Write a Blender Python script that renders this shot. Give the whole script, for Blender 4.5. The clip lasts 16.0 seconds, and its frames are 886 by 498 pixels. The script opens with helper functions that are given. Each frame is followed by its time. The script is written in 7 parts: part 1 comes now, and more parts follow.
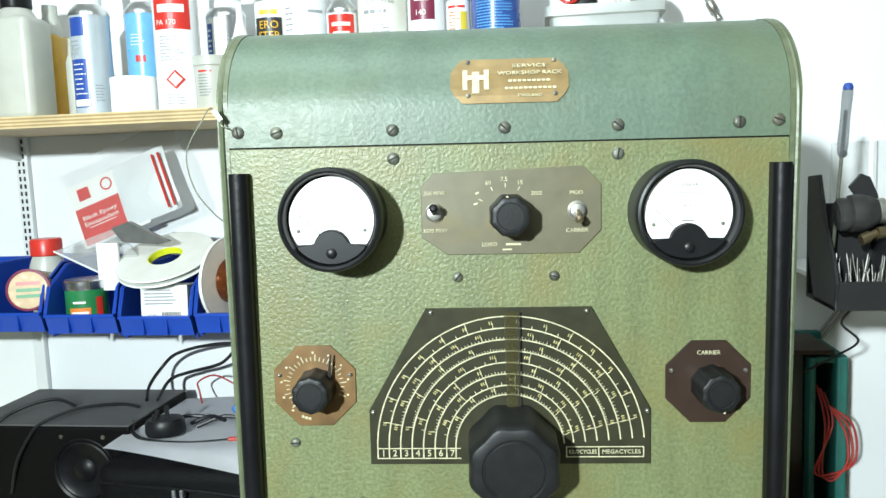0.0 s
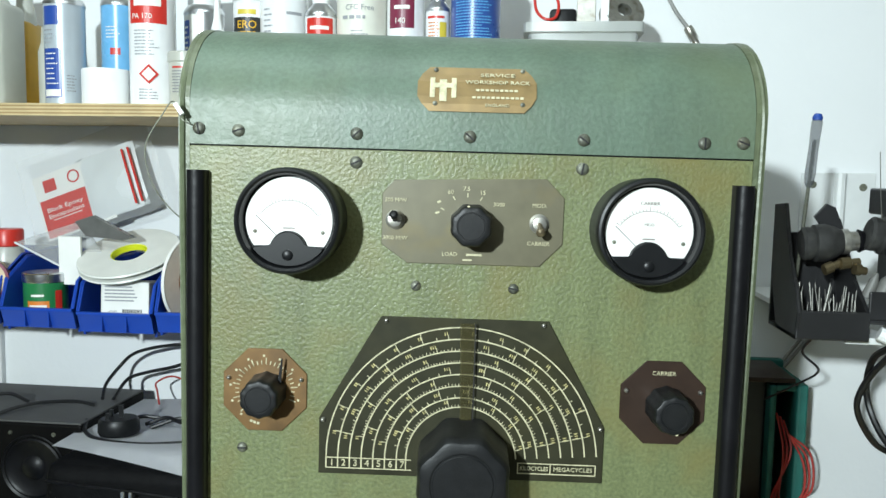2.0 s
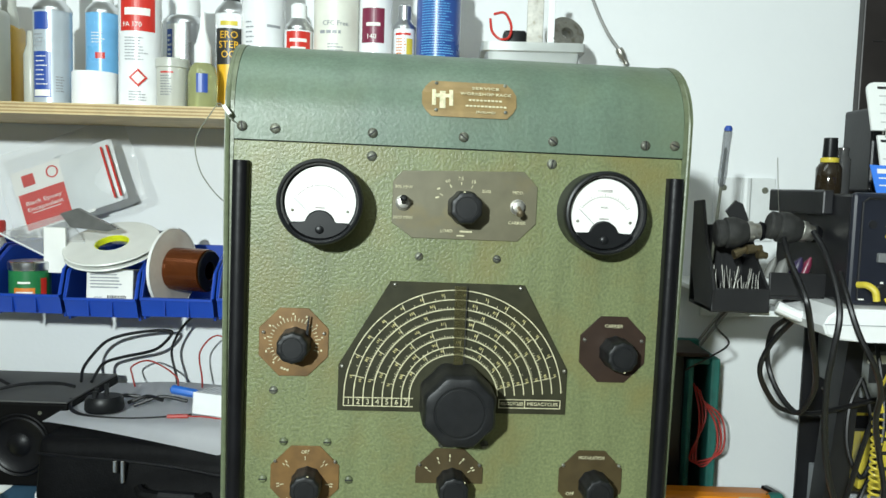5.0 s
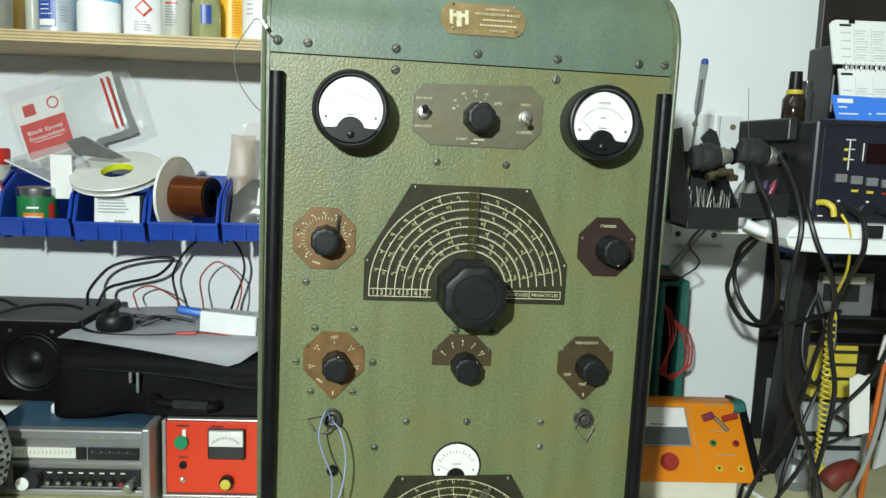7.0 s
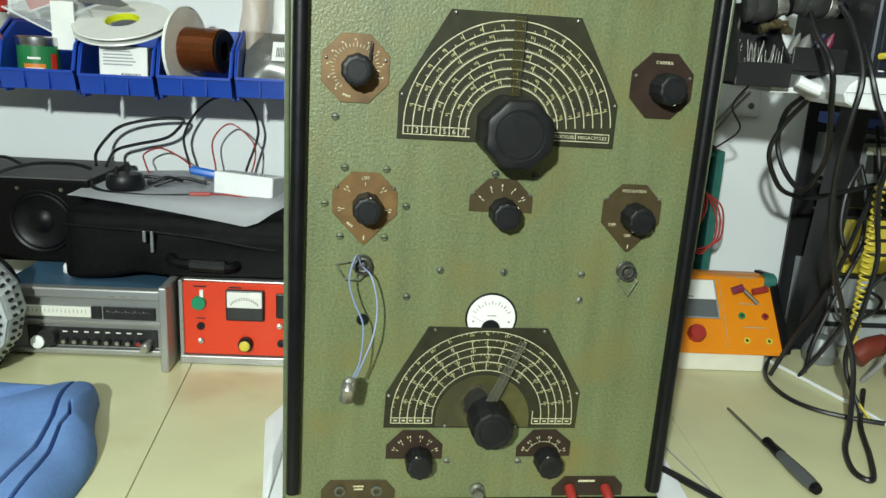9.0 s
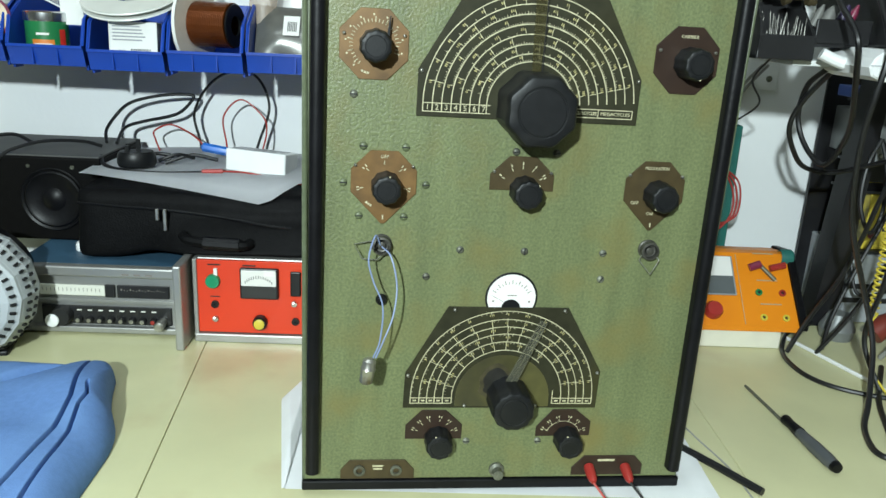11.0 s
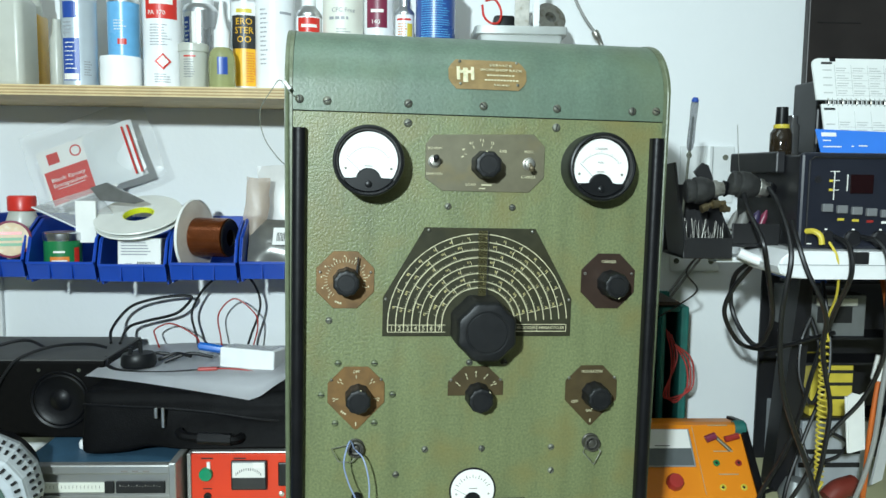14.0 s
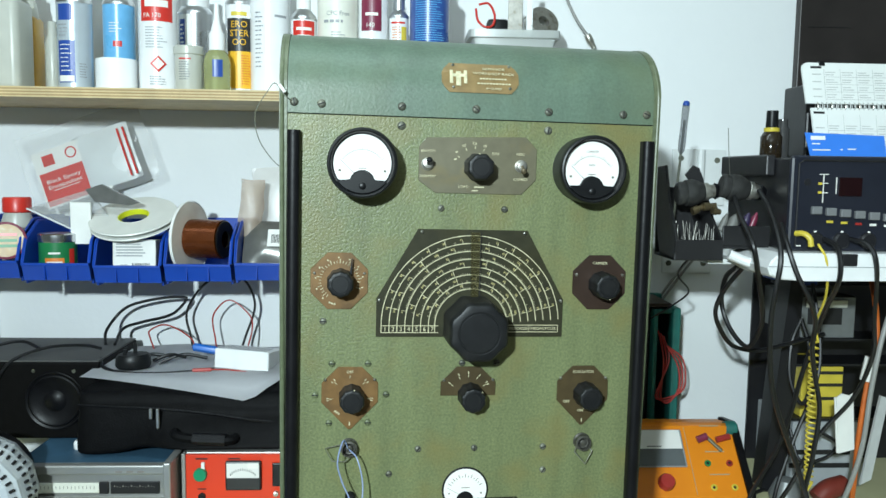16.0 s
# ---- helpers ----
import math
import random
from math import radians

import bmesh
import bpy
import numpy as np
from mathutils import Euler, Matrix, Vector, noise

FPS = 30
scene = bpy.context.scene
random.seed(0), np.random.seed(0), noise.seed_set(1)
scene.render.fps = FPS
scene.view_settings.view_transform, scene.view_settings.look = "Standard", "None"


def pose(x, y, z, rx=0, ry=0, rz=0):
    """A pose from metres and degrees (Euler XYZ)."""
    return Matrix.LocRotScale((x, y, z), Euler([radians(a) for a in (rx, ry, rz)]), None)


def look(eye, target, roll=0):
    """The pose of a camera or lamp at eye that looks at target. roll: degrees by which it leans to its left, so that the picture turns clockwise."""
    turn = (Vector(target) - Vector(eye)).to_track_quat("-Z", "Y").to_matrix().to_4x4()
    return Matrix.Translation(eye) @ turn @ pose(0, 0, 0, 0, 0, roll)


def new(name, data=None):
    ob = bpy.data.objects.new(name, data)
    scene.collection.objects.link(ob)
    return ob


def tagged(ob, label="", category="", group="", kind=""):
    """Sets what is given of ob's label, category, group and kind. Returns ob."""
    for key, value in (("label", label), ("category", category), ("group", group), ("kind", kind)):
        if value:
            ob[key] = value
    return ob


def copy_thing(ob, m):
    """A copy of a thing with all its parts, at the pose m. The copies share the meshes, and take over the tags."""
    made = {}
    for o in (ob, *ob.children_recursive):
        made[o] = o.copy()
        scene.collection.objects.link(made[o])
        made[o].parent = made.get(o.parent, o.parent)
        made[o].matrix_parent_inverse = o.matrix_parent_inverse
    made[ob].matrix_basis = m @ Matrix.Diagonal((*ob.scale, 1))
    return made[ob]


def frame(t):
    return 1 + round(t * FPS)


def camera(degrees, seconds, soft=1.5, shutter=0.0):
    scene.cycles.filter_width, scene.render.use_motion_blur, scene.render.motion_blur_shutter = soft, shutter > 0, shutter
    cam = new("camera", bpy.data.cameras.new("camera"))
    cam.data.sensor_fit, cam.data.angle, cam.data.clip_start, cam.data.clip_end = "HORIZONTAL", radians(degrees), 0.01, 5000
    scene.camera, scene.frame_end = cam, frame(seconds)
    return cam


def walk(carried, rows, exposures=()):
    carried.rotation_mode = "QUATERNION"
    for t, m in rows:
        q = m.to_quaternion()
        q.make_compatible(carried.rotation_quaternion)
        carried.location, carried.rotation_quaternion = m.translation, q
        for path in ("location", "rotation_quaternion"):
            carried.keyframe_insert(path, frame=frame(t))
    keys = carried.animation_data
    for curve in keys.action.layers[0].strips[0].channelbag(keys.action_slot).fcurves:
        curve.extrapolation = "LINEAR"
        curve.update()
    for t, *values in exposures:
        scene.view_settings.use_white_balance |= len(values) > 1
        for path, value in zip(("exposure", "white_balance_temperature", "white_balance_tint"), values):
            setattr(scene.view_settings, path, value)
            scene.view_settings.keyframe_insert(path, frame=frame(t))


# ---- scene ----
cam = camera(58.9, 16.0)
# the rack stands a little askew on the bench: its own axes in the room
RACK = pose(0, 0, 0.9) @ pose(0, 0, 0, 0.336, -0.733, -4.816).inverted() @ pose(0, 0, -0.9)
PATH = [
    (0, (-0.019, -0.672, 1.63), (-0.123, 1.314, 1.416), -1.3),
    (0.5, (-0.025, -0.674, 1.628), (-0.141, 1.315, 1.448), -0.9),
    (1, (-0.033, -0.677, 1.623), (-0.142, 1.312, 1.448), -0.1),
    (1.5, (-0.027, -0.671, 1.624), (-0.075, 1.321, 1.449), 0.6),
    (2, (-0.004, -0.663, 1.625), (-0.051, 1.328, 1.445), 1.7),
    (2.5, (-0.002, -0.711, 1.624), (-0.024, 1.282, 1.458), 1.5),
    (3, (-0.021, -0.771, 1.62), (0.028, 1.223, 1.468), 0.8),
    (3.2, (-0.025, -0.781, 1.619), (0.033, 1.213, 1.478), 1.3),
    (5.5, (-0.096, -0.852, 1.594), (0.084, 1.133, 1.43), 2.2),
    (6, (-0.111, -0.889, 1.58), (0.099, 1.091, 1.392), 2.1),
    (6.5, (-0.131, -0.914, 1.566), (0.101, 1.062, 1.359), 2.5),
    (7, (-0.149, -0.922, 1.547), (0.106, 1.046, 1.297), 2.8),
    (7.5, (-0.163, -0.91, 1.531), (0.104, 1.046, 1.213), 3.4),
    (8, (-0.172, -0.893, 1.508), (0.089, 1.052, 1.122), 3.6),
    (8.5, (-0.174, -0.879, 1.488), (0.086, 1.054, 1.043), 3.8),
    (9, (-0.178, -0.866, 1.468), (0.077, 1.053, 0.966), 3.8),
    (9.2, (-0.182, -0.865, 1.456), (0.071, 1.05, 0.937), 4.2),
    (11.3, (-0.194, -0.85, 1.475), (0.048, 1.052, 0.907), 3.5),
    (11.5, (-0.195, -0.851, 1.479), (0.048, 1.056, 0.928), 3.5),
    (12, (-0.187, -0.858, 1.497), (0.054, 1.058, 0.978), 2.9),
    (12.5, (-0.183, -0.903, 1.517), (0.06, 1.031, 1.069), 2.6),
    (13, (-0.178, -0.947, 1.552), (0.065, 1.01, 1.214), 2.2),
    (13.5, (-0.175, -0.973, 1.569), (0.069, 0.997, 1.327), 1.6),
    (14, (-0.172, -0.988, 1.572), (0.078, 0.987, 1.385), 1.4),
    (14.5, (-0.169, -0.994, 1.57), (0.083, 0.982, 1.39), 1.4),
    (15, (-0.17, -0.995, 1.571), (0.088, 0.979, 1.38), 1.6),
    (15.5, (-0.17, -1.001, 1.572), (0.09, 0.974, 1.393), 1.5),
    (16, (-0.171, -0.999, 1.572), (0.092, 0.976, 1.391), 1.5),
]
walk(cam, [(t, RACK @ look(eye, target, roll)) for t, eye, target, roll in PATH],
     [(0, 0.46, 6250, 10), (1, 0.05, 6200, 10), (1.5, 0.0, 6150, 10), (2, 0.02, 6200, 10), (2.5, 0.07, 6450, 9), (3, 0.0, 6400, 9), (6, -0.05, 6450, 9), (8, -0.17, 6550, 7), (9.2, -0.05, 6600, 6), (11.3, 0.02, 6100, 7), (12.5, 0.0, 5980, 6), (14, -0.05, 6000, 6), (16, -0.05, 5950, 6)])

# ---- light ----
world = bpy.data.worlds.new("room")
scene.world = world
world.use_nodes = True
world.node_tree.nodes["Background"].inputs[0].default_value = (0.75, 0.82, 0.9, 1)
world.node_tree.nodes["Background"].inputs[1].default_value = 0.02


def area_lamp(name, eye, target, size, watts, colour, size_y=None):
    data = bpy.data.lights.new(name, "AREA")
    data.energy, data.color, data.size = watts, colour, size
    if size_y:
        data.shape, data.size_y = "RECTANGLE", size_y
    ob = new(name, data)
    ob.matrix_world = look(eye, target)
    return ob


# the work lamp in the room behind the camera and the ceiling tube over the bench
area_lamp("work_lamp_light", (-0.58, -2.03, 2.08), (0.7, 0.4, 1.2), 0.08, 84.5, (0.90, 1.0, 0.975))
area_lamp("ceiling_tube_light", (-0.40, -0.15, 2.43), (-0.40, -0.1, 0), 1.1, 5.0, (0.90, 1.0, 0.985), 0.35)

# ---- materials ----


def srgb(h):
    c = [int(h[i:i + 2], 16) / 255 for i in (0, 2, 4)]
    return tuple(v / 12.92 if v < 0.04045 else ((v + 0.055) / 1.055) ** 2.4 for v in c)


def mat(name, colour, rough=0.5, metal=0.0, vary=0.08, scale=30.0, bump=0.0, bump_scale=200.0, second=None, second_scale=6.0, second_at=(0.55, 0.75), spec=0.5, coat=0.0, transmission=0.0, alpha=1.0, random_vary=0.0, streak=0.0):
    """A surface with grain at one scale, stains or wear at another, and fine relief."""
    m = bpy.data.materials.new(name)
    m.use_nodes = True
    nt = m.node_tree
    b = nt.nodes["Principled BSDF"]
    link = nt.links.new
    co = nt.nodes.new("ShaderNodeTexCoord")
    colour = tuple(colour) + (1,)

    def tex(s, detail=4):
        n = nt.nodes.new("ShaderNodeTexNoise")
        n.inputs["Scale"].default_value, n.inputs["Detail"].default_value = s, detail
        link(co.outputs["Object"], n.inputs["Vector"])
        return n

    hsv = nt.nodes.new("ShaderNodeHueSaturation")
    hsv.inputs["Color"].default_value = colour
    grain = tex(scale)
    mr = nt.nodes.new("ShaderNodeMapRange")
    mr.inputs[1].default_value, mr.inputs[2].default_value = 0.3, 0.7
    mr.inputs[3].default_value, mr.inputs[4].default_value = 1 - vary, 1 + vary
    link(grain.outputs[0], mr.inputs[0])
    out = mr.outputs[0]
    if random_vary:
        info = nt.nodes.new("ShaderNodeObjectInfo")
        mr2 = nt.nodes.new("ShaderNodeMapRange")
        mr2.inputs[3].default_value, mr2.inputs[4].default_value = 1 - random_vary, 1 + random_vary
        link(info.outputs["Random"], mr2.inputs[0])
        mul = nt.nodes.new("ShaderNodeMath")
        mul.operation = "MULTIPLY"
        link(out, mul.inputs[0]), link(mr2.outputs[0], mul.inputs[1])
        out = mul.outputs[0]
    link(out, hsv.inputs["Value"])
    last = hsv.outputs[0]
    if streak:
        mp = nt.nodes.new("ShaderNodeMapping")
        mp.inputs["Scale"].default_value = (34, 34, 5)
        sn = nt.nodes.new("ShaderNodeTexNoise")
        sn.inputs["Scale"].default_value, sn.inputs["Detail"].default_value = 1.0, 5
        link(co.outputs["Object"], mp.inputs[0]), link(mp.outputs[0], sn.inputs["Vector"])
        sr = nt.nodes.new("ShaderNodeMapRange")
        sr.inputs[1].default_value, sr.inputs[2].default_value = 0.40, 0.72
        sr.inputs[3].default_value, sr.inputs[4].default_value = 1 + streak * 0.5, 1 - streak
        link(sn.outputs[0], sr.inputs[0])
        h2 = nt.nodes.new("ShaderNodeHueSaturation")
        link(last, h2.inputs["Color"]), link(sr.outputs[0], h2.inputs["Value"])
        last = h2.outputs[0]
    if second:
        st = tex(second_scale, 6)
        r = nt.nodes.new("ShaderNodeMapRange")
        r.inputs[1].default_value, r.inputs[2].default_value = second_at
        link(st.outputs[0], r.inputs[0])
        mix = nt.nodes.new("ShaderNodeMix")
        mix.data_type = "RGBA"
        link(r.outputs[0], mix.inputs["Factor"])
        link(last, mix.inputs["A"])
        mix.inputs["B"].default_value = tuple(second) + (1,)
        last = mix.outputs["Result"]
    link(last, b.inputs["Base Color"])
    b.inputs["Metallic"].default_value = metal
    rr = nt.nodes.new("ShaderNodeMapRange")
    rr.inputs[3].default_value, rr.inputs[4].default_value = max(rough - 0.08, 0.02), min(rough + 0.08, 1)
    rn = tex(scale * 0.4)
    link(rn.outputs[0], rr.inputs[0]), link(rr.outputs[0], b.inputs["Roughness"])
    b.inputs["Specular IOR Level"].default_value = spec
    b.inputs["Coat Weight"].default_value = coat
    b.inputs["Transmission Weight"].default_value = transmission
    b.inputs["Alpha"].default_value = alpha
    if bump:
        bn = tex(bump_scale, 3)
        bp = nt.nodes.new("ShaderNodeBump")
        bp.inputs["Strength"].default_value, bp.inputs["Distance"].default_value = 1.0, bump
        link(bn.outputs[0], bp.inputs["Height"]), link(bp.outputs[0], b.inputs["Normal"])
    return m


M_WALL = mat("white_wall_paint", (0.80, 0.82, 0.83), 0.75, vary=0.02, scale=4, bump=0.0006, bump_scale=60, second=(0.72, 0.74, 0.74), second_scale=1.2, second_at=(0.55, 0.9))
# unseen ceiling and far walls: colours kept dark to cut bounced light
M_CEIL = mat("ceiling_paint", (0.55, 0.55, 0.53), 0.85)
M_FARWALL = mat("dark_unseen_wall", (0.22, 0.22, 0.205), 0.85, vary=0.04, scale=4)
M_FLOOR = mat("grey_floor", (0.22, 0.2, 0.18), 0.6, second=(0.16, 0.15, 0.14))
M_BENCH = mat("bench_laminate", (0.62, 0.605, 0.36), 0.33, vary=0.05, scale=9, second=(0.50, 0.41, 0.23), second_scale=5.0, second_at=(0.56, 0.82))
M_EDGE = mat("bench_edge", (0.4, 0.33, 0.2), 0.5)
M_SEAM = mat("seam_dirt", (0.36, 0.32, 0.19), 0.8)
M_GREEN = mat("hammered_green_paint", (0.127, 0.147, 0.066), 0.42, vary=0.24, scale=320, bump=0.00068, bump_scale=320, streak=0.16, second=(0.155, 0.136, 0.046), second_scale=13, second_at=(0.48, 0.76))
M_HOOD = mat("hood_green_paint", (0.090, 0.132, 0.094), 0.45, vary=0.14, scale=260, bump=0.0004, bump_scale=260, streak=0.14, second=(0.098, 0.122, 0.068), second_scale=7, second_at=(0.45, 0.8))
M_RIM = mat("cabinet_green_edge", (0.096, 0.115, 0.064), 0.42, vary=0.15, scale=120, bump=0.0005, bump_scale=200, second=(0.115, 0.13, 0.085), second_scale=30, second_at=(0.55, 0.75))
M_BLACK = mat("black_bakelite", (0.0055, 0.006, 0.0068), 0.40, vary=0.2, scale=60, spec=0.3)
M_KNOB = mat("worn_bakelite", (0.0065, 0.007, 0.0078), 0.46, vary=0.25, scale=90, spec=0.3, second=(0.013, 0.013, 0.0125), second_scale=40, second_at=(0.5, 0.8), bump=0.00012, bump_scale=500)
M_RUBBER = mat("black_rubber", (0.0045, 0.0045, 0.0055), 0.40, vary=0.3, spec=0.22, scale=40, bump=0.0003, bump_scale=120)
M_DIAL = mat("dial_black_enamel", (0.026, 0.0255, 0.014), 0.5, vary=0.2, scale=50, spec=0.16, second=(0.044, 0.040, 0.015), second_scale=12, second_at=(0.5, 0.85))
M_BRASSY = mat("dulled_brass_plate", (0.22, 0.15, 0.06), 0.42, metal=0.35, vary=0.15, scale=60, second=(0.13, 0.075, 0.025), second_scale=22)
M_BROWN = mat("brown_lacquer_plate", (0.150, 0.082, 0.026), 0.44, metal=0.2, vary=0.18, scale=60, second=(0.085, 0.048, 0.016), second_scale=28, second_at=(0.5, 0.75))
M_DBROWN = mat("dark_brown_plate", (0.026, 0.0145, 0.0095), 0.44, vary=0.15, scale=60, spec=0.35, second=(0.038, 0.022, 0.012), second_scale=25)
M_OLIVE = mat("olive_grey_plate", (0.115, 0.105, 0.065), 0.42, metal=0.15, vary=0.1, scale=60, second=(0.15, 0.12, 0.05), second_scale=20)
M_CREAM = mat("cream_engraving", (0.48, 0.45, 0.29), 0.6, vary=0.25, scale=220)
M_GOLDINK = mat("yellowed_engraving", (0.40, 0.35, 0.15), 0.6, vary=0.3, scale=200)
M_WHITE = mat("white_print", (0.78, 0.77, 0.72), 0.6, vary=0.05)
M_FACE = mat("meter_face_white", (0.72, 0.71, 0.68), 0.5, vary=0.02)
M_STEEL = mat("worn_steel", (0.45, 0.44, 0.40), 0.36, metal=0.9, vary=0.15, scale=120, second=(0.18, 0.16, 0.11), second_scale=60)
M_SCREW = mat("dull_screw_steel", (0.125, 0.130, 0.100), 0.48, metal=0.35, vary=0.3, scale=260, random_vary=0.4, second=(0.085, 0.07, 0.035), second_scale=120)
M_OLIVEBROWN = mat("olive_brown_plate", (0.056, 0.040, 0.017), 0.44, metal=0.1, vary=0.15, scale=60, spec=0.35, second=(0.034, 0.026, 0.013), second_scale=25)
M_PSCREW = mat("painted_screw", (0.085, 0.10, 0.05), 0.45, vary=0.2, scale=200, random_vary=0.25)
M_DARK = mat("near_black", (0.008, 0.008, 0.008), 0.7)

# ---- shapes ----


ORIGIN = Matrix.Identity(4)  # where the section that is being built stands


def part(name, bm, material, parent=None, label="", smooth=False):
    me = bpy.data.meshes.new(name)
    bmesh.ops.recalc_face_normals(bm, faces=bm.faces[:])
    bm.to_mesh(me)
    bm.free()
    me.materials.append(material)
    if smooth:
        for p in me.polygons:
            p.use_smooth = True
        me.set_sharp_from_angle(angle=radians(35))
    ob = new(name, me)
    if parent is not None:
        ob.parent = parent
    else:
        ob.matrix_world = ORIGIN
    if label:
        ob["label"] = label
    return ob


def thing(name, m, label, category, group=""):
    ob = new(name)
    ob.empty_display_size = 0.02
    ob.matrix_world = ORIGIN @ m
    return tagged(ob, label, category, group)


def box(x0, x1, y0, y1, z0, z1, bevel=0.0, seg=2, bm=None):
    bm = bm or bmesh.new()
    r = bmesh.ops.create_cube(bm, size=1)
    bmesh.ops.transform(bm, verts=r["verts"], matrix=Matrix.Translation(((x0 + x1) / 2, (y0 + y1) / 2, (z0 + z1) / 2)) @ Matrix.Diagonal((abs(x1 - x0), abs(y1 - y0), abs(z1 - z0), 1)))
    if bevel:
        es = list({e for v in r["verts"] for e in v.link_edges})
        bmesh.ops.bevel(bm, geom=es, offset=bevel, segments=seg, profile=0.5, affect="EDGES")
    return bm


def prism(poly, d0, d1, axis="y", bevel=0.0, bm=None):
    """A polygon in the plane across axis, drawn out from d0 to d1 along it."""
    bm = bm or bmesh.new()

    def at(p, d):
        return {"y": (p[0], d, p[1]), "z": (p[0], p[1], d), "x": (d, p[0], p[1])}[axis]

    a = [bm.verts.new(at(p, d0)) for p in poly]
    b = [bm.verts.new(at(p, d1)) for p in poly]
    fa, fb = bm.faces.new(a), bm.faces.new(b)
    n = len(poly)
    for i in range(n):
        bm.faces.new((a[i], a[(i + 1) % n], b[(i + 1) % n], b[i]))
    if bevel:
        bmesh.ops.bevel(bm, geom=list(fa.edges) + list(fb.edges), offset=bevel, segments=1, affect="EDGES")
    return bm


def lathe(profile, seg=32, m=None, flutes=0, depth=0.0, bm=None, sharp=1.0, span=(0.0, 360.0)):
    """A profile of (radius, height) turned round the z axis; flutes scallop its outer rows."""
    bm = bm or bmesh.new()
    m = m or Matrix()
    rmax = max(p[0] for p in profile)
    whole = span[1] - span[0] >= 360
    count = seg if whole else seg + 1
    rings = []
    for r, h in profile:
        ring = []
        if r < 1e-6:
            ring = [bm.verts.new(m @ Vector((0, 0, h)))] * count
        else:
            for i in range(count):
                a = radians(span[0] + (span[1] - span[0]) * i / seg)
                k = 1.0
                if flutes and r > 0.78 * rmax:
                    k = 1 - depth * (0.5 + 0.5 * math.cos(a * flutes)) ** sharp
                ring.append(bm.verts.new(m @ Vector((r * k * math.cos(a), r * k * math.sin(a), h))))
        rings.append(ring)
    for a, b in zip(rings, rings[1:]):
        for i in range(seg):
            j = (i + 1) % count
            vs = []
            for v in (a[i], a[j], b[j], b[i]):
                if v not in vs:
                    vs.append(v)
            if len(vs) > 2:
                try:
                    bm.faces.new(vs)
                except ValueError:
                    pass
    return bm


def outward(x, z, y=0.0):
    """The frame of a fitting on the rack's face: its z axis points out of the panel."""
    return Matrix.Translation((x, y, z)) @ pose(0, 0, 0, 90)


def smooth_path(points, steps=8):
    """A Catmull-Rom line through the points."""
    ps = [Vector(p) for p in points]
    ps = [ps[0] * 2 - ps[1]] + ps + [ps[-1] * 2 - ps[-2]]
    out = []
    for i in range(1, len(ps) - 2):
        a, b, c, d = ps[i - 1:i + 3]
        for k in range(steps):
            t = k / steps
            out.append(0.5 * ((2 * b) + (c - a) * t + (2 * a - 5 * b + 4 * c - d) * t * t + (3 * b - a - 3 * c + d) * t ** 3))
    out.append(ps[-2])
    return out


def sweep(points, r, seg=8, bm=None, closed=False):
    """A round wire along the points."""
    bm = bm or bmesh.new()
    ps = [Vector(p) for p in points]
    n = len(ps)
    up = None
    rings = []
    for i, p in enumerate(ps):
        t = (ps[(i + 1) % n if closed else min(i + 1, n - 1)] - ps[(i - 1) % n if closed else max(i - 1, 0)])
        t = t.normalized() if t.length > 1e-9 else Vector((0, 0, 1))
        if up is None:
            up = t.orthogonal().normalized()
        up = (up - t * up.dot(t))
        up = up.normalized() if up.length > 1e-6 else t.orthogonal().normalized()
        side = t.cross(up)
        rings.append([bm.verts.new(p + r * (math.cos(a) * up + math.sin(a) * side)) for a in [2 * math.pi * k / seg for k in range(seg)]])
    pairs = list(zip(rings, rings[1:])) + ([(rings[-1], rings[0])] if closed else [])
    for a, b in pairs:
        for k in range(seg):
            bm.faces.new((a[k], a[(k + 1) % seg], b[(k + 1) % seg], b[k]))
    if not closed:
        bm.faces.new(rings[0]), bm.faces.new(rings[-1])
    return bm


def wire(name, points, r, material, parent=None, label="", category="", steps=8, seg=8):
    ob = part(name, sweep(smooth_path(points, steps), r, seg), material, parent, smooth=True)
    return tagged(ob, label, category)


def lettering(name, text, height, m, material, parent=None, bend=0.0, thick=0.0003, width=None, align="CENTER"):
    """Raised letters in the built-in font: in the local xy plane of m, or bent round a can of radius bend."""
    cu = bpy.data.curves.new(name, "FONT")
    cu.body, cu.align_x, cu.align_y, cu.extrude = text, align, "CENTER", thick
    cu.size, cu.resolution_u = height / 0.7, 2
    tmp = new(name + "_tmp", cu)
    bpy.context.view_layer.update()
    me = bpy.data.meshes.new_from_object(tmp)
    bpy.data.objects.remove(tmp)
    k = 1.0
    xs = [v.co.x for v in me.vertices]
    if width and xs:
        k = width / (max(xs) - min(xs))
    for v in me.vertices:
        x, y, z = v.co
        x *= k
        v.co = m @ (Vector((bend * math.sin(x / bend), y, bend * math.cos(x / bend) + z)) if bend else Vector((x, y, z)))
    me.materials.clear()
    me.materials.append(material)
    ob = new(name, me)
    if parent is not None:
        ob.parent = parent
    return ob


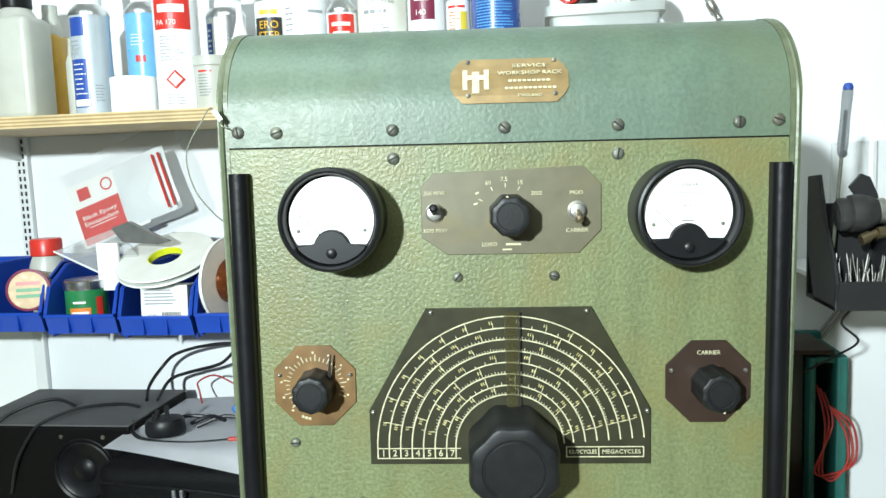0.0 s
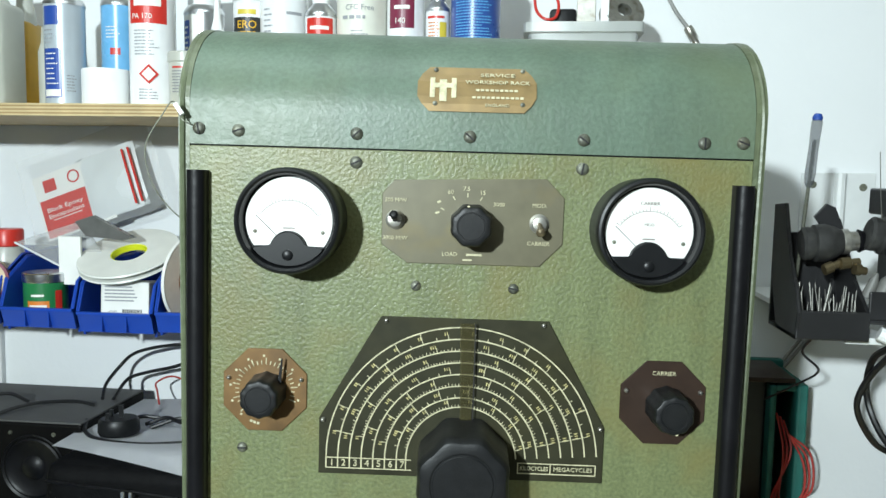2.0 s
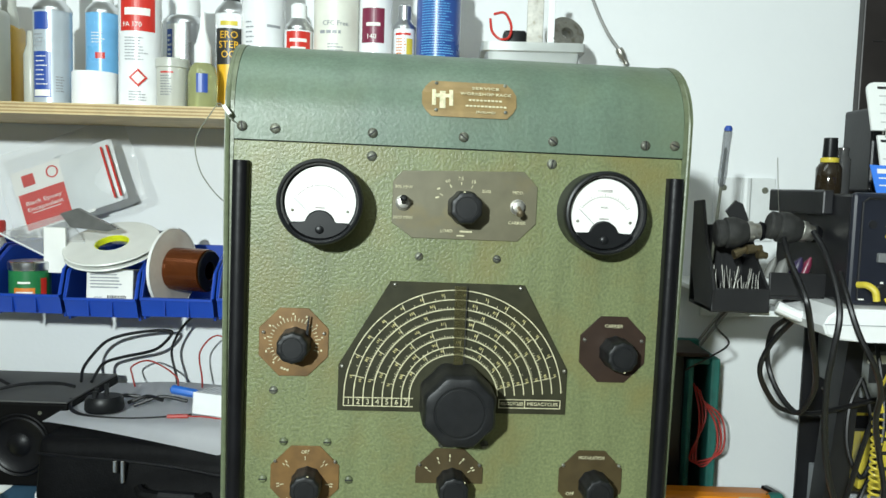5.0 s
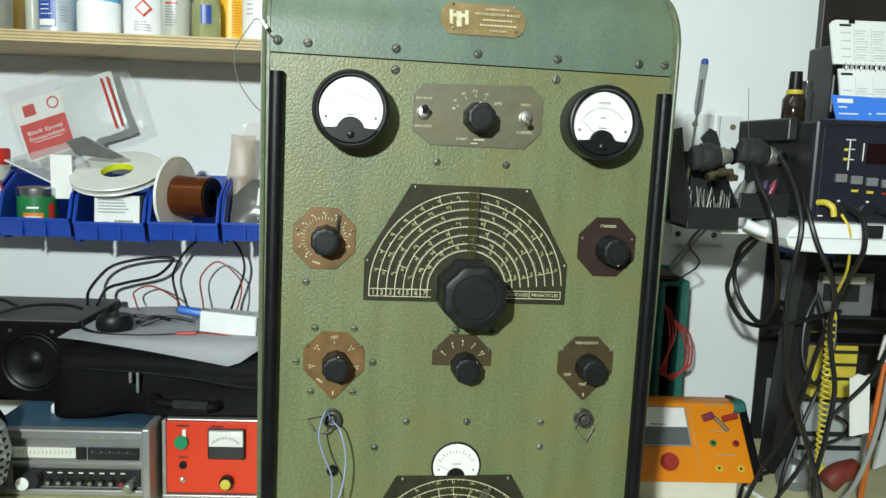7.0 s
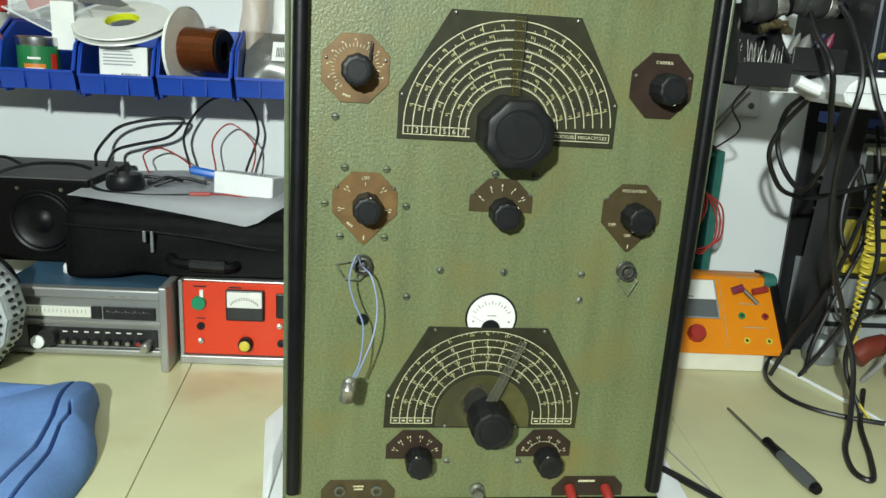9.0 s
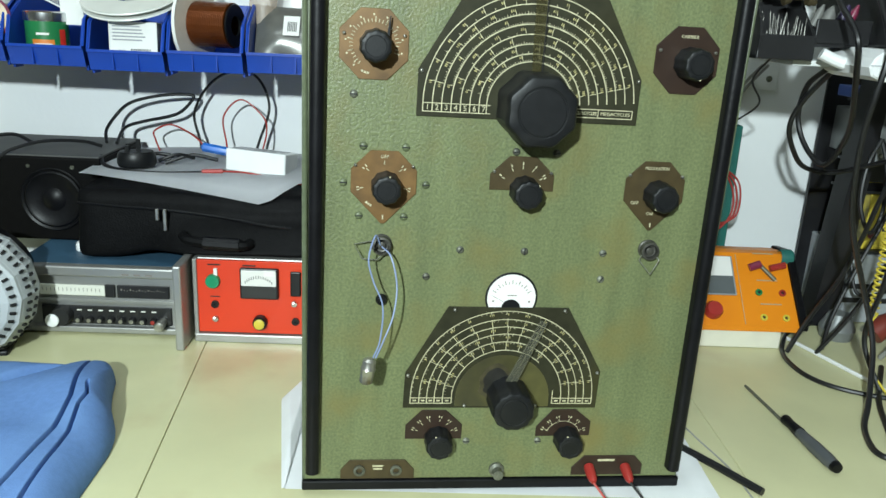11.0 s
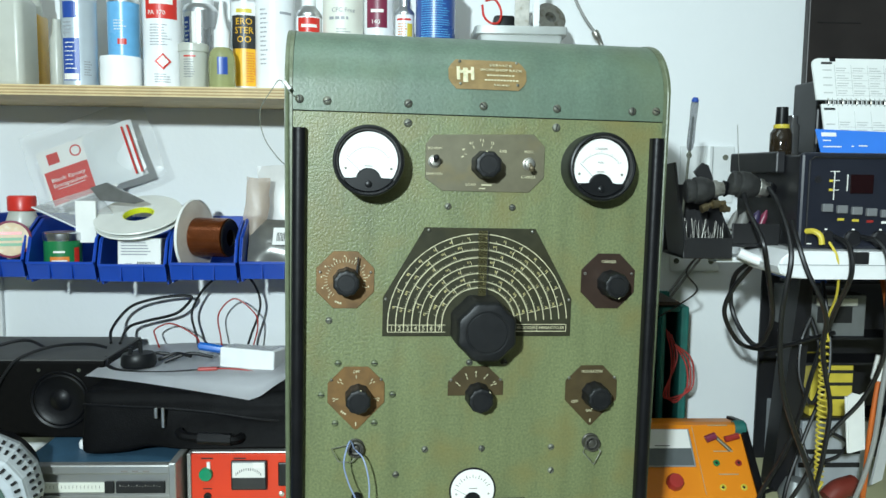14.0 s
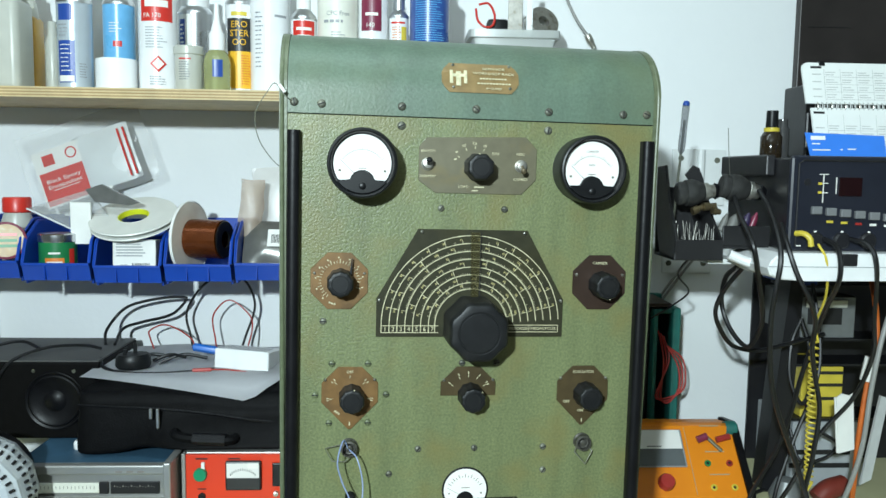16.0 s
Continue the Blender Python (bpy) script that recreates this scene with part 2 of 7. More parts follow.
def stripe(name, x0, x1, y0, y1, m, material, parent, bend=0.0, lift=0.0003, cols=None):
    """A printed patch: flat in the local xy plane of m, or bent round a can of radius bend."""
    bm = bmesh.new()
    n = cols or (max(2, int(abs(x1 - x0) / max(bend, 1e-3) / 0.12)) if bend else 1)
    lo, hi = [], []
    for i in range(n + 1):
        x = x0 + (x1 - x0) * i / n
        for y, row in ((y0, lo), (y1, hi)):
            p = Vector(((bend + lift) * math.sin(x / bend), y, (bend + lift) * math.cos(x / bend))) if bend else Vector((x, y, lift))
            row.append(bm.verts.new(m @ p))
    for i in range(n):
        bm.faces.new((lo[i], lo[i + 1], hi[i + 1], hi[i]))
    return part(name, bm, material, parent)


# ---- the room ----
tagged(part("wall_north", box(-2.6, 2.6, 0.86, 0.98, -0.02, 2.6), M_WALL), "white painted wall behind the workbench", "wall", kind="structure")
# the other walls are unseen, added to close the room
tagged(part("wall_south", box(-2.6, 2.6, -3.0, -2.88, -0.02, 2.6), M_FARWALL), "plain unseen wall, added to close the room, dark grey to cut bounced light", "wall", kind="structure")
tagged(part("wall_west", box(-2.6, -2.48, -2.88, 0.86, -0.02, 2.6), M_FARWALL), "plain unseen wall, added to close the room, dark grey to cut bounced light", "wall", kind="structure")
tagged(part("wall_east", box(2.48, 2.6, -2.88, 0.86, -0.02, 2.6), M_FARWALL), "plain unseen wall, added to close the room, dark grey to cut bounced light", "wall", kind="structure")
tagged(part("floor", box(-2.6, 2.6, -3.0, 0.98, -0.14, -0.02), M_FLOOR), "plain dark grey floor", "floor", kind="structure")
tagged(part("ceiling", box(-2.6, 2.6, -3.0, 0.98, 2.6, 2.7), M_CEIL), "plain unseen ceiling, toned down to cut bounced light", "ceiling", kind="structure")

# ---- workbench ----
bench = thing("workbench", pose(0, 0, 0), "pale yellow laminate workbench with thin dark seams, against the wall", "workbench")
SEAMS = ((-2.4, -2.4), (-1.35, -1.35), (-0.416, -0.506), (0.342, 0.342), (1.25, 1.25), (2.4, 2.4))  # front and back ends of each joint
for (a0, a1), (b0, b1) in zip(SEAMS, SEAMS[1:]):
    part("board", prism([(a0 + 0.0006, -0.28), (b0 - 0.0006, -0.28), (b1 - 0.0006, 0.858), (a1 + 0.0006, 0.858)], 0.872, 0.9, "z", 0.0008), M_BENCH, bench)
part("substrate", box(-2.4, 2.4, -0.27, 0.858, 0.84, 0.872), M_SEAM, bench)
for x in (-2.3, -0.8, 0.8, 2.3):
    for y in (-0.22, 0.8):
        part("leg", box(x - 0.03, x + 0.03, y - 0.03, y + 0.03, -0.02, 0.84, 0.003), M_EDGE, bench)

# ---- the rack: built in its own axes, its face in the plane y = 0 ----
rack = thing("test_rack", RACK, "green hammer-painted vintage radio test rack with dials, meters and black knobs", "test rack")
DEPTH = 0.34


def hood_line(n=12):
    """The hood's section: up the face, then a quarter round back to the flat top."""
    pts = [(0.0, 1.648), (0.0, 1.675)]
    for i in range(1, n + 1):
        a = math.pi / 2 * i / n
        pts.append((0.098 * (1 - math.cos(a)), 1.675 + 0.082 * math.sin(a)))
    return pts + [(DEPTH, 1.757)]


HOOD = hood_line()


def hood_at(z):
    """The place and slope of the hood's skin at a height."""
    for (y0, z0), (y1, z1) in zip(HOOD, HOOD[1:]):
        if z0 <= z <= z1 and z1 > z0:
            return y0 + (y1 - y0) * (z - z0) / (z1 - z0)
    return 0.0


def sheet(line, x0, x1, thick, inner=0.0):
    """A bent sheet that follows a line in the yz plane."""
    bm = bmesh.new()
    n = len(line)
    nor = []
    for i in range(n):
        a, b = Vector(line[max(i - 1, 0)]), Vector(line[min(i + 1, n - 1)])
        t = (b - a).normalized()
        nor.append(Vector((-t.y, t.x)))
    rows = []
    for x in (x0, x1):
        outer = [bm.verts.new((x, y + nv.x * inner, z + nv.y * inner)) for (y, z), nv in zip(line, nor)]
        back = [bm.verts.new((x, y - nv.x * thick, z - nv.y * thick)) for (y, z), nv in zip(line, nor)]
        rows.append((outer, back))
    (o0, b0), (o1, b1) = rows
    for i in range(n - 1):
        bm.faces.new((o0[i], o1[i], o1[i + 1], o0[i + 1]))
        bm.faces.new((b0[i], b0[i + 1], b1[i + 1], b1[i]))
        bm.faces.new((o0[i], o0[i + 1], b0[i + 1], b0[i]))
        bm.faces.new((o1[i], b1[i], b1[i + 1], o1[i + 1]))
    bm.faces.new((o0[0], b0[0], b1[0], o1[0]))
    bm.faces.new((o0[-1], o1[-1], b1[-1], b0[-1]))
    return bm


part("front_panel", box(-0.2365, 0.2365, 0.0, 0.006, 0.918, HOOD[0][1] - 0.0014, 0.0006, 2), M_GREEN, rack)
part("hood", sheet(HOOD, -0.2365, 0.2365, 0.003), M_HOOD, rack, "smooth blue-green curved top hood", smooth=True)
side = [(0.006, 0.912)] + [(0.002 + y, z) if z < 1.68 else (y + 0.001, z + 0.001) for y, z in HOOD[:-1]] + [(DEPTH, 1.758), (DEPTH, 0.912)]
for s in (-1, 1):
    bm = prism(side, s * 0.2372, s * 0.2468, "x", 0.0)
    for v in bm.verts:
        if abs(v.co.x) > 0.24 and v.co.z < 1.0:
            v.co.x -= s * 0.0062
    part("side_panel", bm, M_RIM, rack)
    bead = [(s * (0.2432 - 0.0062 * max(0.0, (1.648 - z) / 0.736)), y + 0.0015, z - 0.001) for y, z in [(0.002, 0.915)] + HOOD[:-1]]
    part("edge_bead", sweep(bead, 0.0024, 8), M_RIM, rack, smooth=True)
part("joint_strip", box(-0.2365, 0.2365, 0.0042, 0.0052, 1.640, 1.656), M_DARK, rack)
part("back_panel", box(-0.2365, 0.2365, DEPTH - 0.01, DEPTH - 0.004, 0.915, 1.752), M_GREEN, rack)
part("base_strip", box(-0.2405, 0.2405, -0.004, DEPTH, 0.904, 0.917, 0.002), M_RUBBER, rack, "black base edging")
for s in (-1, 1):
    # half-round black edging bar
    bm = bmesh.new()
    a = [(s * 0.2280 + 0.0078 * math.cos(t), -0.009 - 0.006 * math.sin(t)) for t in [math.pi * k / 10 for k in range(11)]]
    prism([(s * 0.2280 - 0.0078, 0.0)] + a[::-1] + [(s * 0.2280 + 0.0078, 0.0)], 0.932, 1.626, "z", 0.0, bm)
    part("edging_bar", bm, M_RUBBER, rack, "black half-round vertical bar", smooth=True)


def screw(x, z, r=0.0052, tilt=30, y=0.0, material=None, parent=None):
    m = outward(x, z, y)
    ob = part("screw", lathe([(r, 0), (r, 0.0012), (r * 0.8, 0.0024), (r * 0.45, 0.003), (0, 0.0031)], 16, m), material or M_SCREW, parent or rack, smooth=True)
    c, s2 = math.cos(radians(tilt)), math.sin(radians(tilt))
    w, h = r * 0.85, r * 0.13
    pts = [(x + u * c - v * s2, z + u * s2 + v * c) for u, v in ((-w, -h), (w, -h), (w, h), (-w, h))]
    part("slot", prism(pts, y - 0.0025, y - 0.0034), M_DARK, ob)
    return ob


SCREWS = [(-0.195, 1.66, 20), (-0.095, 1.66, 40), (0.0, 1.66, -40), (0.095, 1.66, -35), (0.195, 1.66, 90), (-0.2285, 1.661, 100), (0.227, 1.661, -20),
          (-0.095, 1.636, 25), (0.095, 1.636, 80), (-0.042, 1.533, 50), (0.041, 1.533, -10), (-0.190, 1.386, 0)]
SCREWS += [(-0.102, 1.183, 10), (0.105, 1.184, 60), (0.104, 1.216, 20), (-0.0645, 1.216, 50), (0.0105, 1.216, 90), (0.037, 1.331, 10), (-0.009, 1.331, 10),
           (-0.132, 1.331, 0), (-0.178, 1.331, 0), (-0.199, 1.29, 0), (-0.108, 1.29, 0), (-0.181, 1.253, 0), (-0.131, 1.253, 0), (-0.041, 0.97, 0), (0.049, 0.97, 0), (-0.153, 1.154, 0)]
for n, (x, z, a) in enumerate(SCREWS):
    screw(x, z, 0.0053 if z > 1.6 else 0.0044, a, material=M_PSCREW if abs(x) > 0.1 and 1.24 < z < 1.34 else None)


def knob(x, z, r, h, flutes=10, depth=0.08, dot=None, name="knob", skirt=1.03):
    """A fluted bakelite knob on a narrow neck: rounded lobes and a flat face with a worn ring."""
    prof = [(r * 0.8, 0.001), (r * skirt, 0.0025), (r * skirt, h * 0.14), (r * 1.0, h * 0.24), (r * 0.99, h * 0.5), (r * 0.985, h * 0.82), (r * 0.955, h * 0.93), (r * 0.90, h * 0.985), (r * 0.84, h), (r * 0.66, h * 1.004), (r * 0.64, h * 0.992), (r * 0.61, h * 0.992), (r * 0.59, h * 1.004), (0, h * 1.006)]
    ob = part(name, lathe(prof, flutes * 8, outward(x, z), flutes, depth, sharp=0.8), M_KNOB, rack, smooth=True)
    if dot is not None:
        a = radians(dot)
        part("index_dot", lathe([(0.0012, 0), (0.0012, 0.0006), (0, 0.0006)], 8, outward(x + r * 0.9 * math.cos(a), z + r * 0.9 * math.sin(a), -h * 0.93)), M_CREAM, ob)
    return ob


def plate(name, poly, material, parent=rack, y=0.0, thick=0.0016, bevel=0.0004):
    return part(name, prism(poly, y, y - thick, "y", bevel), material, parent)


def line_arc(r0, r1, cx, cz, a0, a1, y, bm, n=48):
    rows = []
    for i in range(n + 1):
        a = radians(a0 + (a1 - a0) * i / n)
        rows.append([bm.verts.new((cx + r * math.cos(a), y, cz + r * math.sin(a))) for r in (r0, r1)])
    for a, b in zip(rows, rows[1:]):
        bm.faces.new((a[0], b[0], b[1], a[1]))


def bar(x0, z0, x1, z1, w, y, bm):
    d = Vector((x1 - x0, z1 - z0))
    n = Vector((-d.y, d.x)).normalized() * w / 2
    bm.faces.new([bm.verts.new((x, y, z)) for x, z in ((x0 + n.x, z0 + n.y), (x1 + n.x, z1 + n.y), (x1 - n.x, z1 - n.y), (x0 - n.x, z0 - n.y))])


FLAT = Matrix(((1, 0, 0, 0), (0, 0, -1, 0), (0, 1, 0, 0), (0, 0, 0, 1)))


def on_face(x, z, y=-0.0022):
    """Letters on the rack's face."""
    return Matrix.Translation((x, y, z)) @ FLAT


# meters


def meter(x, z, words):
    m = outward(x, z)
    root = part("meter", lathe([(0.0425, 0), (0.0425, 0.012), (0.0430, 0.030), (0.0430, 0.040), (0.0418, 0.0428), (0.0400, 0.0435), (0.0382, 0.042), (0.0368, 0.034), (0.0368, 0.032), (0.0, 0.032)], 64, m), M_BLACK, rack, "round black bakelite meter with a white face", smooth=True)
    bm = bmesh.new()
    chord = -0.0205
    a0 = math.degrees(math.asin(chord / 0.0352))
    pts = [(x + 0.0352 * math.cos(radians(a)), z + 0.0352 * math.sin(radians(a))) for a in np.linspace(a0, 180 - a0, 44)]
    hump = [(x + 0.0155 * math.cos(radians(a)), z - 0.0235 + 0.0155 * math.sin(radians(a))) for a in np.linspace(168, 12, 16)]
    part("face", prism([*pts, *hump], -0.0322, -0.0328), M_FACE, root)
    cap = [(x + 0.0362 * math.cos(radians(a)), z + 0.0362 * math.sin(radians(a))) for a in np.linspace(180 - a0 + 1, 360 + a0 - 1, 30)]
    hump2 = [(x + 0.015 * math.cos(radians(a)), z - 0.0235 + 0.015 * math.sin(radians(a))) for a in np.linspace(12, 168, 16)]
    part("lower_cover", prism([*cap, *hump2], -0.0322, -0.0372, "y", 0.0008), M_BLACK, root)
    part("zero_adjuster", lathe([(0.0042, 0.037), (0.0042, 0.0388), (0.003, 0.0396), (0, 0.0397)], 16, outward(x, z - 0.0275)), M_BLACK, root, smooth=True)
    bm = bmesh.new()
    line_arc(0.0282, 0.0287, x, z - 0.012, 35, 145, -0.0331, bm, 24)
    for k in range(21):
        a = radians(35 + 110 * k / 20)
        r1 = 0.0322 if k % 5 == 0 else 0.0305
        bar(x + 0.0286 * math.cos(a), z - 0.012 + 0.0286 * math.sin(a), x + r1 * math.cos(a), z - 0.012 + r1 * math.sin(a), 0.0005, -0.0331, bm)
    part("scale", bm, M_GREYINK, root)["kind"] = "stuff"
    bm = bmesh.new()
    bar(x - 0.010, z - 0.012, x - 0.027, z + 0.004, 0.0005, -0.0335, bm)
    part("needle", bm, M_DARK, root)
    for s in (-1, 1):
        part("face_screw", lathe([(0.0016, 0.0328), (0.0016, 0.0336), (0, 0.0338)], 10, outward(x + s * 0.0275, z - 0.009)), M_SCREW, root)
    for word, dz, hgt in words:
        lettering("lettering", word, hgt, on_face(x, z + dz, -0.0331), M_GREYINK, root)
    bm = bmesh.new()
    bar(x - 0.005, z - 0.006, x + 0.005, z - 0.006, 0.0012, -0.0331, bm)
    part("small_print", bm, M_GREYINK, root)
    return root


M_GREYINK = mat("grey_ink", (0.22, 0.20, 0.18), 0.6)
meter(-0.144, 1.587, ())
meter(0.1455, 1.587, (("CARRIER", 0.0225, 0.0028), ("MOD", 0.0055, 0.0024)))

# upper control plate
P = plate("control_plate", [(-0.072, 1.611), (-0.062, 1.6225), (0.066, 1.6265), (0.081, 1.611), (0.081, 1.572), (0.062, 1.5525), (-0.05, 1.5525), (-0.072, 1.568)], M_OLIVE)


M_BRONZE = mat("dark_bronze_lever", (0.16, 0.13, 0.08), 0.35, metal=0.6, vary=0.2, scale=150)


def toggle(x, z, down=True):
    m = outward(x, z)
    nut = part("toggle_switch", lathe([(0.0082, 0.0016), (0.0082, 0.0032), (0.0062, 0.0042), (0.0058, 0.009), (0.0035, 0.0095), (0, 0.0095)], 24, m), M_STEEL, rack, "nickel toggle switch", smooth=True)
    part("lever", lathe([(0.0022, 0), (0.0024, 0.006), (0.0036, 0.012), (0.0038, 0.0145), (0.002, 0.0165), (0, 0.0168)], 14, m @ Matrix.Translation((0, 0, 0.007)) @ pose(0, 0, 0, 28 if down else -20)), M_BRONZE if down else M_BLACK, nut, smooth=True)
    return nut


toggle(-0.0605, 1.589, False)
toggle(0.0605, 1.589)
knob(0.0035, 1.5865, 0.0178, 0.033, 8, 0.07, 100)
for word, x, z, h in (("300 M/W", -0.0605, 1.6055, 0.0034), ("3000 M/W", -0.0605, 1.5735, 0.0034), ("MOD.", 0.0605, 1.604, 0.0034), ("CARRIER", 0.0605, 1.572, 0.0034), ("LOAD", -0.014, 1.561, 0.0034),
                      ("7.5", -0.001, 1.6165, 0.0036), ("15", 0.0125, 1.6135, 0.0036), ("3000", 0.0265, 1.604, 0.0034), ("60", -0.0145, 1.6135, 0.0036)):
    lettering("lettering", word, h, on_face(x, z), M_CREAM, P)
bm = bmesh.new()
bar(0.000, 1.561, 0.013, 1.561, 0.0018, -0.0022, bm)
bar(-0.003, 1.5565, 0.005, 1.5565, 0.0014, -0.0022, bm)
bar(-0.027, 1.5955, -0.0235, 1.5965, 0.0016, -0.0022, bm)
bar(-0.0255, 1.6045, -0.0225, 1.6058, 0.0018, -0.0022, bm)
for a in (62, 90, 118, 150):
    a = radians(a)
    bar(0.0225 * math.cos(a), 1.587 + 0.0225 * math.sin(a), 0.026 * math.cos(a), 1.587 + 0.026 * math.sin(a), 0.0008, -0.0022, bm)
part("worn_print", bm, M_CREAM, P)["kind"] = "stuff"

# large tuning dial
D = plate("tuning_dial", [(-0.0705, 1.506), (0.0725, 1.506), (0.1235, 1.4155), (0.1235, 1.366), (-0.1225, 1.366), (-0.1225, 1.4155)], M_DIAL, thick=0.002)
D["label"] = "black half-round tuning scale with seven cream arcs"
CZ = 1.3815
RAD = [0.117 - 0.0102 * k for k in range(8)]
rnd = random.Random(3)
bm = bmesh.new()
for r in RAD[:7] + [RAD[7] + 0.002]:
    line_arc(r - 0.00055, r + 0.00055, 0.001, CZ, 4, 180, -0.0023, bm, 64)
    bar(0.001 - r, CZ + 0.0005, 0.001 - r, 1.3715, 0.0011, -0.0023, bm)
for z in (1.3715, 1.3805):
    bar(-0.1165, z, -0.042, z, 0.0009, -0.0023, bm)
    bar(0.05, z + 0.001, 0.1175, z + 0.001, 0.0009, -0.0023, bm)
for x in (0.0505, 0.0785, 0.1173):
    bar(x, 1.3725, x, 1.3815, 0.0009, -0.0023, bm)
gold = bmesh.new()
for k, (n, every) in enumerate(((26, 2), (84, 7), (96, 12), (22, 3), (64, 8), (26, 4), (48, 7))):
    outer, inner = RAD[k], RAD[k + 1] + (0.002 if k == 6 else 0.0)
    for i in range(n + 1):
        a = radians(13 + 155 * (i + 0.12 * rnd.random()) / n)
        if abs(math.degrees(a) - 90) < 2:
            continue
        c, q = math.cos(a), math.sin(a)
        full = i % every == 0
        r1 = outer - 0.0008 if full and rnd.random() < 0.45 else inner + (0.0046 if full else 0.0030 if i % every == every // 2 else 0.0021)
        bar(0.001 + inner * c, CZ + inner * q, 0.001 + r1 * c, CZ + r1 * q, 0.0006, -0.0023, bm)
        if full:
            for da in (-0.0020, 0.0, 0.0020)[:2 + k % 2]:
                b2 = a + (da + 0.0028) / outer
                c2, q2 = math.cos(b2), math.sin(b2)
                bar(0.001 + (inner + 0.0040) * c2, CZ + (inner + 0.0040) * q2, 0.001 + (inner + 0.0068) * c2, CZ + (inner + 0.0068) * q2, 0.0006 + 0.0006 * rnd.random(), -0.0023, gold)
part("scale_numeral", gold, M_GOLDINK, D)["kind"] = "stuff"
part("scale_marking", bm, M_CREAM, D)["kind"] = "stuff"
for k in range(7):
    lettering("lettering", str(k + 1), 0.0058, on_face(-0.1109 + 0.0102 * k, 1.376, -0.0024), M_CREAM, D)
lettering("lettering", "KILOCYCLES", 0.0036, on_face(0.0645, 1.377, -0.0024), M_CREAM, D, width=0.024)
lettering("lettering", "MEGACYCLES", 0.0036, on_face(0.098, 1.377, -0.0024), M_CREAM, D, width=0.033)
for x, z in ((-0.066, 1.5025), (0.068, 1.5025), (-0.119, 1.414), (0.120, 1.414)):
    screw(x, z, 0.002, 30, -0.002, M_STEEL, D)
M_CURSOR = mat("yellowed_clear_cursor", (0.070, 0.062, 0.026), 0.15, alpha=0.38)
part("cursor", prism([(0.0, CZ), (0.008, CZ), (0.0105, 1.503), (-0.003, 1.503)], -0.0075, -0.006), M_CURSOR, D, "yellowed transparent cursor")
bm = bmesh.new()
bar(0.010, CZ, 0.010, 1.503, 0.0009, -0.0078, bm)
part("cursor_line", bm, M_DARK, D)
knob(0.0030, 1.3815, 0.0405, 0.059, 8, 0.07, None, "tuning_knob", 1.0)

# octagonal switch plates with their knobs


def octagon(cx, cz, r, cut=0.41):
    c = r * cut
    return [(cx - c, cz + r), (cx + c, cz + r), (cx + r, cz + c), (cx + r, cz - c), (cx + c, cz - r), (cx - c, cz - r), (cx - r, cz - c), (cx - r, cz + c)]


def ticks(plate_ob, cx, cz, r0, r1, angles, w=0.0009):
    bm = bmesh.new()
    for a in angles:
        a = radians(a)
        bar(cx + r0 * math.cos(a), cz + r0 * math.sin(a), cx + r1 * math.cos(a), cz + r1 * math.sin(a), w, -0.0022, bm)
    ob = part("marking", bm, M_CREAM, plate_ob)
    ob["kind"] = "stuff"
    return ob


o1 = plate("switch_plate", octagon(-0.17, 1.438, 0.0362), M_BROWN)
o1["label"] = "brown octagonal switch plate"
ticks(o1, -0.17, 1.438, 0.0225, 0.0260, range(-20, 236, 9), 0.0007)
ticks(o1, -0.17, 1.438, 0.0225, 0.0285, range(-20, 236, 27), 0.0009)
ticks(o1, -0.17, 1.438, 0.0292, 0.0310, range(-16, 236, 27), 0.0018)
ticks(o1, -0.17, 1.438, 0.0290, 0.0312, (247, 253, 259), 0.0024)
k1 = knob(-0.1685, 1.437, 0.0172, 0.031, 10, 0.06, None)
part("pointer", prism([(-0.158, 1.444), (-0.1545, 1.444), (-0.1535, 1.4675), (-0.1545, 1.4675)], -0.008, -0.0095), M_BLACK, k1)
o2 = plate("switch_plate", octagon(0.172, 1.439, 0.0362), M_DBROWN)
lettering("lettering", "CARRIER", 0.0036, on_face(0.172, 1.4645), M_CREAM, o2)
knob(0.1745, 1.4365, 0.0175, 0.033, 10, 0.06, -80)


def shield(cx, top, half, low, tip):
    c = half * 0.42
    return [(cx - c, top), (cx + c, top), (cx + half, top - (half - c)), (cx + half, low), (cx + 0.002, tip), (cx - 0.002, tip), (cx - half, low), (cx - half, top - (half - c))]


s1 = plate("switch_plate", shield(-0.1545, 1.3265, 0.0362, 1.28, 1.2445), M_BROWN)
ticks(s1, -0.1545, 1.289, 0.0225, 0.0265, (42, 90, 138, 190, -10), 0.0009)
ticks(s1, -0.1545, 1.289, 0.0272, 0.0302, (38, 46, 134, 142, 187, 193, -13, -7), 0.0011)
lettering("lettering", "OFF", 0.0036, on_face(-0.1545, 1.320), M_CREAM, s1)
ticks(s1, -0.1545, 1.289, 0.0262, 0.0286, (228, 234, 240), 0.0020)
ticks(s1, -0.1545, 1.289, 0.0345, 0.0395, (270,), 0.0014)
knob(-0.1520, 1.288, 0.0165, 0.031, 10, 0.06, 80)
c = plate("switch_plate", [(-0.0155, 1.3262), (0.0155, 1.3262), (0.0365, 1.3055), (0.0365, 1.2875), (-0.0365, 1.2875), (-0.0365, 1.3055)], M_OLIVEBROWN)
ticks(c, 0.0, 1.289, 0.0230, 0.0268, (30, 62, 90, 118, 150), 0.0009)
ticks(c, 0.0, 1.289, 0.0278, 0.0310, (28, 34, 60, 90, 116, 148), 0.0014)
knob(0.0030, 1.288, 0.0170, 0.031, 10, 0.06, 45)
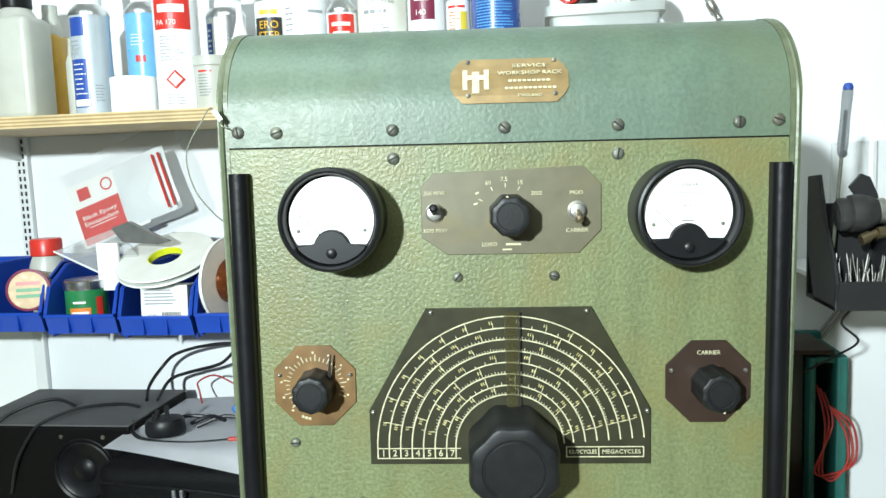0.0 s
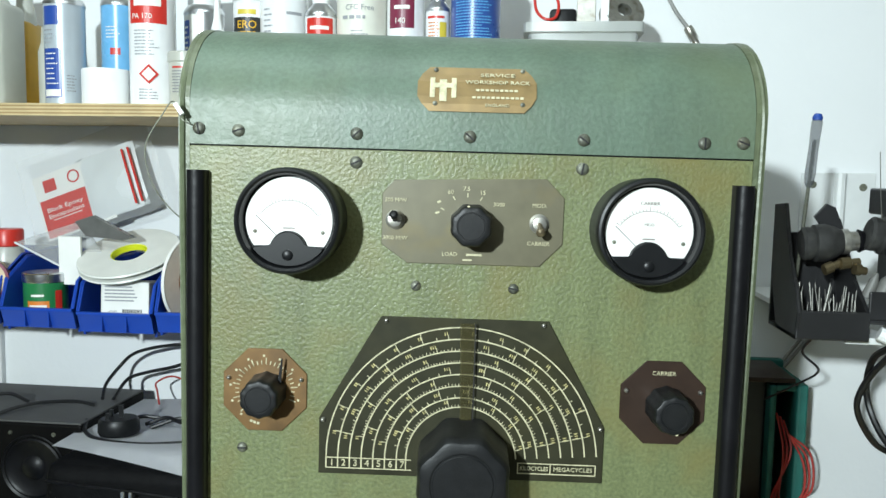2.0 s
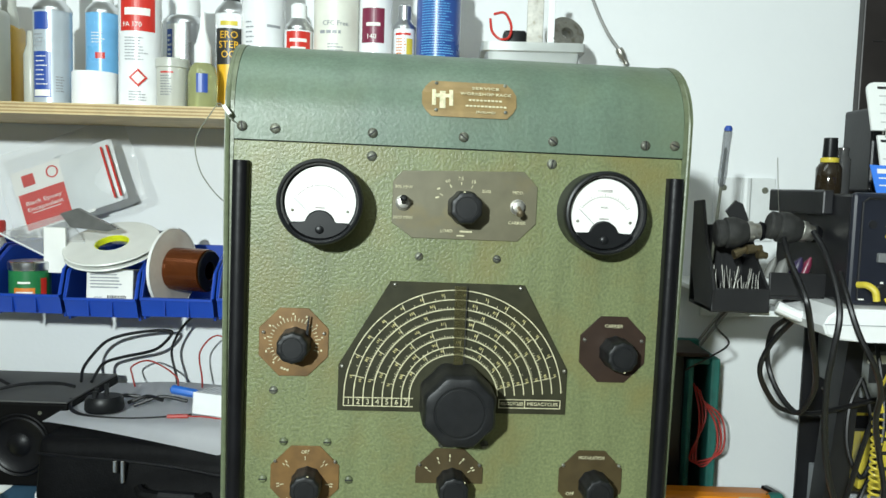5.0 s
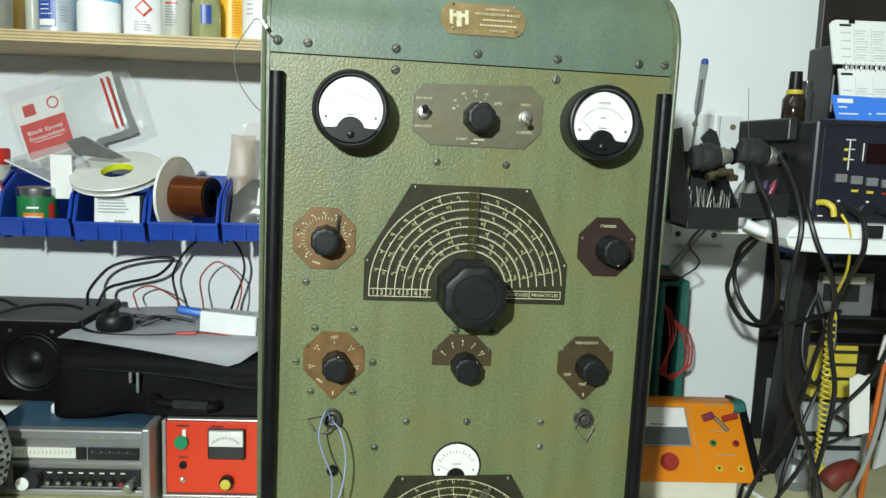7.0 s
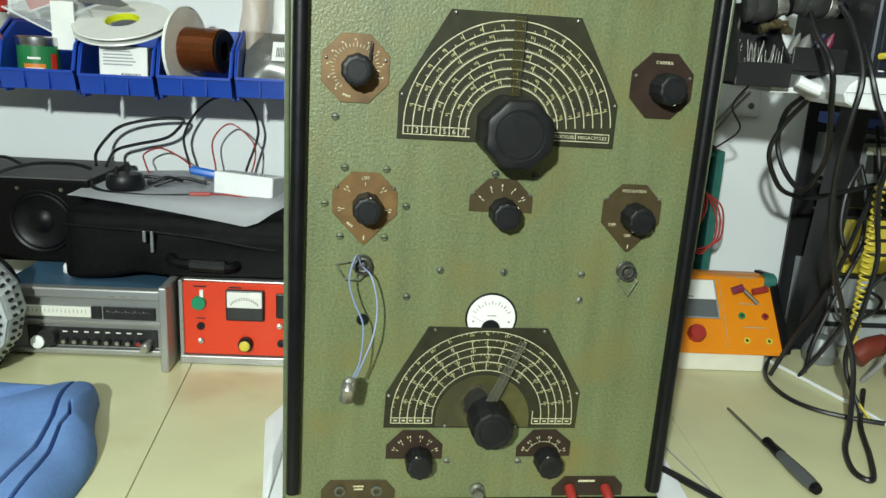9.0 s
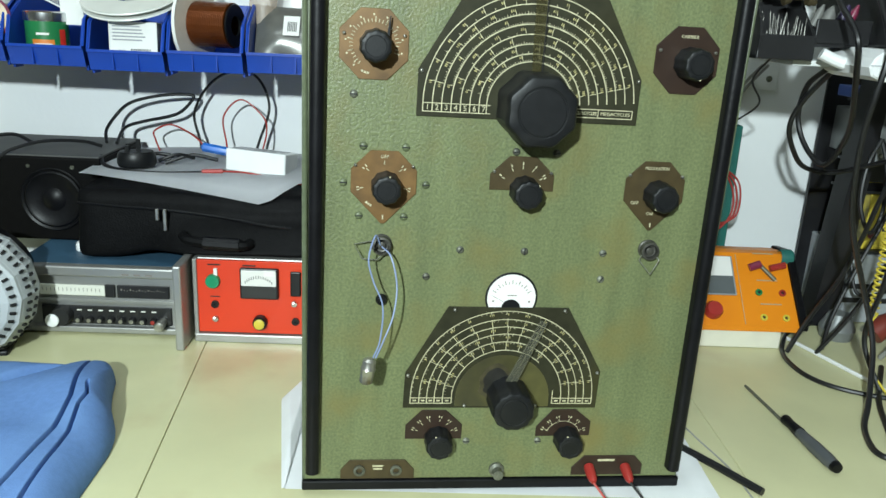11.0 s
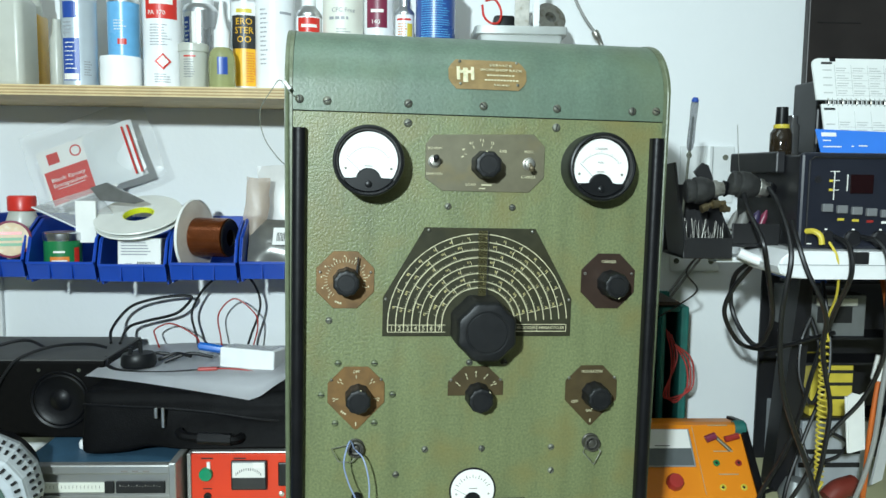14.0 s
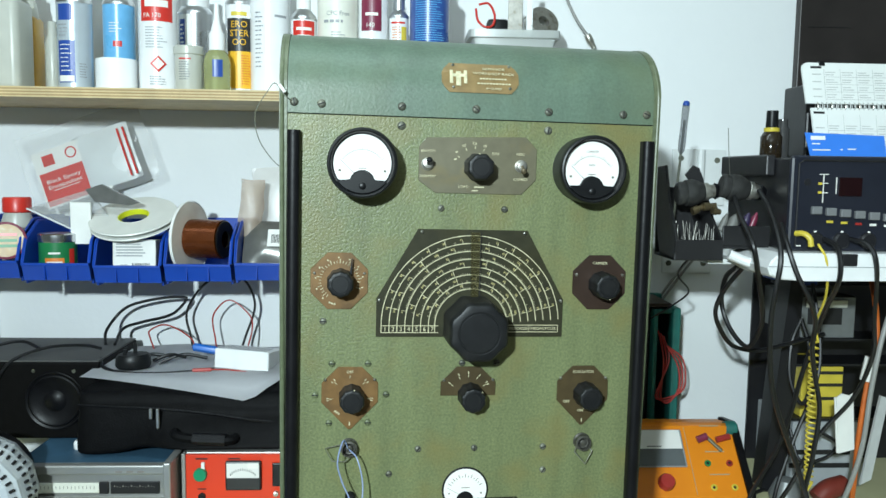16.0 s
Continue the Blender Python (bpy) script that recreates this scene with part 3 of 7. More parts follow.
s3 = plate("switch_plate", shield(0.1555, 1.3265, 0.0352, 1.28, 1.2455), M_OLIVEBROWN)
lettering("lettering", "MODULATION", 0.0036, on_face(0.1555, 1.3185), M_CREAM, s3, width=0.028)
lettering("lettering", "OFF", 0.0038, on_face(0.1335, 1.278), M_CREAM, s3)
lettering("lettering", "ON", 0.0036, on_face(0.153, 1.2655), M_CREAM, s3)
ticks(s3, 0.1555, 1.289, 0.0345, 0.039, (270,), 0.0014)
knob(0.1590, 1.2885, 0.0168, 0.031, 10, 0.06, -130)
for ob, cx, cz, r in ((o1, -0.17, 1.438, 0.0315), (o2, 0.172, 1.439, 0.0315), (s1, -0.1545, 1.3, 0.0315), (s3, 0.1555, 1.3, 0.031), (c, 0, 1.2985, 0.0325)):
    for s in (-1, 1):
        screw(cx + s * r, cz + 0.010, 0.0019, 20 * s, -0.0016, M_STEEL, ob)


M_SOCK = mat("tarnished_socket", (0.085, 0.082, 0.07), 0.4, metal=0.6, vary=0.2, scale=150)


def socket(x, z):
    """A coaxial socket with its bent wire bail."""
    ob = part("socket", lathe([(0.0118, 0), (0.0118, 0.002), (0.0105, 0.003), (0.0105, 0.011), (0.0082, 0.0115), (0.0078, 0.005), (0.0045, 0.004), (0.0045, 0.009), (0.0022, 0.0098), (0, 0.0098)], 28, outward(x, z)), M_SOCK, rack, "nickel coaxial socket with a wire bail", smooth=True)
    return ob


k = socket(-0.1545, 1.2205)
part("bail", sweep([(-0.162, -0.006, 1.226), (-0.185, -0.009, 1.222), (-0.176, -0.012, 1.206), (-0.160, -0.012, 1.205), (-0.150, -0.008, 1.213)], 0.0009, 6), M_SCREW, k)
k = socket(0.1575, 1.2225)
part("bail", sweep([(0.149, -0.006, 1.217), (0.1455, -0.01, 1.211), (0.1595, -0.013, 1.1955), (0.1695, -0.01, 1.212), (0.1655, -0.006, 1.217)], 0.0009, 6), M_SCREW, k)

# small meter behind the lower dial
m = part("small_meter", lathe([(0.0312, 0), (0.0312, 0.0006), (0.0300, 0.001), (0, 0.001)], 48, outward(0.0, 1.159)), M_BLACK, rack, smooth=True)
part("face", lathe([(0.0288, 0.0009), (0.0288, 0.0013), (0, 0.0013)], 48, outward(0.0, 1.159)), M_FACE, m)
bm = bmesh.new()
for i in range(13):
    a = radians(30 + 120 * i / 12)
    r1 = 0.0265 if i % 2 == 0 else 0.024
    bar(0.0215 * math.cos(a), 1.1545 + 0.0215 * math.sin(a), r1 * math.cos(a), 1.1545 + r1 * math.sin(a), 0.0010, -0.0015, bm)
bar(-0.005, 1.162, 0.006, 1.162, 0.0012, -0.0015, bm)
bar(-0.006, 1.152, -0.024, 1.162, 0.0005, -0.0016, bm)
for s in (-1, 1):
    bar(s * 0.0215 - 0.0012, 1.1545, s * 0.0215 + 0.0012, 1.1545, 0.0024, -0.0015, bm)
part("scale", bm, M_GREYINK, m)["kind"] = "stuff"
part("movement_cover", lathe([(0.0115, 0.001), (0.0115, 0.0018), (0.008, 0.002), (0, 0.002)], 24, outward(0.0, 1.1455)), M_BLACK, m, smooth=True)

# lower dial
D2 = plate("attenuator_dial", [(-0.0735, 1.1468), (0.0705, 1.1475), (0.1185, 1.066), (0.1175, 1.0165), (-0.1215, 1.016), (-0.1205, 1.0615)], M_DIAL, thick=0.0022)
D2["label"] = "dark half-round scale plate with cream arcs"
CZ2 = 1.0285
RAD2 = [0.112, 0.1015, 0.0922, 0.083, 0.073]
bm = bmesh.new()
for r in RAD2:
    line_arc(r - 0.0005, r + 0.0005, -0.001, CZ2 + 0.0022, 0, 180, -0.0025, bm, 56)
    for s in (-1, 1):
        bar(-0.001 + s * r, CZ2 + 0.0027, -0.001 + s * r, 1.0225, 0.0013, -0.0025, bm)
for s in (-1, 1):
    for z in (1.0225, 1.0295):
        bar(-0.001 + s * 0.0622, z, -0.001 + s * 0.1125, z, 0.0011, -0.0025, bm)
    bar(-0.001 + s * 0.0622, 1.0225, -0.001 + s * 0.0622, 1.040, 0.0010, -0.0025, bm)
    for k in range(5):
        x = -0.001 + s * ((RAD2 + [0.0622])[k] + (RAD2 + [0.0622])[k + 1]) / 2
        bar(x - 0.0022, 1.026, x + 0.0022, 1.026, 0.0020, -0.0025, bm)
line_arc(0.0617, 0.0627, -0.001, CZ2 + 0.0022, 48, 180, -0.0025, bm, 44)
gold = bmesh.new()


def spoke(r0, r1, a, w, mesh):
    c, q = math.cos(a), math.sin(a)
    bar(-0.001 + r0 * c, CZ2 + 0.0022 + r0 * q, -0.001 + r1 * c, CZ2 + 0.0022 + r1 * q, w, -0.0025, mesh)


for k, (r, rn) in enumerate(zip(RAD2, RAD2[1:] + [0.0622])):
    for i in range(13):
        a = radians(14 + 152 * (i + 0.3 * (rnd.random() - 0.5)) / 12)
        if k == 4 and a < radians(48):
            continue
        if k == 0:
            spoke(r, r - 0.0045, a, 0.0008, bm)
        else:
            spoke(r + 0.0012, rn, a, 0.0008, bm)
        # short divisions between the rungs, closest near the two ends
        for m in range(1, 4):
            if rnd.random() < (0.75 if k in (0, 4) else 0.4):
                spoke(r, r - 0.0024, a + radians(12.7) * m / 4, 0.0006, bm)
        # small gold figures beside each rung
        for m in range(2 + (i + k) % 2):
            if rnd.random() < 0.85:
                b2 = a + (0.0022 * m - 0.0022) / r
                spoke(r - 0.0026, r - 0.0054, b2, 0.0007 + 0.0006 * rnd.random(), gold)
part("scale_numeral", gold, M_GOLDINK, D2)["kind"] = "stuff"
part("scale_marking", bm, M_CREAM, D2)["kind"] = "stuff"
M_STAIN = mat("tarnished_brass", (0.080, 0.074, 0.024), 0.45, metal=0.2, vary=0.2, scale=40, second=(0.036, 0.033, 0.018), second_scale=14, second_at=(0.42, 0.66))
part("bare_brass", prism([(0.058 * math.cos(radians(a)) - 0.001, 1.0285 + 0.058 * math.sin(radians(a))) for a in range(0, 181, 6)] + [(-0.059, 1.0185), (0.057, 1.0185)], -0.0023, -0.0026), M_STAIN, D2, "tarnished bare middle of the scale")
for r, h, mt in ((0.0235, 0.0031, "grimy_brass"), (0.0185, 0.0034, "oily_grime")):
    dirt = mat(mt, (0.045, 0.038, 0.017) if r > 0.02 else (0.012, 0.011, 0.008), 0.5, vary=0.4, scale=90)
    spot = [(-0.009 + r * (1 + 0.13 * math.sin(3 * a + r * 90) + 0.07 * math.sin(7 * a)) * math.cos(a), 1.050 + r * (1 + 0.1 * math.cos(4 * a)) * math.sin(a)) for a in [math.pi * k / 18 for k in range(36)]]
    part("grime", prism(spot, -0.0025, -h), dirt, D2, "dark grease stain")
part("shaft", lathe([(0.006, 0.002), (0.006, 0.02), (0, 0.02)], 20, outward(0.0, 1.0335)), M_DARK, D2, smooth=True)
M_CLEARCUR = mat("clear_cursor_plastic", (0.11, 0.11, 0.08), 0.1, alpha=0.42)
cur = prism([(-0.0075, 0.0), (0.0075, 0.0), (0.0048, 0.116), (-0.0048, 0.116)], -0.0165, -0.0152)
bmesh.ops.transform(cur, verts=cur.verts[:], matrix=Matrix.Translation((-0.007, 0, CZ2)) @ pose(0, 0, 0, 0, 23, 0))
part("cursor", cur, M_CLEARCUR, D2, "clear plastic cursor")
bm = bmesh.new()
for e in (-0.0062, 0.0, 0.0058):
    lean = radians(23)
    bar(e * math.cos(lean) + 0.030 * math.sin(lean), CZ2 - e * math.sin(lean) + 0.030 * math.cos(lean), e * 0.7 * math.cos(lean) + 0.115 * math.sin(lean), CZ2 - e * 0.7 * math.sin(lean) + 0.115 * math.cos(lean), 0.0004, -0.0167, bm)
bmesh.ops.translate(bm, verts=bm.verts[:], vec=(-0.007, 0, 0))
part("cursor_edge", bm, M_OLIVE, D2)
for x, z in ((-0.066, 1.1435), (0.066, 1.144), (-0.117, 1.059), (0.1145, 1.064), (-0.047, 1.0195), (0.041, 1.0195)):
    screw(x, z, 0.002, 30, -0.0022, M_STEEL, D2)
knob(0.005, 1.0335, 0.0262, 0.047, 12, 0.05, None, "knob", 1.0)

# the two small switches under it
for sx, pts, kx in ((-1, [(-0.0975, 1.0125), (-0.068, 1.0125), (-0.0475, 0.993), (-0.0475, 0.9735), (-0.117, 0.9735), (-0.117, 0.992)], -0.0815), (1, [(0.065, 1.0135), (0.094, 1.014), (0.1145, 0.997), (0.1145, 0.9775), (0.0455, 0.9765), (0.0455, 0.990)], 0.080)):
    pl = plate("switch_plate", pts, M_DBROWN)
    ticks(pl, kx, 0.9755, 0.0225, 0.0258, (25, 50, 75, 105, 130, 155), 0.0009)
    ticks(pl, kx, 0.9755, 0.0275, 0.0305, (20, 26, 48, 54, 73, 79, 103, 109, 128, 134, 152, 158), 0.0012)
    if sx > 0:
        bm = bmesh.new()
        line_arc(0.0222, 0.0228, kx, 0.9755, 20, 158, -0.0022, bm, 20)
        part("marking", bm, M_CREAM, pl)
    knob(kx + 0.005, 0.9745, 0.0168, 0.027, 10, 0.06, 110)

# the jack strips along the bottom edge
j = plate("jack_plate", [(-0.194, 0.931), (-0.183, 0.9445), (-0.115, 0.9445), (-0.1035, 0.931), (-0.1035, 0.9185), (-0.194, 0.9185)], M_OLIVEBROWN)
for x in (-0.171, -0.126):
    part("jack", lathe([(0.0072, 0.0016), (0.0072, 0.004), (0.004, 0.0045), (0.0038, 0.001), (0, 0.001)], 20, outward(x, 0.9305)), M_SCREW, j, smooth=True)
bm = bmesh.new()
bar(-0.155, 0.9365, -0.142, 0.9365, 0.0022, -0.0022, bm)
bar(-0.154, 0.9325, -0.143, 0.9325, 0.0022, -0.0022, bm)
part("worn_print", bm, M_CREAM, j)["kind"] = "stuff"
j2 = plate("jack_plate", [(0.097, 0.932), (0.112, 0.9485), (0.178, 0.9485), (0.1895, 0.936), (0.1895, 0.921), (0.097, 0.921)], M_DBROWN)
bm = bmesh.new()
bar(0.13, 0.9425, 0.152, 0.9425, 0.003, -0.0022, bm)
part("worn_print", bm, M_CREAM, j2)
M_RED = mat("red_plastic", (0.30, 0.025, 0.02), 0.35, vary=0.1)
for x in (0.1195, 0.167):
    part("plug", lathe([(0.0065, 0.0), (0.0065, 0.012), (0.0052, 0.022), (0.003, 0.026), (0, 0.026)], 20, Matrix.Translation((x, -0.001, 0.9325)) @ pose(0, 0, 0, 105)), M_RED, j2, "red banana plug", smooth=True)
part("key_post", lathe([(0.0095, 0), (0.0095, 0.004), (0.006, 0.006), (0.0055, 0.014), (0.0065, 0.016), (0, 0.017)], 20, outward(0.0, 0.93)), M_SCREW, rack, smooth=True)

part("grommet", lathe([(0.0068, 0), (0.0068, 0.003), (0.005, 0.006), (0.0028, 0.006), (0.0024, 0.003), (0, 0.003)], 20, outward(-0.152, 1.154)), M_BLACK, rack, smooth=True)

# nameplate on the hood: it follows the bend


def hood_patch(name, x0, x1, z0, z1, lift, material, parent, cut=0.0, n=6):
    bm = bmesh.new()
    rows = []
    for i in range(n + 1):
        z = z0 + (z1 - z0) * i / n
        k = max(0.0, cut - min(z - z0, z1 - z))
        rows.append([bm.verts.new((x, hood_at(z) - lift, z)) for x in (x0 + k, x1 - k)])
    for a, b in zip(rows, rows[1:]):
        bm.faces.new((a[0], a[1], b[1], b[0]))
    if lift > 0.0015:
        r = bmesh.ops.extrude_face_region(bm, geom=bm.faces[:])
        bmesh.ops.translate(bm, verts=[v for v in r["geom"] if isinstance(v, bmesh.types.BMVert)], vec=(0, 0.0012, 0))
    return part(name, bm, material, parent)


NP = hood_patch("nameplate", -0.045, 0.0545, 1.6805, 1.7185, 0.0018, M_BRASSY, rack, 0.010)
NP["label"] = "tarnished brass nameplate with cream lettering"


def on_hood(x, z):
    e = 0.002
    t = Vector((0, hood_at(z + e) - hood_at(z - e), 2 * e)).normalized()
    m = Matrix(((1, 0, 0, x), (0, t.y, -t.z, hood_at(z) - 0.0032), (0, t.z, t.y, z), (0, 0, 0, 1)))
    return m


for word, z, h, w in (("SERVICE", 1.7118, 0.0033, 0.029), ("WORKSHOP RACK", 1.7055, 0.0034, 0.054), ("ENGLAND", 1.6862, 0.0024, 0.020)):
    lettering("lettering", word, h, on_hood(0.022, z), M_CREAM, NP, width=w)
for z, w in ((1.6990, 0.036), (1.6928, 0.042)):
    k = 0.022 - w / 2
    while k < 0.022 + w / 2:
        hood_patch("worn_print", k, k + 0.0028, z - 0.0009, z + 0.0009, 0.0026, M_CREAM, NP, n=1)
        k += 0.0040
# the maker's mark, as plain shapes
for xa, xb, za, zb in ((-0.0345, -0.0305, 1.692, 1.709), (-0.0265, -0.0205, 1.689, 1.7075), (-0.0165, -0.0125, 1.692, 1.709), (-0.0305, -0.0265, 1.7005, 1.7045), (-0.0205, -0.0165, 1.7005, 1.7045)):
    hood_patch("mark", xa, xb, za, zb, 0.0026, M_CREAM, NP, n=3)
for x, z in ((-0.030, 1.716), (0.043, 1.7165), (-0.030, 1.687), (0.043, 1.6875)):
    part("rivet", lathe([(0.002, 0), (0.0018, 0.0012), (0, 0.0016)], 10, Matrix.Translation((x, hood_at(z) - 0.002, z)) @ pose(0, 0, 0, 90)), M_SCREW, NP)
# bare wires, a capacitor and its crocodile clip that hang from the left socket
M_BLUEW = mat("grey_blue_wire", (0.20, 0.25, 0.40), 0.45)
M_BLACKW = mat("black_cable", (0.007, 0.007, 0.008), 0.42, vary=0.2)
M_GREYW = mat("grey_cable", (0.28, 0.28, 0.27), 0.45)
M_REDW = mat("red_wire", (0.36, 0.035, 0.025), 0.4)
part("lead", sweep(smooth_path([(-0.156, -0.010, 1.222), (-0.162, -0.022, 1.236), (-0.169, -0.032, 1.212), (-0.163, -0.034, 1.187), (-0.152, -0.040, 1.160), (-0.154, -0.046, 1.122), (-0.161, -0.048, 1.102)]), 0.0010, 6), M_BLUEW, rack, smooth=True)
part("lead", sweep(smooth_path([(-0.154, -0.010, 1.22), (-0.144, -0.024, 1.212), (-0.137, -0.032, 1.182), (-0.140, -0.040, 1.150), (-0.150, -0.046, 1.122), (-0.158, -0.048, 1.102)]), 0.0010, 6), M_BLUEW, rack, smooth=True)
part("capacitor", lathe([(0.0035, -0.019), (0.0075, -0.016), (0.0078, -0.002), (0.0088, 0.0), (0.0078, 0.002), (0.0075, 0.010), (0.004, 0.013), (0, 0.013)], 20, Matrix.Translation((-0.166, -0.048, 1.089)) @ pose(0, 0, 0, 0, 8, 0)), M_STEEL, rack, "small silver capacitor on wire leads", smooth=True)
wire("string", [(-0.231, -0.004, 1.662), (-0.240, -0.010, 1.668), (-0.252, 0.004, 1.683), (-0.262, 0.006, 1.672), (-0.276, 0.004, 1.645), (-0.272, 0.006, 1.615), (-0.258, 0.012, 1.592), (-0.244, 0.02, 1.578)], 0.0006, M_SCREW, rack, seg=5)
M_TAPE = mat("white_plastic_scrap", (0.75, 0.75, 0.72), 0.5)
part("tag_end", sweep([(-0.246, -0.008, 1.680), (-0.239, -0.010, 1.671)], 0.0022, 6), M_TAPE, rack)
for x in (0.1195, 0.167):
    part("test_lead", sweep(smooth_path([(x, -0.026, 0.925), (x + 0.012, -0.04, 0.912), (x + 0.02, -0.06, 0.904), (x + 0.05, -0.12, 0.904)]), 0.0015, 6), M_DARK if x > 0.14 else M_REDW, rack)

# ---- shelf and what stands on it ----
M_PLY_A = mat("plywood_pale_layer", (0.56, 0.44, 0.24), 0.6, vary=0.12, scale=25)
M_PLY_B = mat("plywood_dark_layer", (0.34, 0.23, 0.10), 0.65, vary=0.15, scale=25)
ORIGIN = Matrix.Translation((0, -0.03, -0.005))
shelf = thing("wall_shelf", pose(0, 0, 0), "raw birch plywood wall shelf with a layered edge", "shelf")
for i in range(7):
    z = 1.7195 + 0.0029 * i
    ins = 0.0 if i % 2 == 0 else 0.0004
    part("ply", box(-1.75, 0.26, 0.602 + ins, 0.888, z, z + 0.0029), M_PLY_A if i % 2 == 0 else M_PLY_B, shelf)
M_UPR = mat("white_steel_upright", (0.72, 0.74, 0.74), 0.4, vary=0.03)
ORIGIN = Matrix.Identity(4)
up = thing("shelf_upright", pose(0, 0, 0), "white slotted steel shelf upright on the wall", "shelf upright")
part("channel", box(-1.056, -1.030, 0.846, 0.859, 1.0, 2.2, 0.002), M_UPR, up)
for i in range(30):
    z = 1.36 + 0.0155 * i
    for x in (-1.048, -1.038):
        part("slot", box(x - 0.0018, x + 0.0018, 0.8445, 0.847, z, z + 0.009), M_DARK, up)
br = part("bracket", prism([(0.846, 1.719), (0.63, 1.719), (0.63, 1.705), (0.846, 1.665)], -1.047, -1.041, "x"), M_UPR, up)

ORIGIN = Matrix.Translation((0, -0.03, -0.005))
CAN = lambda x, y, z, a: Matrix.Translation((x, y, z)) @ pose(0, 0, 0, 0, 0, a) @ FLAT
INK = {"blue": mat("dark_blue_print", (0.025, 0.07, 0.32), 0.35), "red": mat("red_print", (0.55, 0.03, 0.02), 0.35), "sky": mat("sky_blue_print", (0.12, 0.38, 0.68), 0.35), "black": mat("black_print", (0.02, 0.02, 0.02), 0.4),
       "yellow": mat("yellow_print", (0.75, 0.42, 0.02), 0.38), "maroon": mat("maroon_print", (0.17, 0.02, 0.05), 0.35), "grey": mat("grey_print", (0.30, 0.31, 0.33), 0.45), "lemon": mat("lemon_print", (0.60, 0.48, 0.05), 0.4), "green": mat("green_print", (0.02, 0.20, 0.06), 0.4), "orange": mat("orange_print", (0.65, 0.20, 0.03), 0.4), "pale": M_WHITE}
M_CAN = mat("white_can_enamel", (0.78, 0.79, 0.80), 0.25, vary=0.03, coat=0.3)
M_TIN = mat("tinplate", (0.62, 0.63, 0.64), 0.28, metal=1.0, vary=0.06)
M_CLEAR = mat("milky_plastic", (0.66, 0.67, 0.60), 0.35, vary=0.04, transmission=0.35)
M_AMBER = mat("amber_liquid_plastic", (0.78, 0.46, 0.04), 0.3, transmission=0.35)
M_OIL = mat("pale_green_oil_plastic", (0.55, 0.58, 0.28), 0.2, transmission=0.6)
M_CAP = mat("white_plastic_cap", (0.80, 0.81, 0.81), 0.35, vary=0.03)
M_BLUECAN = mat("blue_can_enamel", (0.03, 0.08, 0.30), 0.28, vary=0.06, coat=0.3)
M_SKYCAN = mat("sky_blue_can", (0.16, 0.42, 0.70), 0.3, vary=0.1)
M_PAPERY = mat("cream_can_paper", (0.70, 0.70, 0.62), 0.45, vary=0.05)


def can(name, x, y, r, h, body, label, cap=None, cap_r=0.6, cap_h=0.05, shoulder=0.02, facing=14):
    ob = thing(name, Matrix.Translation((x, y, 1.7395)), label, "can" if "can" in name else "bottle", "aerosol cans on the shelf" if name == "aerosol_can" else "")
    part("body", lathe([(0, 0), (r * 0.94, 0), (r, 0.003), (r * 0.985, 0.006), (r * 0.985, h - 0.004), (r, h)], 40, None), body, ob, smooth=True)
    part("shoulder", lathe([(r * 1.01, h - 0.002), (r * 1.01, h + 0.002), (r * 0.92, h + shoulder * 0.45), (r * 0.62, h + shoulder), (r * 0.5, h + shoulder + 0.004), (0, h + shoulder + 0.004)], 40, None), M_TIN, ob, smooth=True)
    if cap is not None:
        part("cap", lathe([(r * cap_r, h + shoulder * 0.4), (r * cap_r, h + shoulder + cap_h - 0.004), (r * cap_r - 0.004, h + shoulder + cap_h), (0, h + shoulder + cap_h)], 32, None), cap, ob, smooth=True)
    return ob


def printed(ob, r, rows, facing=14):
    """Label patches: (ink, start and end round the can in metres, low and high)."""
    m = CAN(0, 0, 0, facing)
    for n, (ink, a, b, lo, hi) in enumerate(rows):
        stripe("label_patch", a, b, lo, hi, m, INK[ink], ob, bend=r * 0.985, lift=0.0004 + 0.0002 * n)


def small_print(ob, r, a, b, lo, hi, facing=14, ink="grey", gap=0.0052, thick=0.0019):
    """Lines of print too small to read: short bars of a word's length."""
    m = CAN(0, 0, 0, facing)
    rr = random.Random(int(1000 * (a + lo + r)))
    bm = bmesh.new()
    rad = r * 0.985 + 0.0010
    z = hi
    while z > lo:
        x, end = a, a + (b - a) * (0.65 + 0.35 * rr.random())
        while x < end:
            w = min(thick * (1.2 + 2.6 * rr.random()), end - x + 0.0005)
            x1 = x + w
            bm.faces.new([bm.verts.new(m @ Vector((rad * math.sin(q / rad), zz, rad * math.cos(q / rad)))) for q, zz in ((x, z - thick), (x1, z - thick), (x1, z), (x, z))])
            x = x1 + thick * 0.55
        z -= gap
    part("small_print", bm, INK[ink], ob)


# square bottle, and the amber one beside it
b1 = thing("square_bottle", Matrix.Translation((-0.906, 0.712, 1.7395)), "white translucent square plastic bottle with a black cap", "bottle")
part("body", box(-0.043, 0.043, -0.04, 0.04, 0, 0.185, 0.014, 4), M_CLEAR, b1, smooth=True)
part("neck", lathe([(0.036, 0.18), (0.024, 0.2), (0.022, 0.205)], 28), M_CLEAR, b1, smooth=True)
part("cap", lathe([(0.026, 0.2), (0.027, 0.203), (0.027, 0.23), (0, 0.232)], 28, None, 20, 0.03), M_BLACK, b1, smooth=True)
b2 = thing("amber_bottle", Matrix.Translation((-0.893, 0.790, 1.7395)), "amber plastic bottle with a dark shoulder", "bottle")
part("body", box(-0.021, 0.021, -0.03, 0.03, 0, 0.165, 0.008, 3), M_AMBER, b2, smooth=True)
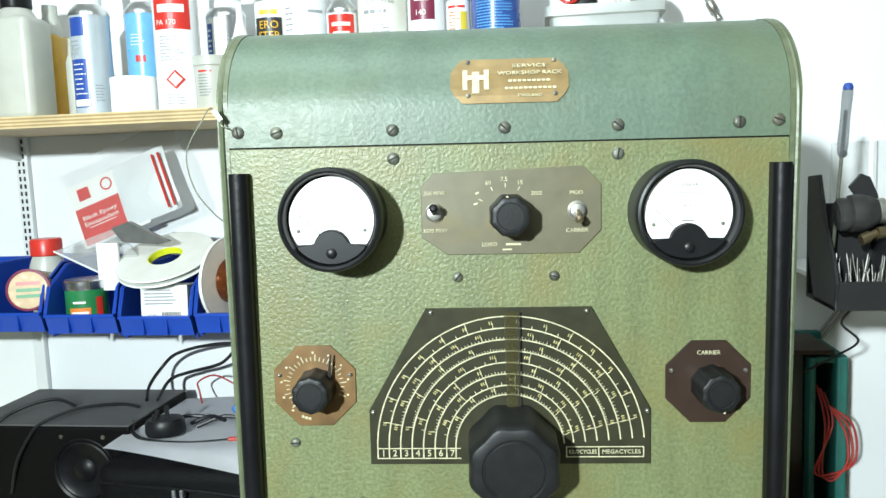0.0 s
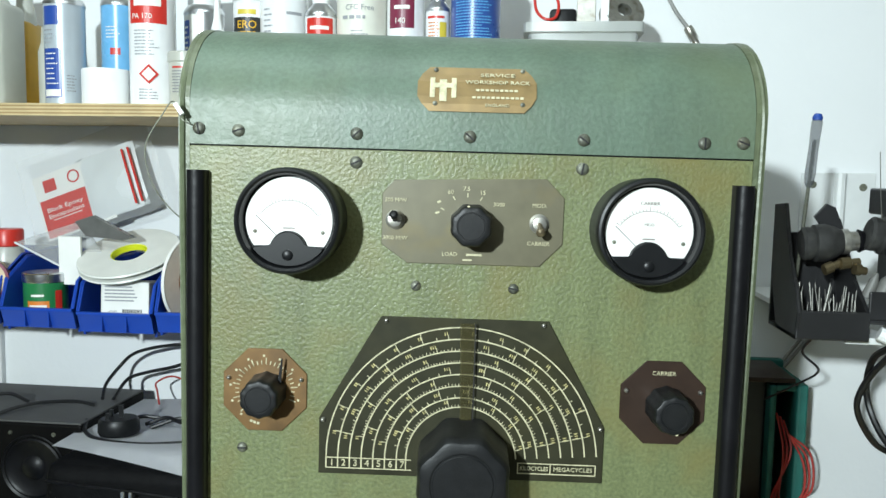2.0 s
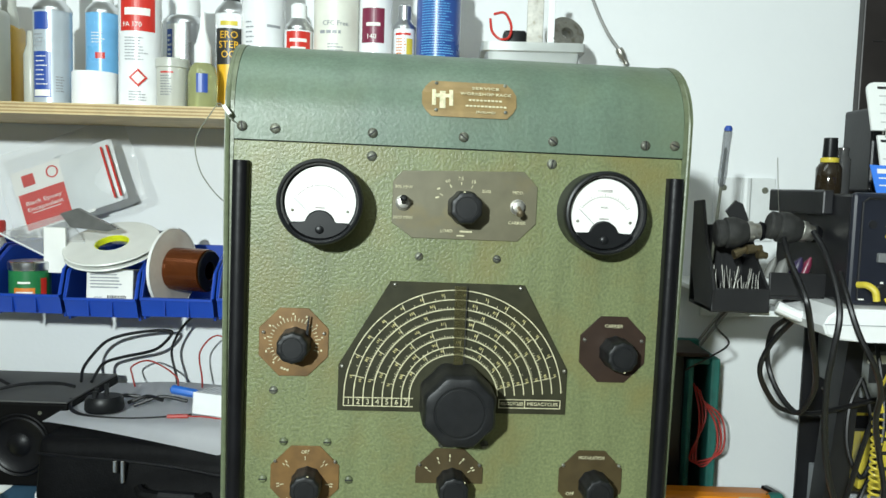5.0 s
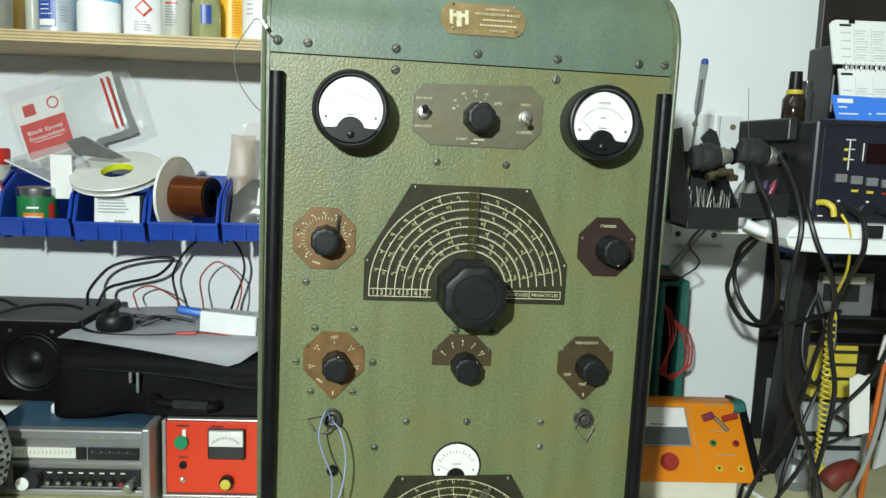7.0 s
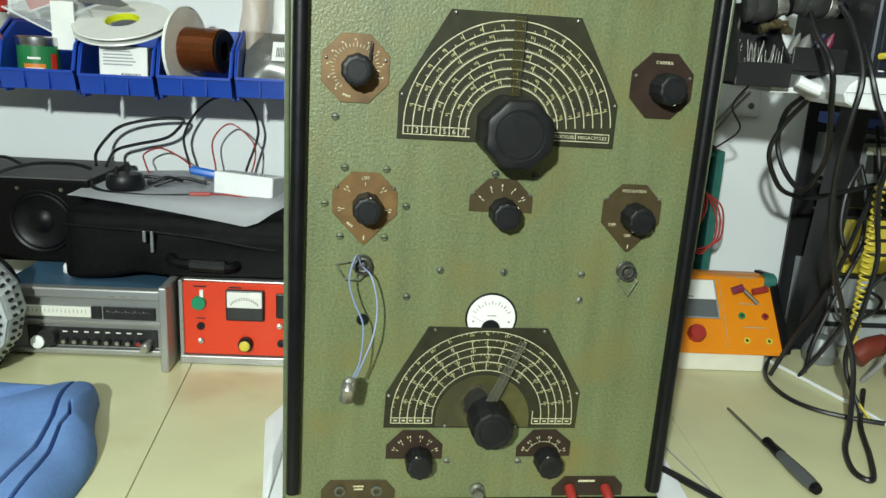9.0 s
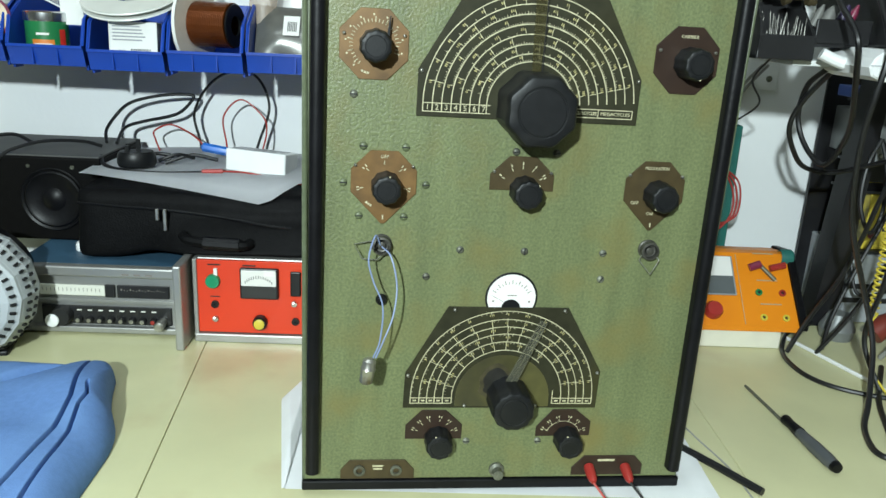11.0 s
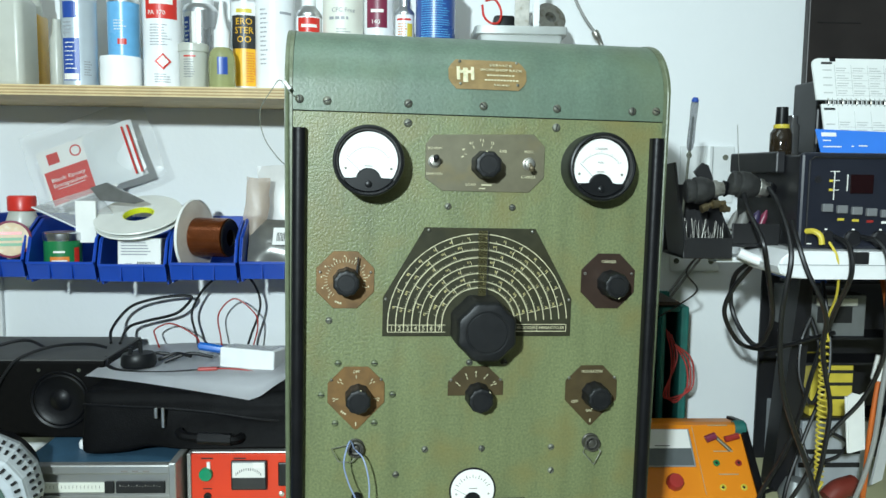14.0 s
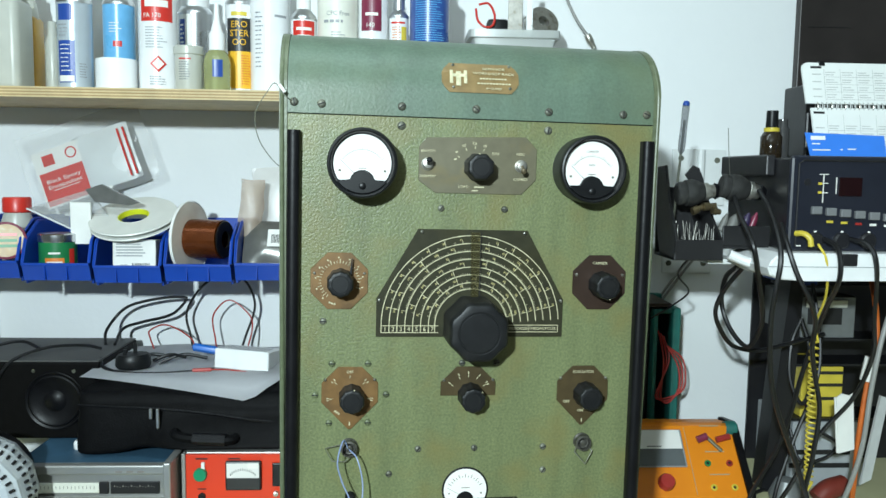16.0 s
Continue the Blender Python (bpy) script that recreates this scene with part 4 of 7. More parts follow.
part("shoulder", lathe([(0.0205, 0.16), (0.017, 0.19), (0.014, 0.2), (0.014, 0.22), (0, 0.22)], 24), M_CLEAR, b2, smooth=True)
for k in range(4):
    part("graduation", box(0.002, 0.014, -0.0306, -0.0300, 0.03 + 0.035 * k, 0.0315 + 0.035 * k), INK["orange"], b2)

b3 = thing("slim_bottle", Matrix.Translation((-0.829, 0.755, 1.7395)), "slim grey-white bottle behind the cans", "bottle")
part("body", lathe([(0, 0), (0.014, 0), (0.015, 0.003), (0.015, 0.105), (0.010, 0.122), (0.008, 0.15), (0, 0.151)], 24), M_CLEAR, b3, smooth=True)

c = can("aerosol_can", -0.762, 0.705, 0.0345, 0.178, mat("silver_blue_enamel", (0.52, 0.58, 0.63), 0.3, metal=0.3, vary=0.04), "white and dark blue aerosol can with a grey cap", M_CAP, 0.66, 0.06)
printed(c, 0.0345, [("blue", -0.030, 0.0, 0.140, 0.172), ("blue", -0.032, 0.004, 0.016, 0.100), ("pale", -0.030, 0.002, 0.018, 0.030)])
small_print(c, 0.0345, -0.026, -0.002, 0.04, 0.092, ink="pale", gap=0.0085)
small_print(c, 0.0345, -0.03, -0.004, 0.104, 0.132, ink="grey", gap=0.007)
small_print(c, 0.0345, 0.012, 0.028, 0.025, 0.055, ink="grey")
cup = thing("plastic_cup", Matrix.Translation((-0.667, 0.672, 1.7395)), "plain white plastic cup among the cans", "cup")
part("body", lathe([(0, 0), (0.0385, 0), (0.0405, 0.002), (0.0405, 0.0605), (0.0392, 0.0625), (0.0375, 0.061), (0.0375, 0.004), (0, 0.004)], 44), M_CAP, cup, smooth=True)
c = can("aerosol_can", -0.697, 0.775, 0.033, 0.19, M_SKYCAN, "sky blue and white aerosol can with small print", M_CAP, 0.6, 0.03)
printed(c, 0.033, [("red", -0.010, 0.008, 0.100, 0.112)])
small_print(c, 0.033, -0.018, 0.008, 0.126, 0.15, ink="pale", gap=0.006)
c = can("aerosol_can", -0.583, 0.672, 0.0385, 0.205, M_CAN, "white aerosol can with a red panel and a hazard diamond", M_CAP, 0.62, 0.04)
printed(c, 0.0385, [("red", -0.034, 0.032, 0.135, 0.198), ("pale", -0.024, 0.022, 0.163, 0.176)])
lettering("lettering", "PA 170", 0.0085, CAN(0, 0, 0.146, -1), M_WHITE, c, bend=0.0389)
small_print(c, 0.0385, -0.024, 0.018, 0.082, 0.124, gap=0.0055)
for size, ink in ((0.0165, "red"), (0.0115, "pale")):
    bm = bmesh.new()
    mm = CAN(0, 0, 0.052, 14)
    vs = []
    for px_, py_ in ((0, -size), (size, 0), (0, size), (-size, 0)):
        x = px_ + 0.001
        rr = 0.0385 * 0.985 + (0.0008 if ink == "red" else 0.0012)
        vs.append(bm.verts.new(mm @ Vector((rr * math.sin(x / rr), py_, rr * math.cos(x / rr) + 0.0016))))
    bm.faces.new(vs)
    part("hazard_diamond", bm, INK[ink], c)
small_print(c, 0.0385, -0.016, 0.016, 0.010, 0.028, gap=0.005)
c = can("aerosol_can", -0.535, 0.775, 0.036, 0.175, M_TIN, "silver aerosol can with a dark blue stripe", M_CAP, 0.8, 0.03)
printed(c, 0.036, [("pale", -0.034, 0.0, 0.0, 0.17), ("blue", -0.034, -0.018, 0.06, 0.16)], 6)
small_print(c, 0.036, -0.032, -0.02, 0.07, 0.15, 6, "pale", 0.009, 0.004)
jar = thing("plastic_jar", Matrix.Translation((-0.520, 0.662, 1.7395)), "small milky plastic jar with a printed label", "jar")
part("body", lathe([(0, 0), (0.026, 0), (0.027, 0.003), (0.028, 0.072), (0.030, 0.074), (0.030, 0.088), (0.028, 0.09), (0, 0.09)], 32), M_CLEAR, jar, smooth=True)
printed(jar, 0.0285, [("red", -0.020, 0.004, 0.062, 0.065)])
small_print(jar, 0.0285, -0.02, 0.004, 0.02, 0.058, gap=0.0048)
ob = thing("oil_bottle", Matrix.Translation((-0.462, 0.655, 1.7395)), "clear bottle of pale oil with a white nozzle cap", "bottle")
part("body", lathe([(0, 0), (0.024, 0), (0.0265, 0.004), (0.0265, 0.06), (0.022, 0.076), (0.014, 0.084), (0.013, 0.088)], 32), M_OIL, ob, smooth=True)
part("cap", lathe([(0.0155, 0.082), (0.0155, 0.115), (0.012, 0.12), (0.006, 0.145), (0.004, 0.175), (0, 0.176)], 24), M_CAP, ob, smooth=True)
printed(ob, 0.0275, [("blue", -0.008, 0.012, 0.028, 0.062)], 10)
c = can("aerosol_can", -0.428, 0.722, 0.031, 0.185, M_CAN, "yellow and black printed aerosol can", M_BLACK, 0.5, 0.02)
printed(c, 0.031, [("yellow", -0.030, 0.030, 0.012, 0.105), ("black", -0.032, 0.032, 0.088, 0.155), ("lemon", -0.02, 0.012, 0.160, 0.168)], 12)
for word, z, h in (("ERO", 0.142, 0.013), ("STER", 0.124, 0.013), ("OO", 0.106, 0.013)):
    lettering("lettering", word, h, CAN(0, 0, z, 5), INK["yellow"], c, bend=0.0318)
small_print(c, 0.031, 0.0, 0.022, 0.02, 0.08, 12, "orange")
c = can("aerosol_can", -0.365, 0.71, 0.041, 0.215, M_CAN, "white aerosol can with small grey print", M_CAP, 0.7, 0.03)
small_print(c, 0.041, -0.036, -0.018, 0.05, 0.165, gap=0.009, thick=0.0025)
printed(c, 0.041, [("grey", 0.006, 0.034, 0.155, 0.16)])
c = can("aerosol_can", -0.291, 0.675, 0.0265, 0.15, M_CAN, "short white aerosol can with a red square label", M_CAP, 0.55, 0.03, 0.018)
printed(c, 0.0265, [("red", -0.024, 0.024, 0.105, 0.145), ("pale", -0.016, 0.016, 0.126, 0.132), ("pale", -0.014, 0.014, 0.113, 0.117)], 8)
c = can("aerosol_can", -0.222, 0.675, 0.0415, 0.215, M_PAPERY, "cream white aerosol can with black lettering", M_CAP, 0.7, 0.04)
lettering("lettering", "CFC Free", 0.0085, CAN(0, 0, 0.158, 6), INK["grey"], c, bend=0.0417)
small_print(c, 0.0415, -0.03, 0.028, 0.138, 0.1455, 6, "grey", 0.02, 0.0055)
small_print(c, 0.0415, -0.014, 0.014, 0.10, 0.122, 6, "grey")
c = can("aerosol_can", -0.150, 0.68, 0.031, 0.225, M_CAN, "white aerosol can with a maroon panel", M_CAP, 0.7, 0.03)
printed(c, 0.031, [("maroon", -0.028, 0.016, 0.128, 0.19), ("pale", -0.018, 0.008, 0.158, 0.164)], 6)
lettering("lettering", "140", 0.009, CAN(0, 0, 0.139, -9), M_WHITE, c, bend=0.0315)
c = can("aerosol_can", -0.097, 0.685, 0.0205, 0.16, M_CAN, "slim white can with red and yellow print", M_TIN, 0.6, 0.03, 0.014)
printed(c, 0.0205, [("red", -0.018, 0.012, 0.146, 0.150), ("lemon", 0.004, 0.016, 0.11, 0.14)], 4)
small_print(c, 0.0205, -0.016, 0.004, 0.09, 0.14, 4, "orange")
c = can("aerosol_can", -0.034, 0.675, 0.041, 0.22, M_BLUECAN, "deep blue aerosol can covered in fine white print", M_BLACK, 0.6, 0.03)
small_print(c, 0.041, -0.034, 0.030, 0.05, 0.208, 2, "sky", 0.0046, 0.0017)

M_TUB = mat("frosted_tub_plastic", (0.72, 0.75, 0.73), 0.35, vary=0.04, transmission=0.5)
tub = thing("plastic_tub", Matrix.Translation((0.137, 0.695, 1.7395)), "frosted plastic tub full of small electrical parts", "tub")
bm = bmesh.new()
rows = []
for w, dpt, z in ((0.070, 0.05, 0.0), (0.085, 0.064, 0.115), (0.093, 0.071, 0.117), (0.093, 0.071, 0.132), (0.086, 0.065, 0.132), (0.083, 0.062, 0.115), (0.068, 0.048, 0.003)):
    ring = []
    for sx, sy in ((-1, -1), (1, -1), (1, 1), (-1, 1)):
        for a in (0, 45, 90):
            base = {(-1, -1): 180, (1, -1): 270, (1, 1): 0, (-1, 1): 90}[(sx, sy)]
            ring.append(bm.verts.new((sx * (w - 0.014) + 0.014 * math.cos(radians(base + a)), sy * (dpt - 0.014) + 0.014 * math.sin(radians(base + a)), z)))
    rows.append(ring)
for a, b in zip(rows, rows[1:]):
    for i in range(12):
        bm.faces.new((a[i], a[(i + 1) % 12], b[(i + 1) % 12], b[i]))
bm.faces.new(rows[0]), bm.faces.new(rows[-1])
part("body", bm, M_TUB, tub, smooth=True)
ob = tagged(part("cable_clip", box(0.085, 0.128, 0.665, 0.70, 1.74 + 0.115, 1.90, 0.006), M_BLACK, smooth=True), "black connector lying in the tub", "connector")
ob = tagged(part("red_connector", sweep(smooth_path([(0.060, 0.66, 1.918), (0.064, 0.66, 1.895), (0.078, 0.65, 1.880), (0.094, 0.655, 1.884), (0.098, 0.655, 1.905), (0.086, 0.66, 1.928), (0.066, 0.66, 1.926)]), 0.0024, 8), INK["red"], smooth=True), "bright red wired connector in the tub", "connector")
ob = tagged(part("reel_of_foil", lathe([(0.012, -0.012), (0.034, -0.012), (0.034, 0.012), (0.012, 0.012), (0.012, -0.012)], 30, Matrix.Translation((0.2, 0.69, 1.895)) @ pose(0, 0, 0, 60, 35, 0)), M_STEEL, smooth=True), "round metal reel standing in the tub", "reel")
ob = tagged(part("white_strip", box(0.165, 0.178, 0.665, 0.669, 1.76, 1.99, 0.001), M_CAP), "white plastic strip standing in the tub", "strip")
ob = tagged(part("switch_plate_spare", box(0.128, 0.158, 0.672, 0.676, 1.85, 1.96, 0.001), M_STEEL), "grey metal bracket standing in the tub", "bracket")
ORIGIN = Matrix.Identity(4)
hang = thing("hanging_cable", pose(0, 0, 0), "grey cable hanging down the wall with a metal connector", "cable")
part("cord", sweep(smooth_path([(0.24, 0.845, 2.16), (0.262, 0.84, 2.05), (0.286, 0.838, 1.985), (0.312, 0.838, 1.935), (0.338, 0.838, 1.90)]), 0.0035, 8), M_GREYW, hang, smooth=True)
part("connector", lathe([(0, 0), (0.007, 0), (0.0085, 0.004), (0.0085, 0.018), (0.006, 0.022), (0.006, 0.035), (0, 0.036)], 16, look((0.337, 0.838, 1.902), (0.357, 0.838, 1.868)) @ pose(0, 0, 0, 180)), M_STEEL, hang, smooth=True)

# ---- storage bins ----
ORIGIN = Matrix.Translation((-0.005, -0.012, 0))
M_BIN = mat("blue_bin_plastic", (0.012, 0.055, 0.36), 0.32, vary=0.08, scale=12)
rail = tagged(part("bin_rail", box(-1.4, -0.06, 0.849, 0.871, 1.425, 1.455, 0.002), M_UPR), "white steel rail that carries the bins", "rail")


def storage_bin(x):
    """An open-fronted stacking bin with a low front lip, hung on the rail."""
    ob = thing("storage_bin", Matrix.Translation((x, 0.62, 1.35)), "blue plastic open-fronted storage bin on the wall", "storage bin", "bins on the wall")
    w, t = 0.066, 0.003
    part("floor", box(-w, w, 0.012, 0.224, 0.0, t), M_BIN, ob)
    part("back", box(-w, w, 0.221, 0.227, 0.0, 0.118, 0.001, 1), M_BIN, ob)
    for s in (-1, 1):
        poly = [(0.010, 0.0), (0.222, 0.0), (0.222, 0.116), (0.075, 0.116), (0.018, 0.082), (0.0, 0.036)]
        part("side", prism(poly, s * w, s * (w - t), "x"), M_BIN, ob)
        part("side_rim", sweep([(s * (w + 0.001), y, z) for y, z in ((0.001, 0.036), (0.018, 0.083), (0.075, 0.1165), (0.222, 0.1165))], 0.0026, 6), M_BIN, ob, smooth=True)
        part("runner", box(s * w - 0.002, s * w + 0.002, 0.02, 0.05, -0.008, 0.001), M_BIN, ob)
    part("front_lip", prism([(0.010, -0.001), (0.014, -0.001), (0.004, 0.036), (-0.004, 0.036), (-0.004, 0.031), (0.0, 0.031)], -w - 0.001, w + 0.001, "x"), M_BIN, ob)
    for k in range(2):
        part("lip_rib", box(-0.022 + 0.044 * k - 0.001, -0.022 + 0.044 * k + 0.001, -0.001, 0.008, 0.002, 0.031), M_BIN, ob)
    return ob


first = storage_bin(-0.499)
for x, dz in ((-0.641, -0.004), (-0.783, 0.0), (-0.925, 0.004), (-1.067, 0.0), (-0.357, 0.003)):
    copy_thing(first, ORIGIN @ Matrix.Translation((x, 0.62, 1.35 + dz)))

M_CARD = mat("white_carton", (0.76, 0.76, 0.73), 0.6, vary=0.03)
M_COPPER = mat("enamelled_copper_winding", (0.15, 0.040, 0.009), 0.22, metal=0.6, vary=0.12, scale=60)
M_FLANGE = mat("cream_spool_plastic", (0.66, 0.60, 0.52), 0.4, vary=0.06, second=(0.52, 0.42, 0.34), second_scale=10)
t = thing("soldering_paste_tin", Matrix.Translation((-0.887, 0.642, 1.428)) @ pose(0, 0, 0, 82, 0, 18), "round cream and red paste tin standing on edge in a bin", "tin")
part("body", lathe([(0, -0.018), (0.036, -0.018), (0.037, -0.016), (0.037, 0.013), (0.034, 0.0155), (0, 0.0155)], 36), mat("tan_tin_print", (0.42, 0.28, 0.12), 0.4, vary=0.15, scale=60, second=(0.5, 0.42, 0.25), second_scale=70), t, smooth=True)
part("rim", lathe([(0.0372, 0.008), (0.038, 0.009), (0.038, 0.0155), (0.0335, 0.0165)], 36), INK["maroon"], t, smooth=True)
for z in (0.012, 0.0, -0.011):
    part("worn_print", box(-0.020, 0.020, z - 0.003, z + 0.003, 0.0156, 0.0162), INK["red"] if z > 0 else INK["green"], t)
t = thing("solvent_bottle", Matrix.Translation((-0.900, 0.715, 1.357)), "small white bottle with a bright red cap in a bin", "bottle")
part("body", lathe([(0, 0), (0.030, 0), (0.032, 0.003), (0.032, 0.105), (0.024, 0.128), (0, 0.128)], 28), M_CLEAR, t, smooth=True)
part("cap", lathe([(0.027, 0.126), (0.0285, 0.128), (0.0285, 0.154), (0.026, 0.158), (0, 0.158)], 28, None, 24, 0.03), INK["red"], t, smooth=True)
t = thing("flux_tin", Matrix.Translation((-0.800, 0.675, 1.3535)), "small green paste tin with red and cream print", "tin")
part("body", lathe([(0, 0), (0.037, 0), (0.037, 0.076), (0.035, 0.078)], 36), mat("green_tin_enamel", (0.02, 0.17, 0.055), 0.35, vary=0.08), t, smooth=True)
part("lid", lathe([(0.038, 0.072), (0.0385, 0.074), (0.0385, 0.087), (0.036, 0.089), (0, 0.089)], 36), M_TIN, t, smooth=True)
printed(t, 0.0378, [("orange", -0.026, 0.012, 0.022, 0.040), ("pale", -0.022, 0.008, 0.027, 0.033), ("pale", -0.018, 0.004, 0.048, 0.052), ("red", 0.022, 0.034, 0.01, 0.058)], 22)
t = thing("component_carton", Matrix.Translation((-0.634, 0.66, 1.349)) @ pose(0, 0, 0, -4, 0, 3), "white component carton with a printed barcode", "carton")
part("body", box(-0.043, 0.043, -0.020, 0.03, 0.002, 0.082, 0.001, 1), M_CARD, t)
rr = random.Random(5)
for k in range(5):
    part("print_line", box(-0.036, -0.036 + 0.03 + 0.03 * rr.random(), -0.0205, -0.0200, 0.072 - 0.006 * k, 0.0745 - 0.006 * k), INK["grey"], t)
x = -0.004
while x < 0.03:
    w = 0.0008 + 0.0016 * rr.random()
    part("barcode_bar", box(x, x + w, -0.0206, -0.0200, 0.018, 0.034), INK["black"], t)
    x += w + 0.0012
lettering("lettering", "CE", 0.010, Matrix.Translation((-0.022, -0.0206, 0.026)) @ FLAT, INK["grey"], t)
# large white reel lying across two bins, with yellow tape in its eye
t = thing("reel", Matrix.Translation((-0.648, 0.692, 1.474)) @ pose(0, 0, 0, 24, -2, 0), "white flanged reel with bright yellow wire, lying on the bins", "reel")
M_REEL = mat("white_reel_plastic", (0.70, 0.71, 0.67), 0.35, vary=0.04)
for z in (-0.006, 0.005):
    part("flange", lathe([(0.032, z), (0.088, z - 0.001), (0.0895, z), (0.088, z + 0.0025), (0.032, z + 0.002), (0.032, z)], 48), M_REEL, t, smooth=True)
part("hub", lathe([(0.032, -0.006), (0.032, 0.006)], 40), M_REEL, t, smooth=True)
part("winding", lathe([(0.046, -0.0035), (0.046, 0.004)], 40), M_REEL, t, smooth=True)
part("yellow_lining", lathe([(0.0318, -0.006), (0.0318, 0.006), (0.030, 0.006), (0.030, -0.006)], 40), mat("fluorescent_yellow_tape", (0.75, 0.80, 0.02), 0.5, vary=0.04), t, smooth=True)
t = thing("wire_spool", Matrix.Translation((-0.500, 0.690, 1.432)) @ pose(0, 0, 0, 0, 90, -15), "large spool of copper enamelled wire standing in a bin", "wire spool")
for z, r in ((-0.034, 0.078), (0.046, 0.040)):
    part("flange", lathe([(0.018, z - 0.002), (r - 0.002, z - 0.002), (r, z), (r - 0.002, z + 0.002), (0.018, z + 0.002), (0.018, z - 0.002)], 48), M_FLANGE if r > 0.05 else M_BLACK, t, smooth=True)
part("winding", lathe([(0.018, -0.032), (0.041, -0.031)] + [(0.041 + 0.0004 * (k % 2), -0.031 + 0.0018 * k) for k in range(41)] + [(0.041, 0.043), (0.018, 0.044)], 40), M_COPPER, t, smooth=False)
part("paper_band", lathe([(0.0795, -0.037), (0.0798, -0.032), (0.079, -0.031)], 48), M_CARD, t, smooth=True)
# plastic-bagged parts
M_BAG = mat("clear_polythene", (0.80, 0.82, 0.82), 0.09, vary=0.02, alpha=0.10, bump=0.008, bump_scale=26)
M_SLATE = mat("grey_pouch", (0.66, 0.69, 0.70), 0.35, vary=0.08, scale=14)


def crumple(bm, amount, scale, seed):
    for v in bm.verts:
        n = noise.noise_vector(v.co * scale + Vector((seed, 0, 0)))
        v.co += n * amount


def cushion(w, h, thick, nx=14, ny=12, amount=0.004, seed=1, scale=18):
    """A filled bag: two skins, pinched at the edges."""
    bm = bmesh.new()
    for s in (-1, 1):
        g = [[bm.verts.new((w * (i / nx - 0.5), s * thick * 0.5 * (max(0.0, 1 - abs(2 * i / nx - 1) ** 3) * max(0.0, 1 - abs(2 * j / ny - 1) ** 3)), h * j / ny)) for i in range(nx + 1)] for j in range(ny + 1)]
        for j in range(ny):
            for i in range(nx):
                bm.faces.new((g[j][i], g[j][i + 1], g[j + 1][i + 1], g[j + 1][i]))
    bmesh.ops.remove_doubles(bm, verts=bm.verts[:], dist=1e-5)
    crumple(bm, amount, scale, seed)
    return bm


t = thing("epoxy_pack", Matrix.Translation((-0.757, 0.798, 1.514)) @ pose(0, 0, 0, -8, -20, 0), "epoxy encapsulant sachet in a clear polythene bag, propped on the bins", "packet")
part("bag", cushion(0.29, 0.185, 0.022, amount=0.005), M_BAG, t, "clear crumpled polythene bag", smooth=True)
part("card", box(-0.117, 0.035, -0.003, 0.0, 0.010, 0.14), M_CARD, t)
part("red_panel", box(-0.112, -0.012, -0.0042, -0.003, 0.014, 0.090), INK["red"], t)
part("pouch", cushion(0.125, 0.13, 0.018, 8, 8, 0.002, 4), M_SLATE, t, smooth=True).matrix_local = Matrix.Translation((0.045, -0.002, 0.014))
for x in (0.085, 0.098):
    part("red_seal", prism([(x, 0.02), (x + 0.004, 0.02), (x + 0.004, 0.13), (x, 0.13)], -0.015, -0.012), INK["red"], t)
FP = Matrix.Translation((0, -0.0046, 0)) @ FLAT
for word, z in (("Black Epoxy", 0.068), ("Encapsulant", 0.055)):
    lettering("lettering", word, 0.0085, Matrix.Translation((-0.062, 0, z)) @ FP, M_WHITE, t, width=0.078)
part("print_line", box(-0.092, -0.030, -0.0048, -0.0042, 0.046, 0.0475), M_WHITE, t)
part("mark", box(-0.096, -0.070, -0.0042, -0.003, 0.104, 0.128), INK["red"], t)
part("mark", lathe([(0.010, 0), (0.013, 0), (0.013, 0.001), (0.010, 0.001), (0.010, 0)], 24, Matrix.Translation((-0.030, -0.003, 0.118)) @ pose(0, 0, 0, 90)), INK["red"], t)
t = thing("clear_plastic_tray", pose(0, 0, 0), "clear hinged plastic tray with a dark lid, tipped across the bins", "tray")
M_TRAY = mat("clear_tray_plastic", (0.50, 0.51, 0.50), 0.18, alpha=0.35)
M_LID = mat("smoked_tray_plastic", (0.11, 0.11, 0.105), 0.25, vary=0.2)
part("base", prism([(-0.868, 1.492), (-0.742, 1.533), (-0.700, 1.478), (-0.770, 1.447)], 0.690, 0.697), M_TRAY, t)
part("rim", sweep([(-0.868, 0.690, 1.492), (-0.770, 0.688, 1.447), (-0.700, 0.688, 1.478)], 0.002, 6), M_SLATE, t)
part("lid", prism([(-0.742, 1.534), (-0.709, 1.545), (-0.633, 1.507), (-0.652, 1.502), (-0.722, 1.508)], 0.676, 0.690), M_LID, t, "dark smoked lid")
t = tagged(part("white_packet", box(-0.772, -0.73, 0.672, 0.678, 1.42, 1.507, 0.001), M_CARD), "small blank white card packet standing in a bin", "packet")
t = thing("foil_packet", Matrix.Translation((-0.357, 0.66, 1.385)) @ pose(0, 0, 0, -32, 0, 0), "grey antistatic packet with a barcode label in a bin", "packet")
part("bag", cushion(0.12, 0.10, 0.03, 10, 8, 0.004, 7, 25), mat("antistatic_film", (0.16, 0.16, 0.15), 0.25, metal=0.4, vary=0.2), t, smooth=True)
part("label", box(-0.008, 0.022, -0.0185, -0.0165, 0.030, 0.07), M_CARD, t)
for k in range(6):
    part("barcode_bar", box(0.0 + 0.003 * k, 0.0016 + 0.003 * k, -0.0192, -0.0186, 0.038, 0.058), INK["black"], t)
t = thing("clip_bag", Matrix.Translation((-0.410, 0.70, 1.41)) @ pose(0, 0, 0, -6, 4, 10), "crumpled bag of tan plastic clips standing in a bin", "packet")
